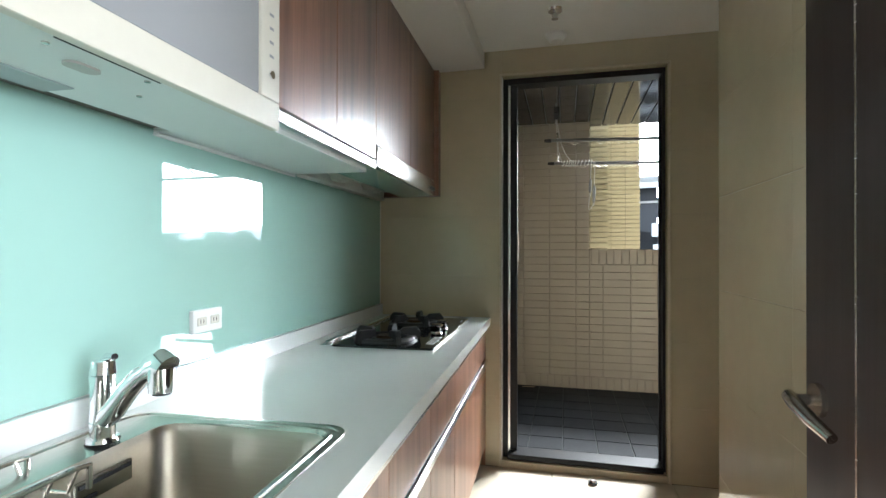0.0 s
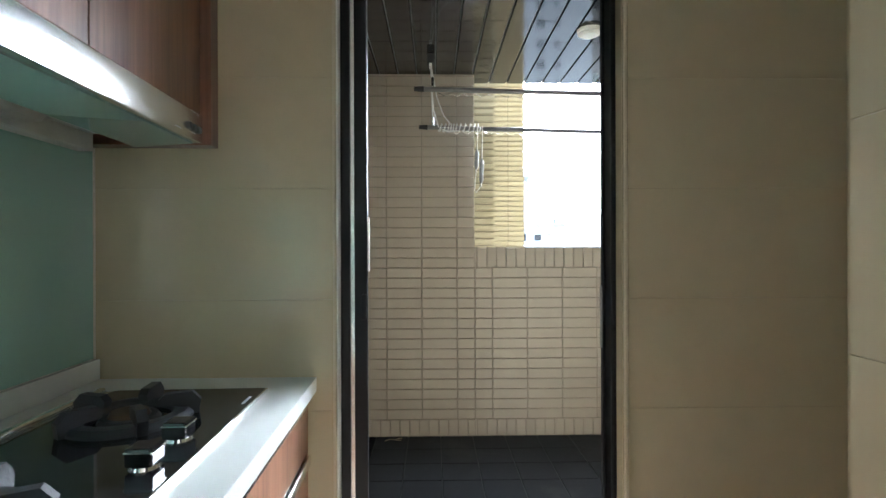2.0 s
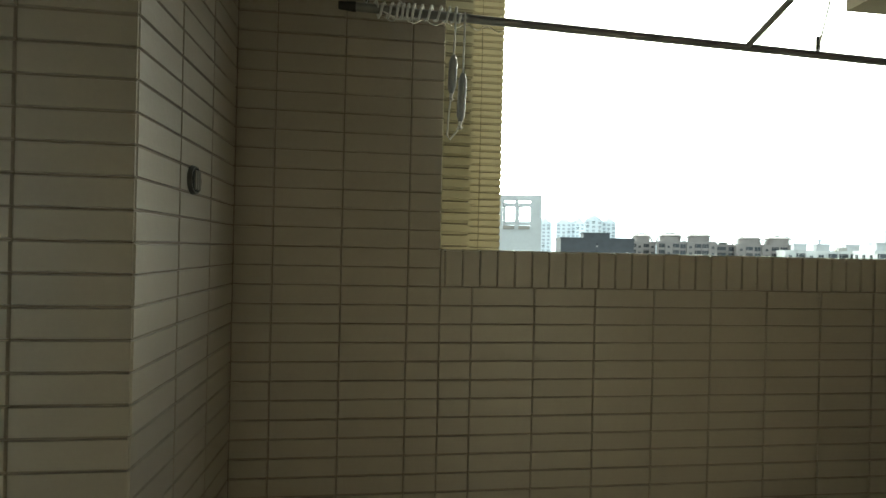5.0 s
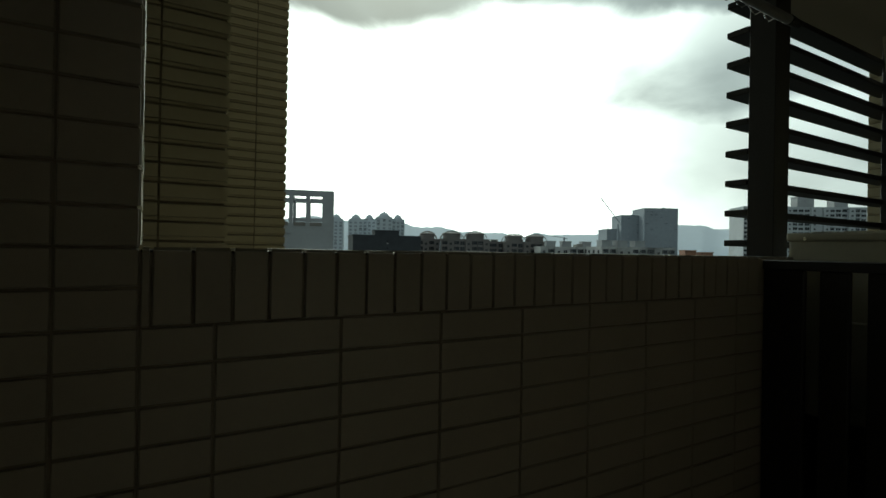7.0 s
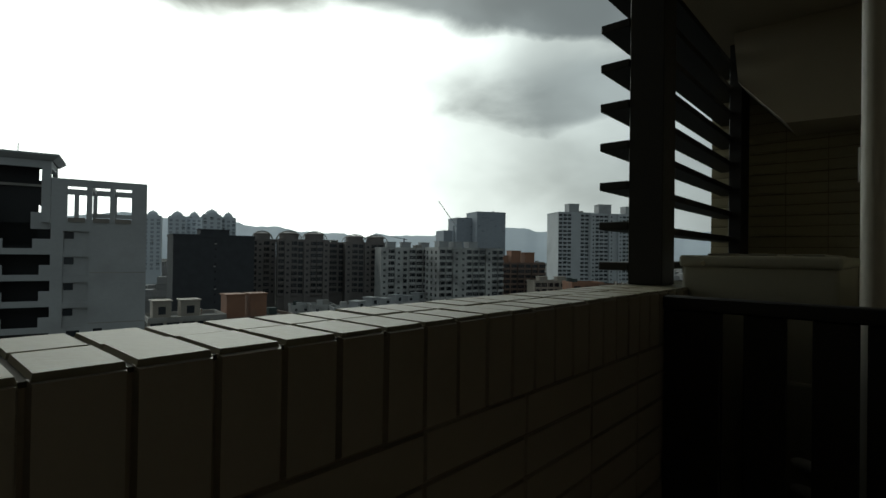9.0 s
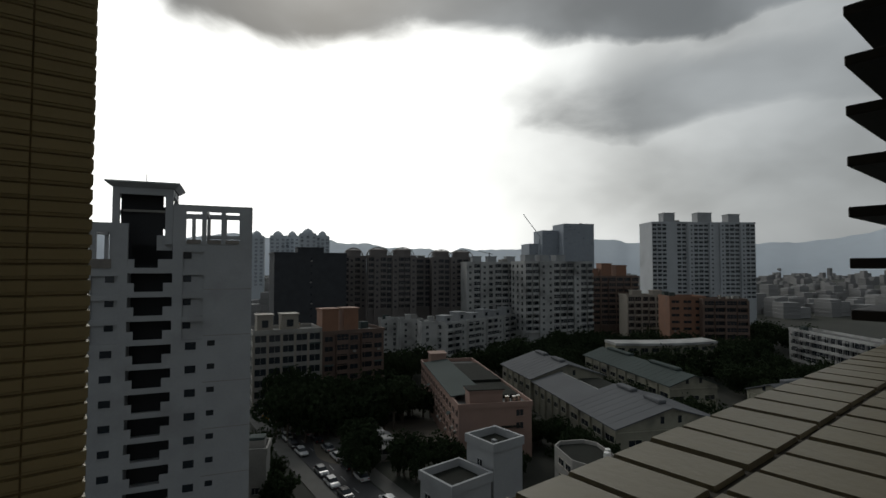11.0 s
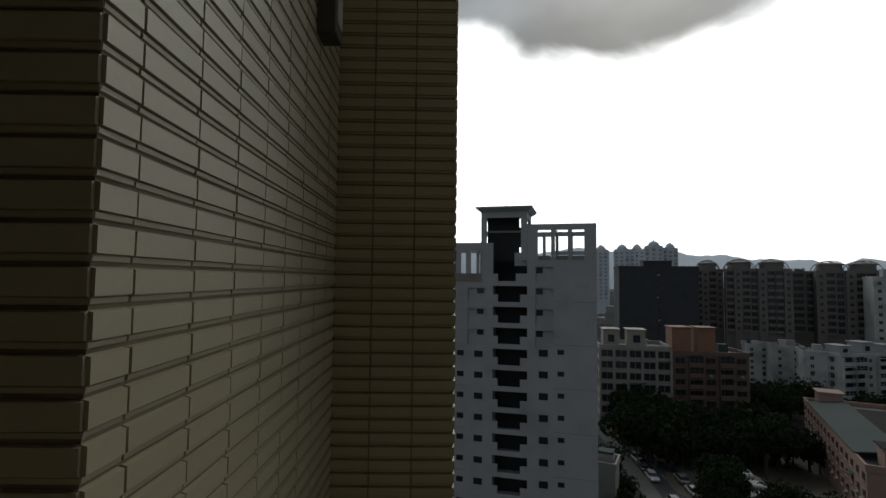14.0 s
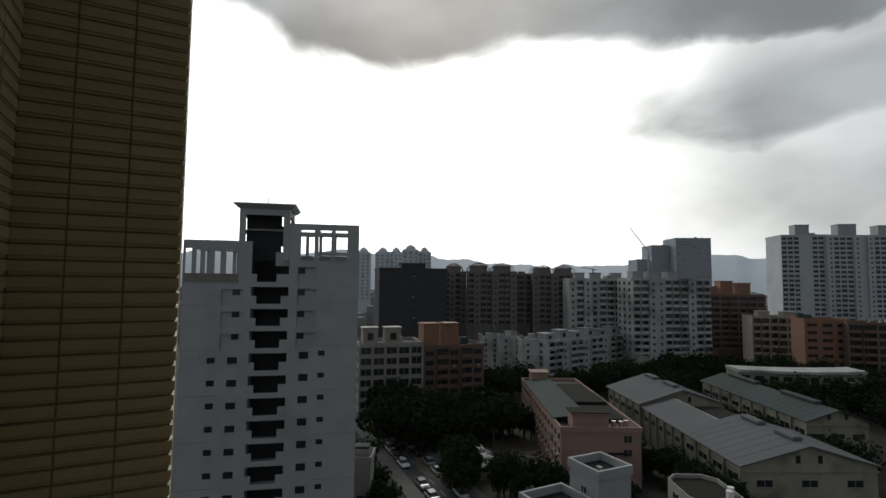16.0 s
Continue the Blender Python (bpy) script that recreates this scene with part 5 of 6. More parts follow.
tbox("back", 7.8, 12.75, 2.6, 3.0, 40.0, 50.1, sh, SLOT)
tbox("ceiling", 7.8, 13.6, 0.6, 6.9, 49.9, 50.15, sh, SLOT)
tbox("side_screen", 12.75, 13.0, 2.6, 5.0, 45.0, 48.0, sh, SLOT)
tbox("tie_beam", 8.05, 13.3, 2.3, 2.6, 47.2, 47.5, sh, CONC_G)
tbox("cheek", 12.27, 14.1, 0.7, 1.1, 42.0, 44.0, sh)
part("cornice", loft([([(7.1, 0), (14.35, 0), (14.35, 7.2), (7.1, 7.2)], 50.2), ([(6.45, -0.6), (15.0, -0.6), (15.0, 7.8), (6.45, 7.8)], 50.75), ([(6.45, -0.6), (15.0, -0.6), (15.0, 7.8), (6.45, 7.8)], 50.95), ([(7.0, 0), (14.4, 0), (14.4, 7.2), (7.0, 7.2)], 51.0)]), CONC_W, sh, "flared flat cornice")
part("mast", bm_cyl((10.5, 4, 51.0), (10.5, 4, 52.6), 0.05, seg=8), CONC_G, sh)

b = building("apartment_block", "weathered grey apartment block with gridded windows", 47.3, 141.3, -11.4, 18.4, 13, -17.3, 7, 5, CONC_G, ww=2.9, wh=1.8, sides="l", bands=1)
for x, w in ((1.0, 4.2), (7.5, 4.6)):
    roof_box(b, x, 1.0, w, 5.0, -17.3, 5.0, TILE_G, True)
for k in range(6):
    part("pilaster", bm_box((18.4 * k / 5 - 0.25, -0.35, 0), (18.4 * k / 5 + 0.25, 0, -17.3 - GZ)), TILE_G, b)
b = building("apartment_block", "orange tiled apartment block with two roof houses", 66.0, 138.4, -6.3, 19.7, 12, -18.6, 7, 5, BRICK_R, style="balcony", plan="wbwbw", ww=2.4, wh=1.4)
for x, w in ((0.3, 5.0), (7.0, 4.6)):
    roof_box(b, x, 1.0, w, 5.0, -18.6, 7.2, BRICK_O)

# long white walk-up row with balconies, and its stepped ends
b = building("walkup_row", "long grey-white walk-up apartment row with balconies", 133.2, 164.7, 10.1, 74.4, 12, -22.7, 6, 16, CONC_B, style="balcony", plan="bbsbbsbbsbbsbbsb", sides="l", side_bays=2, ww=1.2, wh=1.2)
for k in range(6):
    roof_box(b, 3 + 9.0 * k, 3.0, 4.6, 5.0, -22.7, 3.0 + (k % 2), CONC_W, True)
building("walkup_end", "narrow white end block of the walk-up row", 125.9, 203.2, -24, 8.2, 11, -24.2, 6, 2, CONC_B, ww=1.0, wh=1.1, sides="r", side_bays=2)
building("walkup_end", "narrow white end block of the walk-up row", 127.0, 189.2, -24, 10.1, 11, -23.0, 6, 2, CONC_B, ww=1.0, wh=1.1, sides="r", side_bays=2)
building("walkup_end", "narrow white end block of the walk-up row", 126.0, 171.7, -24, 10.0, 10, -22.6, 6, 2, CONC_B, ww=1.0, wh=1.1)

b = building("netted_building", "unfinished block wrapped in dark scaffold netting", 81.9, 221.3, -12.8, 32.3, 18, 6.7, 14, 1, NET, ww=0.6, wh=0.9, roofs=False)
roof_box(b, 32.3 * 0.33, 3, 32.3 * 0.36, 8, 6.7, 3.2, NET)

# brown towers crowned by arched roof frames
b = building("brown_tower", "brown tiled apartment tower with arched roof frame", 124.8, 239.8, -27, 12.0, 14, 6.1, 15, 4, TILE_B, style="balcony", skip=6, plan="bpbs")
T1 = (b, 0.45, 6.1, 12.0)
b = building("brown_tower", "brown tiled apartment tower with arched roof frame", 132.3, 226.9, -27, 24.8, 16, 6.2, 15, 8, TILE_B, style="balcony", ww=2.3, wh=1.9, skip=6, plan="bpbwpbbp")
T2 = (b, 0.28, 6.2, 24.8)
building("brown_tower", "brown tiled apartment tower with flat roof", 161.4, 225.5, -27, 8.5, 14, 5.4, 15, 2, TILE_B, style="balcony", ww=2.3, wh=1.9, skip=6, plan="bw")
b = building("brown_tower", "brown tiled apartment tower with arched roof frame", 165.3, 216.7, -27, 23.9, 16, 5.5, 15, 7, TILE_B, style="balcony", ww=2.3, wh=1.9, skip=6, plan="pbwpbbp")
T3 = (b, 0.25, 5.5, 23.9)
for (b, c, z, w), spots in ((T1, (0.45,)), (T2, (0.22, 0.72)), (T3, (0.24, 0.72))):
    for s in spots:
        cxx, rr, zb = w * s, min(w * 0.42, 6.0), z - GZ + 0.6
        circle = [(math.cos(2 * math.pi * k / 20), math.sin(2 * math.pi * k / 20)) for k in range(20)]
        hs = part("roof_drum", loft([([(cxx + q * rr * 0.78, 4.6 + v * rr * 0.66) for q, v in circle], zb + z2) for z2, rr in ((0.0, rr), (2.9, rr), (3.0, rr * 1.08), (3.4, rr * 1.06), (4.0, rr * 0.7))]), TILE_B, b, "round drum with a flat dome", smooth=True)
        for yy in (0.6, 8.6):
            arc = [(cxx + rr * math.cos(a), yy, zb + 4.6 * math.sin(a)) for a in [math.pi * k / 14 for k in range(15)]]
            part("arch", bm_tube(arc, 0.2, 6), CONC_G, hs, "pale arched roof frame")
        for k in (3, 5, 7, 9, 11):
            a = math.pi * k / 14
            part("purlin", bm_tube([(cxx + rr * math.cos(a), 0.6, zb + 4.6 * math.sin(a)), (cxx + rr * math.cos(a), 8.6, zb + 4.6 * math.sin(a))], 0.12, 5), TILE_B, hs)

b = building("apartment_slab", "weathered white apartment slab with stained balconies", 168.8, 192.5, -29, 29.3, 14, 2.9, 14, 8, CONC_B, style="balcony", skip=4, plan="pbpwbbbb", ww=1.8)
for x in (4, 12, 22):
    roof_box(b, x, 3, 4.5, 5, 2.9, 3.6, CONC_W)
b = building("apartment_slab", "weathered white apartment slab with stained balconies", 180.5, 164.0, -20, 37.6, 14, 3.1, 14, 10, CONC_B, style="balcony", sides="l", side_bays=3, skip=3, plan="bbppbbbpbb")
for x in (2, 10, 19):
    roof_box(b, x, 3, 5, 5, 3.1, 3.8, CONC_W)

# far towers, their haze held in the base colours
b = building("dark_tower", "office tower far off in a blue-grey haze tint", 540.7, 422.1, -30, 42.5, 40, 57.9, 26, 7, HAZE_BLUE, ww=3.0, wh=2.6, skip=12)
building("dark_tower", "office tower far off in a blue-grey haze tint", 530.6, 449.7, -30, 31.6, 36, 50.0, 24, 5, HAZE_BLUE, ww=3.0, wh=2.6, skip=12)
building("dark_tower", "office tower far off in a blue-grey haze tint", 521.9, 465.4, -30, 20.4, 36, 32.2, 22, 3, HAZE_BLUE, ww=3.0, wh=2.6, skip=12)
# Paler than plain concrete: the haze is in the base colour.
HAZE_PALE = mat("hazy_pale_tower", (0.55, 0.59, 0.63), 0.8, vary=0.08, scale=0.05, fine=0.6)


def spire_tower(x, y, w, top):
    b = building("spired_tower", "far apartment tower in a pale haze tint with pointed crown", x, y, -22, w, 16, top, 20, 3, HAZE_PALE, ww=2.2, wh=1.7, skip=7)
    h = top - GZ
    bm = bm_cyl((w / 2, 6, h), (w / 2, 6, h + 3.4), w * 0.34, w * 0.34, 8)
    bm_cyl((w / 2, 6, h + 3.4), (w / 2, 6, h + 5.0), w * 0.30, w * 0.24, 12, into=bm)
    bm_cyl((w / 2, 6, h + 5.0), (w / 2, 6, h + 6.3), w * 0.24, w * 0.10, 12, into=bm)
    bm_cyl((w / 2, 6, h + 6.3), (w / 2, 6, h + 7.4), 0.5, 0.15, 8, into=bm)
    for u in (0.12, 0.88):
        bm_box((w * u - 1.2, 3.0, h), (w * u + 1.2, 8.0, h + 2.4), into=bm)
    part("crown", bm, HAZE_PALE, b)


spire_tower(139.6, 442.3, 12.8, 25.9)
spire_tower(155.1, 434.4, 13.3, 26.1)
spire_tower(170.5, 437.7, 11.5, 26.8)
spire_tower(171.1, 409.3, 14.8, 27.5)
spire_tower(187.6, 412.1, 11.6, 26.2)

b = building("twin_tower", "white residential tower with rows of windows and roof block", 337.7, 186.8, -38, 27.8, 22, 32.5, 24, 8, PALE_T, ww=2.6, wh=1.5, skip=6, bands=1, plan="wwwoowww")
roof_box(b, 10, 4, 8, 8, 32.5, 7.5, CONC_W)
b = building("twin_tower", "white residential tower with rows of windows and roof block", 356.3, 170.5, -38, 47.6, 24, 32.0, 24, 13, PALE_T, ww=2.8, wh=1.5, skip=6, bands=1, plan="pwwwpopwwwpww")
roof_box(b, 9, 4, 10, 8, 32.0, 8, CONC_W)
roof_box(b, 31, 4, 8, 8, 32.0, 7, CONC_W)

b = building("stepped_block", "orange-roofed stepped apartment block", 246.3, 177.4, -34, 31.6, 16, -4.7, 11, 7, BRICK_R, style="balcony", skip=2)
for x, h in ((3, 5), (11, 8), (20, 7)):
    roof_box(b, x, 3, 6, 8, -4.7, h, BRICK_O)
b = building("apartment_block", "low grey apartment block with balconies", 246.9, 151.3, -38, 26.4, 12, -14.4, 7, 7, TILE_G, style="balcony", skip=1)
roof_box(b, 4, 3, 5, 5, -14.4, 3, TILE_G)
roof_box(b, 15, 3, 5, 5, -14.4, 3, TILE_G)
b = building("brick_block", "red brick-tiled apartment block", 233.4, 121.1, -40, 16.7, 13, -13.2, 8, 3, BRICK_O, ww=3.6, wh=1.2, skip=1)
b = building("brick_block", "dark red brick-tiled apartment block", 241.1, 109.3, -44, 19.6, 13, -14.1, 8, 4, BRICK_R, style="balcony", skip=1)

# pink school block
PW, PL = 15.8, 51.0
pink = building("pink_block", "pink plastered four-storey block with grey-green sheet roofs", 69.3, 81.1, -27.5, PW, PL, -27.9, 4, 3, PINK, ww=1.5, wh=1.3, sides="l", side_bays=15, roofs=False, plan="oow", skip=1)
zt = -27.9
roof_box(pink, 2.6, 1.2, 7.2, 3.8, zt, 3.1, PINK)
part("roof_felt", bm_box((2.2, 0.8, zt - GZ + 3.46), (10.2, 5.4, zt - GZ + 3.62)), ROOF_DK, pink, "dark flat roof of the stair head")
roof_box(pink, 2.0, PL - 5.5, 4.6, 4.6, zt, 3.4, PINK)
bm = bmesh.new()
for y in (5.6, PL - 6.0):
    for u, z in ((-0.4, 1.14), (6.8, 2.0), (6.8, 2.2), (-0.4, 1.34)):
        bm.verts.new((u, y, zt - GZ + z))
bm.verts.ensure_lookup_table()
v = bm.verts
bm.faces.new((v[0], v[1], v[2], v[3]))
bm.faces.new((v[7], v[6], v[5], v[4]))
for i in range(4):
    bm.faces.new((v[i], v[4 + i], v[4 + (i + 1) % 4], v[(i + 1) % 4]))
part("sheet_roof", bm, ROOF_GR, pink, "green-grey sloping sheet roof")
for k, (y0, y1, z) in enumerate(((6.5, 19.0, 0.9), (19.4, 30.0, 1.5), (30.4, 43.0, 1.1))):
    part("roof_shed", bm_box((7.2, y0, zt - GZ + 0.13), (PW - 0.6, y1, zt - GZ + z)), ROOF_DK, pink, "dark low roof shed")
for u, y in ((11.2, 2.4), (12.6, 2.2), (13.8, 2.8)):
    part("water_tank", bm_cyl((u, y, zt - GZ + 0.13), (u, y, zt - GZ + 1.7), 0.55, 0.5, 14), STEEL, pink, "steel roof water tank", smooth=True)
part("wall_hood", bm_box((9.2, -0.9, 6.6), (13.0, 0.0, 6.8)), ROOF_DK, pink)

# small white stair tower near by
st = building("stair_tower", "small white stair tower with a walled flat roof", 46.9, 53.0, -91.0, 5.2, 5.2, -22.0, 5, 1, CONC_W, ww=0.8, wh=0.8, roofs=False)
part("roof_felt", bm_box((0.17, 0.17, -22.0 - GZ + 0.121), (5.03, 5.03, -22.0 - GZ + 0.135)), ROOF_DK, st, "dark roof felt")
part("hatch", bm_box((2.2, 2.4, -22.0 - GZ + 0.136), (2.9, 2.9, -22.0 - GZ + 0.4)), CONC_W, st, "white roof hatch")
an = building("annex", "low white annex with a dark flat roof", 39.4, 53.2, -89.0, 6.0, 6.4, -25.1, 4, 2, CONC_W, ww=1.0, wh=1.0, roofs=False)
part("roof_felt", bm_box((0.17, 0.17, -25.1 - GZ + 0.121), (5.83, 6.23, -25.1 - GZ + 0.135)), ROOF_DK, an, "dark roof felt")
octa = thing("annex", "low grey eight-sided annex with a walled dark roof", "building", (77.5, 56.0, GZ), -28)
ring8 = lambda k: [(k * u, k * v) for u, v in ((-4.2, -3.2), (-2.4, -5.6), (2.4, -5.6), (4.2, -3.2), (4.2, 4.2), (2.4, 6.2), (-2.4, 6.2), (-4.2, 4.2))]
part("wall", loft([(ring8(1.0), 0.0), (ring8(1.0), 7.4), (ring8(0.95), 7.4), (ring8(0.95), 6.7)]), CONC_G, octa)
part("roof_felt", bm_prism(ring8(0.94), 6.71, 6.76), ROOF_DK, octa, "dark roof felt")
for u, v in ((2.0, -3.4), (3.0, -1.9)):
    part("water_tank", bm_cyl((u, v, 6.76), (u, v, 8.4), 0.55, 0.5, 14), WHITE_PL, octa, "white roof water tank", smooth=True)
for z in (2.2, 5.0):
    for y in (-1.6, 1.2):
        rest(octa, "window", window_mesh(1.8, 1.1, TILE_G), pose(-4.2, y, z, 0, 0, -90))


def warehouse(name, label, x, y, rz, w, length, eave, rise, wall, roof, bays=8):
    b = thing(name, label, "warehouse", (x, y, GZ), rz)
    h = eave - GZ
    bm = bmesh.new()
    pts = [(0, 0), (w, 0), (w, h), (w / 2, h + rise), (0, h)]
    va = [bm.verts.new((u, 0, z)) for u, z in pts]
    vb = [bm.verts.new((u, length, z)) for u, z in pts]
    bm.faces.new(va)
    bm.faces.new(list(reversed(vb)))
    for i in range(5):
        bm.faces.new((va[i], vb[i], vb[(i + 1) % 5], va[(i + 1) % 5]))
    part("wall", bm, wall, b)
    for s in (0, 1):
        bm = bmesh.new()
        e, r = (-0.7, w / 2) if s == 0 else (w + 0.7, w / 2)
        ze, zr2 = h - 0.7 * rise / (w / 2) + 0.1, h + rise + 0.1
        q = [bm.verts.new(p) for p in ((e, -0.6, ze), (r, -0.6, zr2), (r, length + 0.6, zr2), (e, length + 0.6, ze), (e, -0.6, ze + 0.25), (r, -0.6, zr2 + 0.25), (r, length + 0.6, zr2 + 0.25), (e, length + 0.6, ze + 0.25))]
        for f in ((0, 1, 2, 3), (4, 7, 6, 5), (0, 4, 5, 1), (1, 5, 6, 2), (2, 6, 7, 3), (3, 7, 4, 0)):
            bm.faces.new([q[i] for i in f])
        slope = part("roof_slope", bm, roof, b)
        n = int(length / 2.4)
        for k in range(1, n):
            yy = length * k / n
            bm = bmesh.new()
            q = [bm.verts.new(p) for p in ((e, yy - 0.05, ze + 0.25), (r, yy - 0.05, zr2 + 0.25), (r, yy + 0.05, zr2 + 0.25), (e, yy + 0.05, ze + 0.25), (e, yy, ze + 0.29), (r, yy, zr2 + 0.29))]
            for f in ((0, 1, 5, 4), (3, 4, 5, 2), (0, 4, 3), (1, 2, 5)):
                bm.faces.new([q[i] for i in f])
            part("roof_seam", bm, roof, slope)
    part("ridge_vent", bm_box((w / 2 - 0.9, length * 0.12, h + rise + 0.2), (w / 2 + 0.9, length * 0.40, h + rise + 1.0), 0.2), roof, b)
    part("ridge_vent", bm_box((w / 2 - 0.9, length * 0.62, h + rise + 0.2), (w / 2 + 0.9, length * 0.92, h + rise + 1.0), 0.2), roof, b)
    for k in range(bays):
        yy = length * (k + 0.5) / bays
        rest(b, "window", window_mesh(round(length / bays * 0.6, 1), 1.2, wall), pose(0, yy, h * 0.62, 0, 0, -90))
        part("buttress", bm_box((-0.45, length * k / bays - 0.25, 0), (0, length * k / bays + 0.25, h - 0.3)), wall, b)
    for k in range(3):
        rest(b, "window", window_mesh(2.8, 1.2, wall), pose(w * (k + 0.5) / 3, 0, h * 0.55))
    for s in (-1, 1):
        part("gable_vent", bm_box((w / 2 + s * 2.0 - 0.4, -0.06, h + 0.5), (w / 2 + s * 2.0 + 0.4, 0.05, h + 1.9)), GLASS_D, b)
    part("floor_ledge", bm_box((-0.2, -0.25, h - 1.0), (w + 0.2, 0.0, h - 0.7)), wall, b)
    return b


warehouse("warehouse", "cream warehouse with a grey sheet gable roof and ridge vents", 91.1, 58.7, -26.3, 24.4, 20.5, -30.6, 3.4, CREAM, ROOF_M, 4)
warehouse("warehouse", "rear cream warehouse with a grey sheet gable roof", 109.6, 97.2, -24.5, 22.4, 22.3, -30.0, 3.5, CREAM, ROOF_M, 5)
lean = thing("lean_to_hall", "cream hall with a single grey sheet slope and dark flat roof", "warehouse", tuple(pose(91.1, 58.7, GZ, 0, 0, -26.3) @ Vector((0, 21.2, 0))), -26.3)
bm = bmesh.new()
for y in (0.0, 20.8):
    for u, z in ((0, 0), (7.4, 0), (7.4, 9.9), (0, 7.9)):
        bm.verts.new((u, y, z))
bm.verts.ensure_lookup_table()
v = bm.verts
bm.faces.new((v[0], v[1], v[2], v[3]))
bm.faces.new((v[7], v[6], v[5], v[4]))
for i in range(4):
    bm.faces.new((v[i], v[4 + i], v[4 + (i + 1) % 4], v[(i + 1) % 4]))
part("wall", bm, CREAM, lean)
bm = bmesh.new()
for y in (-0.5, 21.0):
    for u, z in ((-0.7, 7.82), (7.9, 10.14), (7.9, 10.36), (-0.7, 8.04)):
        bm.verts.new((u, y, z))
bm.verts.ensure_lookup_table()
v = bm.verts
bm.faces.new((v[0], v[1], v[2], v[3]))
bm.faces.new((v[7], v[6], v[5], v[4]))
for i in range(4):
    bm.faces.new((v[i], v[4 + i], v[4 + (i + 1) % 4], v[(i + 1) % 4]))
part("roof_slope", bm, ROOF_M, lean)
part("edge_trim", bm_box((7.9, -0.5, 10.0), (8.1, 21.0, 10.45)), CONC_B, lean, "pale roof edge trim")
part("flat_roof", bm_box((8.1, 0.0, 0.0), (20.0, 20.8, 8.2)), ROOF_DK, lean, "dark lower flat roof")
for k in range(5):
    rest(lean, "window", window_mesh(2.4, 1.2, CREAM), pose(0, 2.1 + 4.15 * k, 4.8, 0, 0, -90))
    part("buttress", bm_box((-0.45, 4.15 * k, 0), (0, 4.15 * k + 0.5, 7.6)), CREAM, lean)
warehouse("warehouse", "long cream shed with a green-grey sheet roof", 131.1, 68.4, -27.5, 14, 47.5, -29.8, 2.4, CREAM, ROOF_GR, 9)
warehouse("shed", "small pale shed with a low sheet roof in the yard", 56.8, 91.8, -17.0, 4.6, 10.5, -36.6, 0.9, CONC_G, CONC_B, 3)
warehouse("warehouse", "long cream shed with a blue-grey sheet roof", 135.4, 51.1, -113.0, 12, 26, -27.8, 2.2, CREAM, ROOF_M, 6)
arcw = thing("school_wing", "low cream school wing with a curved pale flat roof", "building", (189.0, 99.5, GZ), -29.9)
bow = lambda k, off: (-21 + 42 * k / 10, -3.2 * (1 - (k / 5 - 1) ** 2) + off)
part("wall", bm_prism([bow(k, 0) for k in range(11)] + [bow(k, 8) for k in range(10, -1, -1)], 0, 10.6), CREAM, arcw)
part("roof", bm_prism([bow(k, -0.8) for k in range(11)] + [bow(k, 8.6) for k in range(10, -1, -1)], 10.6, 11.5), CONC_B, arcw, "pale curved flat roof")
for k in range(10):
    (u0, v0), (u1, v1) = bow(k, 0), bow(k + 1, 0)
    for z in (1.6, 5.0, 8.2):
        rest(arcw, "window", window_mesh(2.6, 1.4, CREAM), pose((u0 + u1) / 2, (v0 + v1) / 2, z, 0, 0, math.degrees(math.atan2(v1 - v0, u1 - u0))))
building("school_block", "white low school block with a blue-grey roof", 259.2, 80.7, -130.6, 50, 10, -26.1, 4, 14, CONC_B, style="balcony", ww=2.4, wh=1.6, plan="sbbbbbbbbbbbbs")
building("garage", "small shed with a blue sheet roof beside the road", 28.4, 86.9, -27, 3.4, 5, -29.6, 1, 1, CONC_G, ww=1.0, wh=1.0)

# tower cranes on far building sites
for x, y, z, s, jib in ((240.2, 250.2, 5.2, 1.0, 0.15), (493.9, 423.6, 23.8, 2.2, 1.0)):
    cr = thing("tower_crane", "tower crane on a far building site", "crane", (x, y, GZ))
    part("mast", bm_box((-0.35 * s, -0.35 * s, 0), (0.35 * s, 0.35 * s, z - GZ + 6 * s)), HAZE_BLUE, cr)
    part("jib", bm_tube([(2 * s, -1 * s, z - GZ + 5 * s), (-9 * s, 4 * s, z - GZ + (5 + 15 * jib) * s)], 0.22 * s, 6), HAZE_BLUE, cr)

# road with parked cars
RX, RY, RA, RL = 46.8, 85.3, -5.4, 110
road = structure("road", bm_box((-3.6, -30, 0.0), (3.6, 110, 0.03)), ASPHALT, "narrow asphalt road between parked cars", "road")
road.matrix_basis = pose(RX, RY, GZ, 0, 0, RA)
for s in (-1, 1):
    kb = structure("pavement", bm_box((s * 5.4 - 1.6, -30, 0.0), (s * 5.4 + 1.6, 110, 0.16)), PAVE, "paved footway with a kerb", "pavement")
    kb.matrix_basis = pose(RX, RY, GZ, 0, 0, RA)
for k in range(22):
    ln = structure("road_marking", bm_box((-0.06, -28 + 6 * k, 0.03), (0.06, -25.5 + 6 * k, 0.036)), CONC_W, "faded white lane dash", "road marking")
    ln.matrix_basis = pose(RX, RY, GZ, 0, 0, RA)
yard = structure("yard", bm_prism(rounded(34, 26, 9, 8), 0.0, 0.05), SAND, "bare sandy yard among trees", "ground")
yard.matrix_basis = pose(65.7, 101.5, GZ, 0, 0, -20)


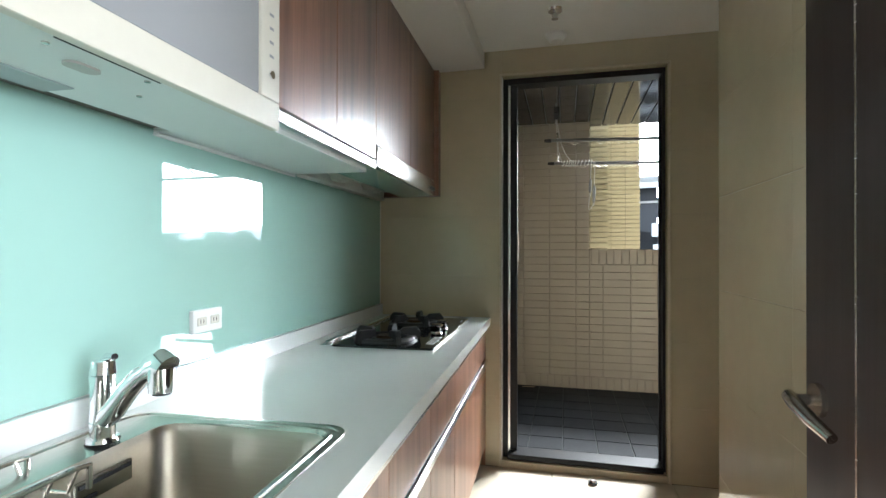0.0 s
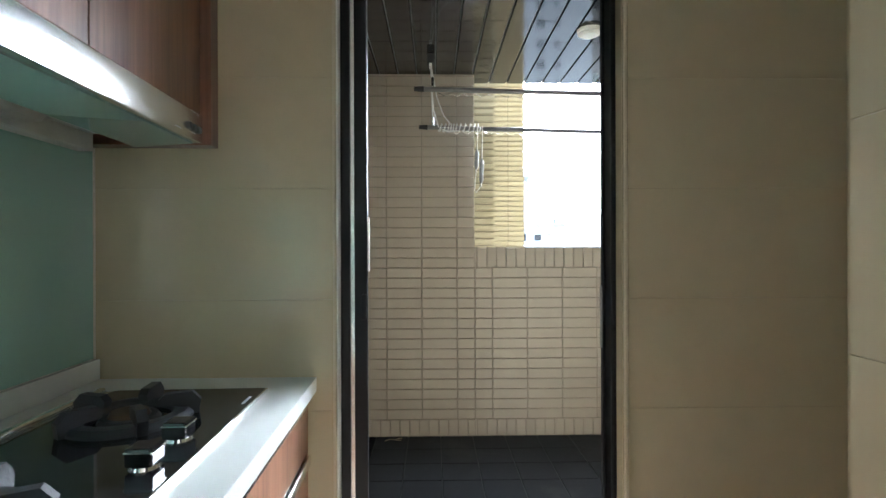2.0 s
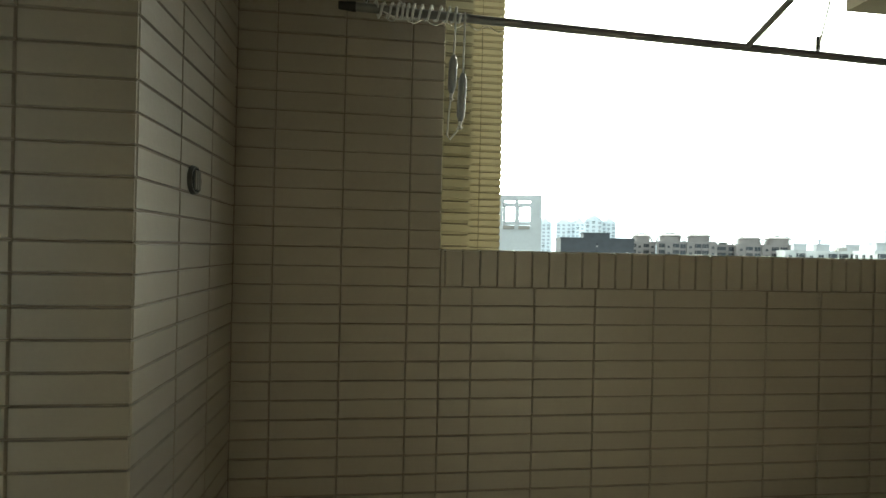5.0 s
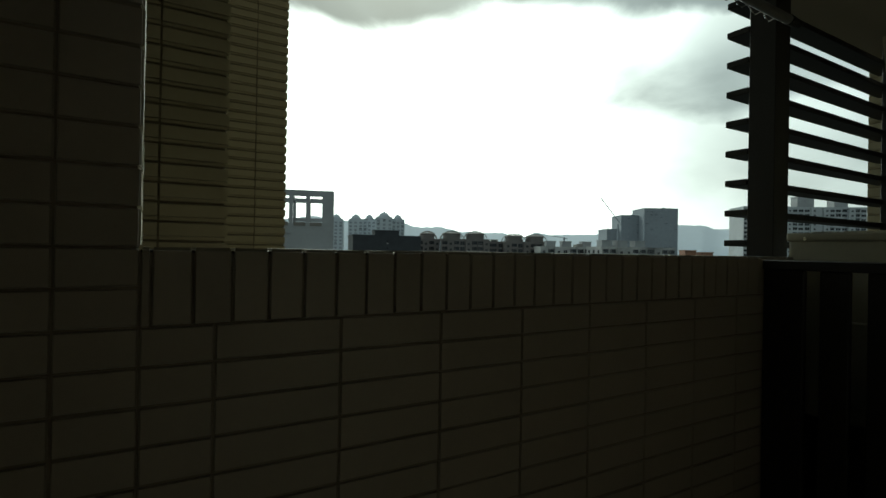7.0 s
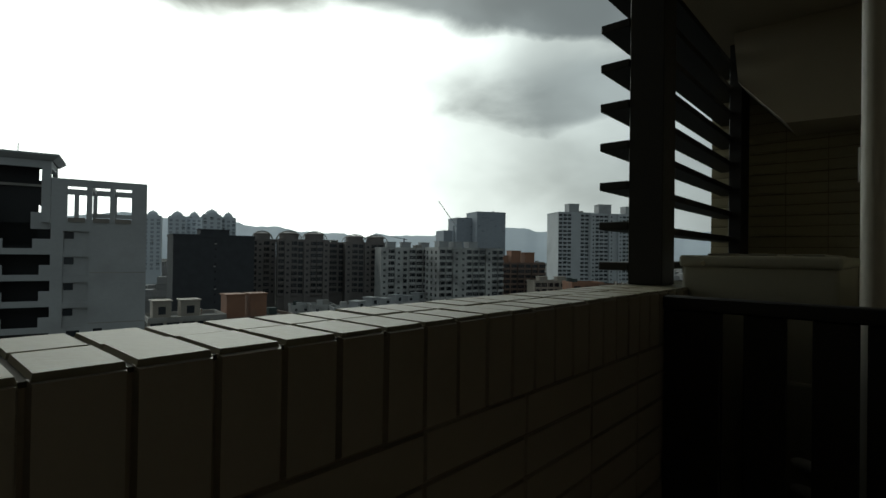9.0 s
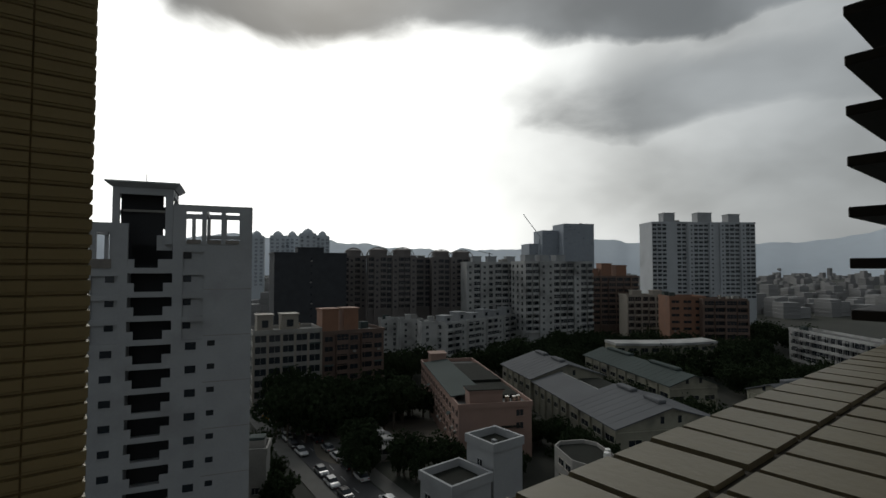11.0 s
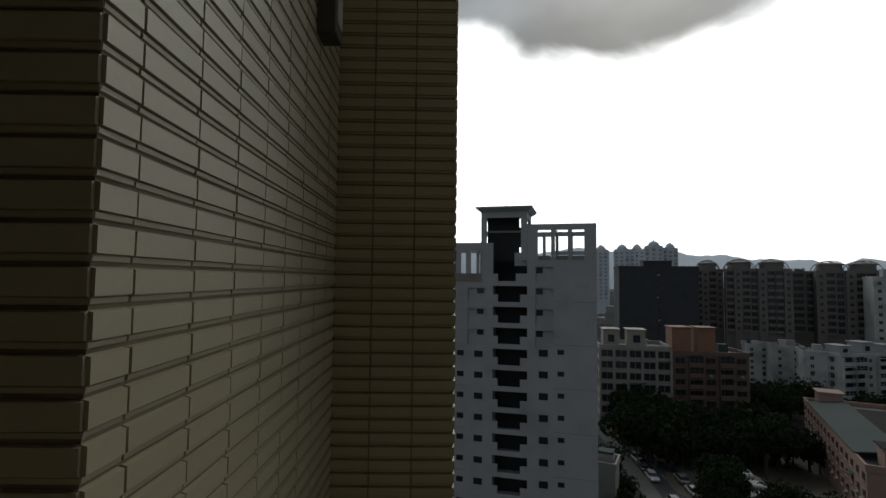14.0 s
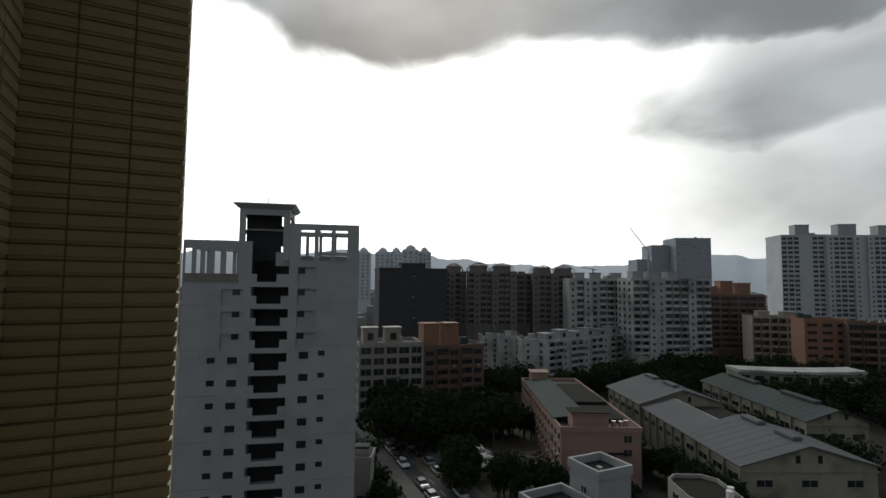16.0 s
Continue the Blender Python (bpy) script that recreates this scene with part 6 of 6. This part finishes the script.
def car(color, label):
    c = thing("car", label, "car", (0, 0, -200), 0, "cars parked along the road")
    paint = mat("car_paint_" + label.split()[0], color, 0.25, 0.1, vary=0.05, scale=2, bump=0.0, coat=0.6)
    side = [(-2.15, 0.30), (-2.2, 0.62), (-2.0, 0.80), (-1.5, 0.86), (-1.05, 0.90), (1.0, 0.92), (1.9, 0.82), (2.2, 0.62), (2.15, 0.30)]
    bm = bmesh.new()
    va = [bm.verts.new((-0.86, u, z)) for u, z in side]
    vb = [bm.verts.new((0.86, u, z)) for u, z in side]
    bm.faces.new(va)
    bm.faces.new(list(reversed(vb)))
    for i in range(len(side)):
        bm.faces.new((va[i], vb[i], vb[(i + 1) % len(side)], va[(i + 1) % len(side)]))
    bmesh.ops.bevel(bm, geom=list(bm.edges), offset=0.06, segments=2, affect="EDGES")
    part("body", bm, paint, c, smooth=True)
    bm = loft([([(-0.82, -1.75), (0.82, -1.75), (0.82, 1.15), (-0.82, 1.15)], 0.88), ([(-0.66, -1.25), (0.66, -1.25), (0.66, 0.45), (-0.66, 0.45)], 1.40)])
    part("glasshouse", bm, GLASS_D, c)
    bm = bm_box((-0.66, -1.25, 1.395), (0.66, 0.45, 1.45), 0.03, 2)
    part("roof", bm, paint, c)
    for x in (-0.80, 0.80):
        for yy in (-1.35, 1.35):
            wheel = part("wheel", bm_cyl((x - 0.1, yy, 0.31), (x + 0.1, yy, 0.31), 0.31, seg=18), RUBBER, c)
            part("rim", bm_cyl((x - 0.11, yy, 0.31), (x + 0.11, yy, 0.31), 0.18, seg=12), STEEL, wheel)
    for x in (-0.62, 0.62):
        part("headlight", bm_box((x - 0.18, 2.05, 0.60), (x + 0.18, 2.2, 0.74), 0.03), WHITE_PL, c)
        part("tail_light", bm_box((x - 0.18, -2.2, 0.62), (x + 0.18, -2.08, 0.76), 0.03), mat("red_lens", (0.3, 0.02, 0.02), 0.2), c)
    return c


protos = [car((0.62, 0.63, 0.64), "white parked hatchback by the kerb"), car((0.03, 0.03, 0.035), "black parked saloon by the kerb"), car((0.62, 0.33, 0.02), "yellow parked taxi by the kerb"),
          car((0.22, 0.025, 0.03), "red parked hatchback by the kerb"), car((0.25, 0.26, 0.27), "silver parked saloon by the kerb")]
rng = random.Random(5)
kinds = [0, 1, 0, 2, 0, 1, 0, 4, 1, 0, 4, 3, 0, 1]
mroad = pose(RX, RY, GZ + 0.03, 0, 0, RA)
for s in (-1, 1):
    for k in range(14):
        kind = kinds[(k + (5 if s < 0 else 0)) % len(kinds)]
        if rng.random() < 0.12:
            continue
        copy_thing(protos[kind], mroad @ pose(s * 2.7 + rng.uniform(-0.15, 0.15), -22 + 5.9 * k + rng.uniform(-0.4, 0.4), 0, 0, 0, 180 if s < 0 else 0))
for c in protos:
    for o in list(c.children_recursive) + [c]:
        bpy.data.objects.remove(o, do_unlink=True)

# trees
def tree_meshes(seed, height, spread):
    r = random.Random(seed)
    bm = bm_tube([(0, 0, 0), (0.1, 0.05, height * 0.25), (0.0, 0.15, height * 0.5), (0.1, 0.0, height * 0.75)], [0.28, 0.22, 0.15, 0.05], 7)
    for k in range(6):
        a = 2 * math.pi * k / 6 + r.uniform(-0.4, 0.4)
        z = height * r.uniform(0.3, 0.55)
        e = Vector((math.cos(a) * spread * 0.6, math.sin(a) * spread * 0.6, z + height * 0.22))
        bm_tube([(0, 0.08, z), tuple(e * 0.5 + Vector((0, 0, z * 0.5))), tuple(e)], [0.12, 0.08, 0.03], 5, into=bm)
    trunk = mesh_of("trunk", bm, BARK)
    verts, faces = [], []
    base = bmesh.new()
    bmesh.ops.create_icosphere(base, subdivisions=1, radius=1)
    bmesh.ops.delete(base, geom=[f for f in base.faces if f.index % 5 in (1, 3)], context="FACES_ONLY")
    bv = [v.co.copy() for v in base.verts]
    bf = [[v.index for v in f.verts] for f in base.faces]
    base.free()
    lobes = [(Vector((r.uniform(-0.6, 0.6) * spread, r.uniform(-0.6, 0.6) * spread, height * r.uniform(0.34, 0.86))), r.uniform(0.38, 0.62) * spread) for _ in range(12)]
    for c, rad in lobes:
        for _ in range(38):
            d = Vector((r.gauss(0, 1), r.gauss(0, 1), r.gauss(0, 0.8))).normalized()
            p = c + d * rad * r.uniform(0.7, 1.08)
            s = r.uniform(0.18, 0.48)
            rot = Euler((r.uniform(0, 6), r.uniform(0, 6), r.uniform(0, 6))).to_matrix()
            o = len(verts)
            for v in bv:
                q = rot @ Vector((v.x * 1.3, v.y, v.z * 0.45))
                verts.append(p + q * s * r.uniform(0.6, 1.35))
            faces += [[o + i for i in f] for f in bf]
    me = bpy.data.meshes.new("crown")
    me.from_pydata(verts, [], faces)
    me.materials.append(LEAF)
    return trunk, me


TREES = [tree_meshes(1, 8.5, 3.4), tree_meshes(2, 10.5, 4.2), tree_meshes(3, 7.0, 3.0)]


FAR_TREES = []


def tree(x, y, k, s, a):
    if x > 104:                                  # the far groves are joined into one mass
        FAR_TREES.append((k, pose(x, y, GZ, 0, 0, a) @ Matrix.Scale(s, 4)))
        return
    t = thing("tree", "dark leafy street tree" if k < 2 else "small dark leafy tree", "tree", (x, y, GZ), a, "trees round the yard and sheds")
    t.scale = (s, s, s)
    rest(t, "trunk", TREES[k][0], Matrix())
    rest(t, "crown", TREES[k][1], Matrix())


def grove(x0, y0, x1, y1, width, n, seed, lo=0.8, hi=1.35):
    """Trees scattered along a strip of ground."""
    r = random.Random(seed)
    ax = Vector((x1 - x0, y1 - y0, 0))
    side = Vector((-ax.y, ax.x, 0)).normalized()
    for k in range(n):
        p = Vector((x0, y0, 0)) + ax * ((k + r.random()) / n) + side * r.uniform(-width / 2, width / 2)
        tree(p.x, p.y, r.randrange(3), r.uniform(lo, hi), r.uniform(0, 360))


grove(46.6, 113.5, 63.0, 122.0, 16, 24, 11)
grove(57.3, 117.1, 82.8, 117.5, 22, 41, 12)
grove(53.7, 100.9, 50.2, 84.7, 8, 13, 13, 0.6, 0.9)
grove(53.3, 143.8, 57.3, 117.1, 8, 15, 14)
grove(59.7, 84.4, 60.6, 74.9, 8, 13, 15, 0.6, 0.9)
grove(116.2, 134.0, 176.6, 142.4, 12, 41, 16)
grove(176.6, 142.4, 202.3, 123.6, 26, 45, 17)
grove(196.0, 124.0, 224.0, 108.0, 18, 41, 18)
grove(144.0, 109.0, 124.5, 70.0, 6, 34, 19, 0.6, 0.9)
grove(172.0, 96.0, 196.0, 74.0, 10, 30, 20)
grove(90.2, 80.0, 86.8, 61.5, 5, 15, 21, 0.6, 0.9)
grove(36.3, 107.6, 33.1, 82.3, 5, 13, 22, 0.5, 0.8)
grove(120.2, 154.5, 92.4, 146.2, 14, 22, 23)
grove(262.0, 106.0, 300.0, 84.0, 30, 49, 24)

grove(86.5, 76.0, 108.0, 120.0, 6, 30, 25, 0.6, 0.9)
grove(84.0, 68.0, 88.0, 56.0, 5, 9, 26, 0.5, 0.75)
grove(118.0, 66.0, 128.0, 58.0, 8, 12, 27, 0.6, 0.9)
grove(150.0, 72.0, 172.0, 108.0, 10, 34, 28, 0.7, 1.1)
grove(162.0, 62.0, 214.0, 60.0, 24, 46, 29, 0.7, 1.1)
grove(214.0, 92.0, 240.0, 92.0, 22, 34, 30, 0.8, 1.2)
grove(66.0, 72.0, 72.0, 66.0, 6, 8, 31, 0.5, 0.8)
grove(140.0, 120.0, 168.0, 124.0, 14, 26, 32, 0.8, 1.2)

crowns = []
for trunk, crown in TREES:
    co, tri = np.empty(len(crown.vertices) * 3), np.empty(len(crown.polygons) * 3, dtype=np.int64)
    crown.vertices.foreach_get("co", co)
    crown.polygons.foreach_get("vertices", tri)
    clump = 12                                   # corners of one clump of leaves
    tri = tri.reshape(-1, 3)
    crowns.append((co.reshape(-1, 3), tri[(tri[:, 0] // clump) % 3 != 0]))
vv, ff, at = [], [], 0
for k, m in FAR_TREES:
    co, tri = crowns[k]
    mm = np.array(m)
    vv.append(co @ mm[:3, :3].T + mm[:3, 3])
    ff.append(tri + at)
    at += len(co)
me = bpy.data.meshes.new("tree_belt")
vv, ff = np.concatenate(vv), np.concatenate(ff)
me.vertices.add(len(vv))
me.vertices.foreach_set("co", vv.ravel())
me.loops.add(ff.size)
me.loops.foreach_set("vertex_index", ff.ravel().astype(np.int32))
me.polygons.add(len(ff))
me.polygons.foreach_set("loop_start", np.arange(0, ff.size, 3, dtype=np.int32))
me.update(calc_edges=True)
me.materials.append(LEAF)
tagged(new("tree_belt", me), "dark leafy groves among the far sheds and blocks", "trees", kind="stuff")

# the carpet of far houses, and the hills
verts, faces = [], []
r = random.Random(9)
cells = []
for k in range(1500):
    d = 330 + 1500 * r.random() ** 1.3
    u = r.uniform(-0.7, 1.9)
    if d < 520 and 0.0 < u < 0.75:
        continue
    f, s = Vector((0.457, 0.890)), Vector((0.890, -0.457))
    p = Vector((1.9, 1.6)) + f * d + s * (u * d)
    w, dd, h = r.uniform(7, 17), r.uniform(7, 14), r.choice((6, 9, 9, 12, 12, 15, 21)) * r.uniform(0.8, 1.1)
    if d > 800 and r.random() < 0.12:
        h *= 1.8
    a = radians(r.choice((-27, -20, -38, 63)))
    o = len(verts)
    for z in (0, h):
        for i, j in ((0, 0), (w, 0), (w, dd), (0, dd)):
            verts.append((p.x + i * math.cos(a) - j * math.sin(a), p.y + i * math.sin(a) + j * math.cos(a), GZ + z))
    faces += [[o + i for i in q] for q in ((4, 5, 6, 7), (0, 1, 5, 4), (1, 2, 6, 5), (2, 3, 7, 6), (3, 0, 4, 7))]
    # window strips as shallow ledges round each storey
    for fl in range(1, int(h / 3)):
        z = 3.0 * fl
        o = len(verts)
        for zz, g in ((z, 0.0), (z + 0.1, 0.35), (z + 1.1, 0.35), (z + 1.1, 0.0)):
            for i, j in ((-g, -g), (w + g, -g), (w + g, dd + g), (-g, dd + g)):
                verts.append((p.x + i * math.cos(a) - j * math.sin(a), p.y + i * math.sin(a) + j * math.cos(a), GZ + zz))
        for lv in range(3):
            for i in range(4):
                faces.append([o + lv * 4 + i, o + lv * 4 + (i + 1) % 4, o + lv * 4 + 4 + (i + 1) % 4, o + lv * 4 + 4 + i])
me = bpy.data.meshes.new("far_houses")
me.from_pydata(verts, [], faces)
me.materials.append(mat("far_house_walls", (0.25, 0.247, 0.245), 0.85, vary=0.4, scale=0.01, fine=0.4, bump=0.0, per=0.5))
tagged(new("far_houses", me), "grey carpet of far town houses in haze", "buildings", kind="stuff")
verts, faces = [], []
n = 260
for row, (dist, top) in enumerate(((2400, 0.0), (2900, 1.0), (3600, 0.2))):
    for k in range(n):
        a = radians(-95 + 150 * k / (n - 1)) * -1
        hgt = 0.0 if row == 0 else top * (140 + 130 * noise.noise(Vector((a * 2.2, 3.1, 0))) + 45 * noise.noise(Vector((a * 9, 1.1, 0))) + 22 * noise.noise(Vector((a * 26, 5, 0))) + 7 * noise.noise(Vector((a * 70, 2, 0))))
        verts.append((math.sin(a) * dist, math.cos(a) * dist, GZ + max(hgt, 0) + (0 if row != 1 else 45)))
for row in range(2):
    for k in range(n - 1):
        faces.append((row * n + k, row * n + k + 1, (row + 1) * n + k + 1, (row + 1) * n + k))
me = bpy.data.meshes.new("backdrop_hills")
me.from_pydata(verts, [], faces)
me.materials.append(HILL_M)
me.polygons.foreach_set("use_smooth", [True] * len(me.polygons))
tagged(new("backdrop_hills", me), "low hills on the horizon, coloured pale blue for haze", "hills", kind="structure")

# ---- tiles, laid piece by piece ----
TM = {}


def tile_mesh(w, h, t, lip, material):
    """A tile of w by h in x and z, facing -y, with eased edges; lip: depth of the sloped lower edge."""
    key = (round(w, 4), round(h, 4), t, lip, material.name)
    if key not in TM:
        c = min(0.0022, w * 0.1, t * 0.45)
        b = [(0, 0, 0), (w, 0, 0), (w, 0, h), (0, 0, h)]
        f = [(c, -t, c + lip), (w - c, -t, c + lip), (w - c, -t, h - c), (c, -t, h - c)]
        me = bpy.data.meshes.new("tile")
        if lip:
            rows = [(0.0, 0.0), (0.0012, -t * 0.45), (lip * 0.82, -t * 0.5), (lip * 0.84, -t * 0.2), (lip, -t * 0.2), (lip * 1.1, -t), (h - c, -t), (h, 0.0)]
            vs = [(x, y, z) for z, y in rows for x in (0.0, w)]
            fs = [(2 * i, 2 * i + 1, 2 * i + 3, 2 * i + 2) for i in range(len(rows) - 1)]
            fs += [tuple(range(0, 2 * len(rows), 2)), tuple(range(2 * len(rows) - 1, 0, -2))]
            me.from_pydata(vs, [], fs)
        else:
            me.from_pydata(b + f, [], [(4, 5, 6, 7), (0, 1, 5, 4), (1, 2, 6, 5), (2, 3, 7, 6), (3, 0, 4, 7)])
        me.materials.append(material)
        TM[key] = me
    return TM[key]


def lay(parent, name, m, us, vs, material, gap=0.0033, t=0.006, lip=0.0, loose=None, rest_name="tile_field"):
    """Tiles between the joint lines us and vs of a plane (m turns x, z and -y into the world). loose: the span of vs laid as pieces; the rest is one mesh."""
    verts, faces = [], []
    r = random.Random(len(us) * 131 + len(vs))
    inv = parent.matrix_basis.inverted()
    for v0, v1 in zip(vs, vs[1:]):
        for u0, u1 in zip(us, us[1:]):
            w, h = u1 - u0 - gap, v1 - v0 - gap
            if w < 0.008 or h < 0.008:
                continue
            me = tile_mesh(w, h, t, lip, material)
            jit = Matrix.Translation((u0 + gap / 2 + r.uniform(-0.0004, 0.0004), r.uniform(-1, 1) * min(0.0007, t * 0.12), v0 + gap / 2 + r.uniform(-0.0005, 0.0005))) @ Euler((r.uniform(-1, 1) * min(0.004, t * 0.25 / h), 0, r.uniform(-1, 1) * min(0.003, t * 0.25 / w))).to_matrix().to_4x4()
            if loose is None or loose[0] <= v0 < loose[1]:
                rest(parent, name, me, inv @ m @ jit)
            else:
                o = len(verts)
                verts += [inv @ m @ jit @ v.co for v in me.vertices]
                faces += [[o + i for i in p.vertices] for p in me.polygons]
    if verts:
        me = bpy.data.meshes.new(rest_name)
        me.from_pydata(verts, [], faces)
        me.materials.append(material)
        ob = new(rest_name, me)
        ob.parent = parent
        ob["kind"] = "stuff"


def steps(a, b, pitch, phase):
    """Joint lines from a to b at a pitch, one of them at phase."""
    k = math.ceil((a - phase) / pitch + 1e-6)
    out = [a]
    while phase + k * pitch < b - 1e-6:
        if phase + k * pitch > a + 1e-6:
            out.append(phase + k * pitch)
        k += 1
    return out + [b]


FACE_S = lambda y: Matrix.Translation((0, y, 0))                                  # faces -y, u = x
FACE_N = lambda y: Matrix.Translation((0, y, 0)) @ pose(0, 0, 0, 0, 0, 180)       # faces +y, u = -x
FACE_E = lambda x: Matrix.Translation((x, 0, 0)) @ pose(0, 0, 0, 0, 0, 90)        # faces +x, u = y
FACE_W = lambda x: Matrix.Translation((x, 0, 0)) @ pose(0, 0, 0, 0, 0, -90)       # faces -x, u = -y

LOW = 1.080 - 0.063 * 15  # top of the upright row along the floor
ROWS = steps(FZ, BCEIL, 0.063, 1.080)
ROWS_UP = steps(LOW, BCEIL, 0.063, 1.080)
COLS = 0.2195
lay(wall_outer, "tile", FACE_S(FW + 0.006), steps(PIL_X, JX, COLS, 1.364), ROWS_UP, TILE_IN)
lay(wall_outer, "soldier_tile", FACE_S(FW + 0.006), steps(PIL_X, JX, 0.0605, 2.419), [FZ, LOW], TILE_IN)
lay(parapet, "soldier_tile", FACE_S(FW + 0.006), steps(JX, GX, 0.0605, 2.419), [FZ, LOW], TILE_IN)
lay(wall_outer, "jamb_tile", FACE_E(JX - 0.006), [FW, FW + 0.09, PO], steps(PZ, BCEIL, 0.063, 1.080), TILE_OUT)
lay(wall_pillar, "tile", FACE_E(PIL_X - 0.006), [PIL_Y, 1.203, 1.42, FW], ROWS, TILE_IN)
lay(wall_pillar, "front_tile", FACE_S(PIL_Y + 0.006), steps(0.0, PIL_X, COLS, PIL_X), ROWS, TILE_IN)
lay(parapet, "tile", FACE_S(FW + 0.006), steps(JX, GX, COLS, 1.364), steps(LOW, 1.080, 0.063, 1.080), TILE_IN)
bed = bm_box((JX, FW + 0.004, PZ - 0.0085), (BX1, PO - 0.002, PZ - 0.0045))
part("cap_bed", bed, mat("dark_cap_joint", (0.06, 0.052, 0.042), 0.9), parapet, "dark joint bed")
SOLD = steps(JX, 3.25, 0.0605, 2.419)
lay(parapet, "soldier_tile", FACE_S(FW + 0.006), SOLD, [1.080, PZ - 0.002], TILE_IN, t=0.008)
lay(parapet, "cap_tile", Matrix.Translation((0, 0, PZ - 0.009)) @ Matrix(((1, 0, 0, 0), (0, 0, 1, 0), (0, -1, 0, 0), (0, 0, 0, 1))), steps(JX, 3.6, 0.0605, 2.419), [FW - 0.002, 1.729, PO], CAP_TILE, gap=0.0045, t=0.009)
lay(wall_house, "bay_tile", FACE_N(1.194), steps(-BX1, -GX - 0.1, COLS, -BX1), ROWS, TILE_OUT, loose=(1.0, 2.2), rest_name="bay_tile_field")
lay(wall_house, "return_tile", FACE_W(GX + 0.004), steps(-1.20, -WT, COLS, -1.2), ROWS, TILE_IN, loose=(0.6, 1.8))
lay(wall_end, "tile", FACE_W(BX1), steps(-1.93, -0.8, 0.16, -1.93), steps(-1.0, 6.0, 0.05, 0.04), TILE_OUT, lip=0.008, loose=(1.0, 2.2))
RIB = steps(-3.0, 7.0, 0.0505, 1.5762)
lay(wall_wing, "ribbed_tile", FACE_E(AX - 0.006), steps(AY, BY + 0.01, 0.163, 2.288), RIB, TILE_OUT, gap=0.0055, t=0.009, lip=0.0095, loose=(0.95, 2.25))
lay(wall_wing, "side_tile", FACE_S(AY + 0.006), steps(0.9, AX, 0.163, AX), RIB, TILE_OUT, gap=0.0055, t=0.009, lip=0.0095, loose=(99, 99), rest_name="side_tile_field")
lay(wall_wing_end, "ribbed_tile", FACE_S(BY + 0.006), steps(AX, BXE, 0.163, BXE), RIB, TILE_OUT, gap=0.0055, t=0.009, lip=0.0095, loose=(0.7, 3.2))
lay(wall_wing_end, "corner_tile", FACE_E(BXE - 0.006), [BY, BY + 0.09, BY + 0.25], RIB, TILE_OUT, gap=0.0055, t=0.009, lip=0.0095, loose=(99, 99), rest_name="corner_tile_field")

PZS = steps(0.0, CEIL, 0.33, 0.06)
lay(wall_right, "tile", FACE_W(KX + 0.0016), steps(-NY, 2.45, 0.6, -NY), PZS, POLISHED, gap=0.0009, t=0.0016)
lay(wall_door, "tile", FACE_S(0.0016), [0.0, DL], PZS, POLISHED, gap=0.0009, t=0.0016)
lay(wall_door, "tile", FACE_S(0.0016), [DR, NX], PZS, POLISHED, gap=0.0009, t=0.0016)
lay(wall_door, "tile", FACE_S(0.0016), [DL, DL + 0.6, DR], [DT, CEIL], POLISHED, gap=0.0009, t=0.0016)
UPM = lambda z: Matrix.Translation((0, 0, z)) @ Matrix(((1, 0, 0, 0), (0, 0, 1, 0), (0, -1, 0, 0), (0, 0, 0, 1)))
lay(floor, "tile", UPM(-0.006), [0.0, 0.386, 0.986, KX], steps(KY, 0.0, 0.6, 0.0), FLOOR_TILE, gap=0.002, t=0.006)
lay(floor, "tile", UPM(-0.006), [KX, NX], steps(NY, 0.0, 0.6, 0.0), FLOOR_TILE, gap=0.002, t=0.006)
lay(floor_balcony, "tile", UPM(FZ - 0.005), steps(PIL_X, GX, 0.2, FW - 1.0), steps(WT, FW, 0.2, FW), SLATE, gap=0.004, t=0.005)
lay(floor_balcony, "tile", UPM(FZ - 0.005), steps(BX0, PIL_X, 0.2, PIL_X), steps(WT, PIL_Y, 0.2, PIL_Y), SLATE, gap=0.004, t=0.005)
# ceiling planks in one mesh
verts, faces = [], []
xs = steps(BX0, GX, 0.117, 1.364)
for i, (x0, x1) in enumerate(zip(xs, xs[1:])):
    for y0, y1 in ((WT, 0.9 + 0.25 * (i % 2)), (0.9 + 0.25 * (i % 2), PO)):
        o = len(verts)
        z1, z0 = BCEIL + 0.012, BCEIL
        a0, a1, b0, b1 = x0 + 0.002, x1 - 0.002, y0 + 0.001, y1 - 0.001
        verts += [(a0, b0, z1), (a1, b0, z1), (a1, b1, z1), (a0, b1, z1), (a0 + 0.004, b0 + 0.002, z0), (a1 - 0.004, b0 + 0.002, z0), (a1 - 0.004, b1 - 0.002, z0), (a0 + 0.004, b1 - 0.002, z0)]
        faces += [[o + k for k in q] for q in ((7, 6, 5, 4), (0, 4, 5, 1), (1, 5, 6, 2), (2, 6, 7, 3), (3, 7, 4, 0))]
me = bpy.data.meshes.new("ceiling_planks")
me.from_pydata(verts, [], faces)
me.materials.append(DARK_PLANK)
ob = new("ceiling_planks", me)
ob.parent = ceiling_balcony
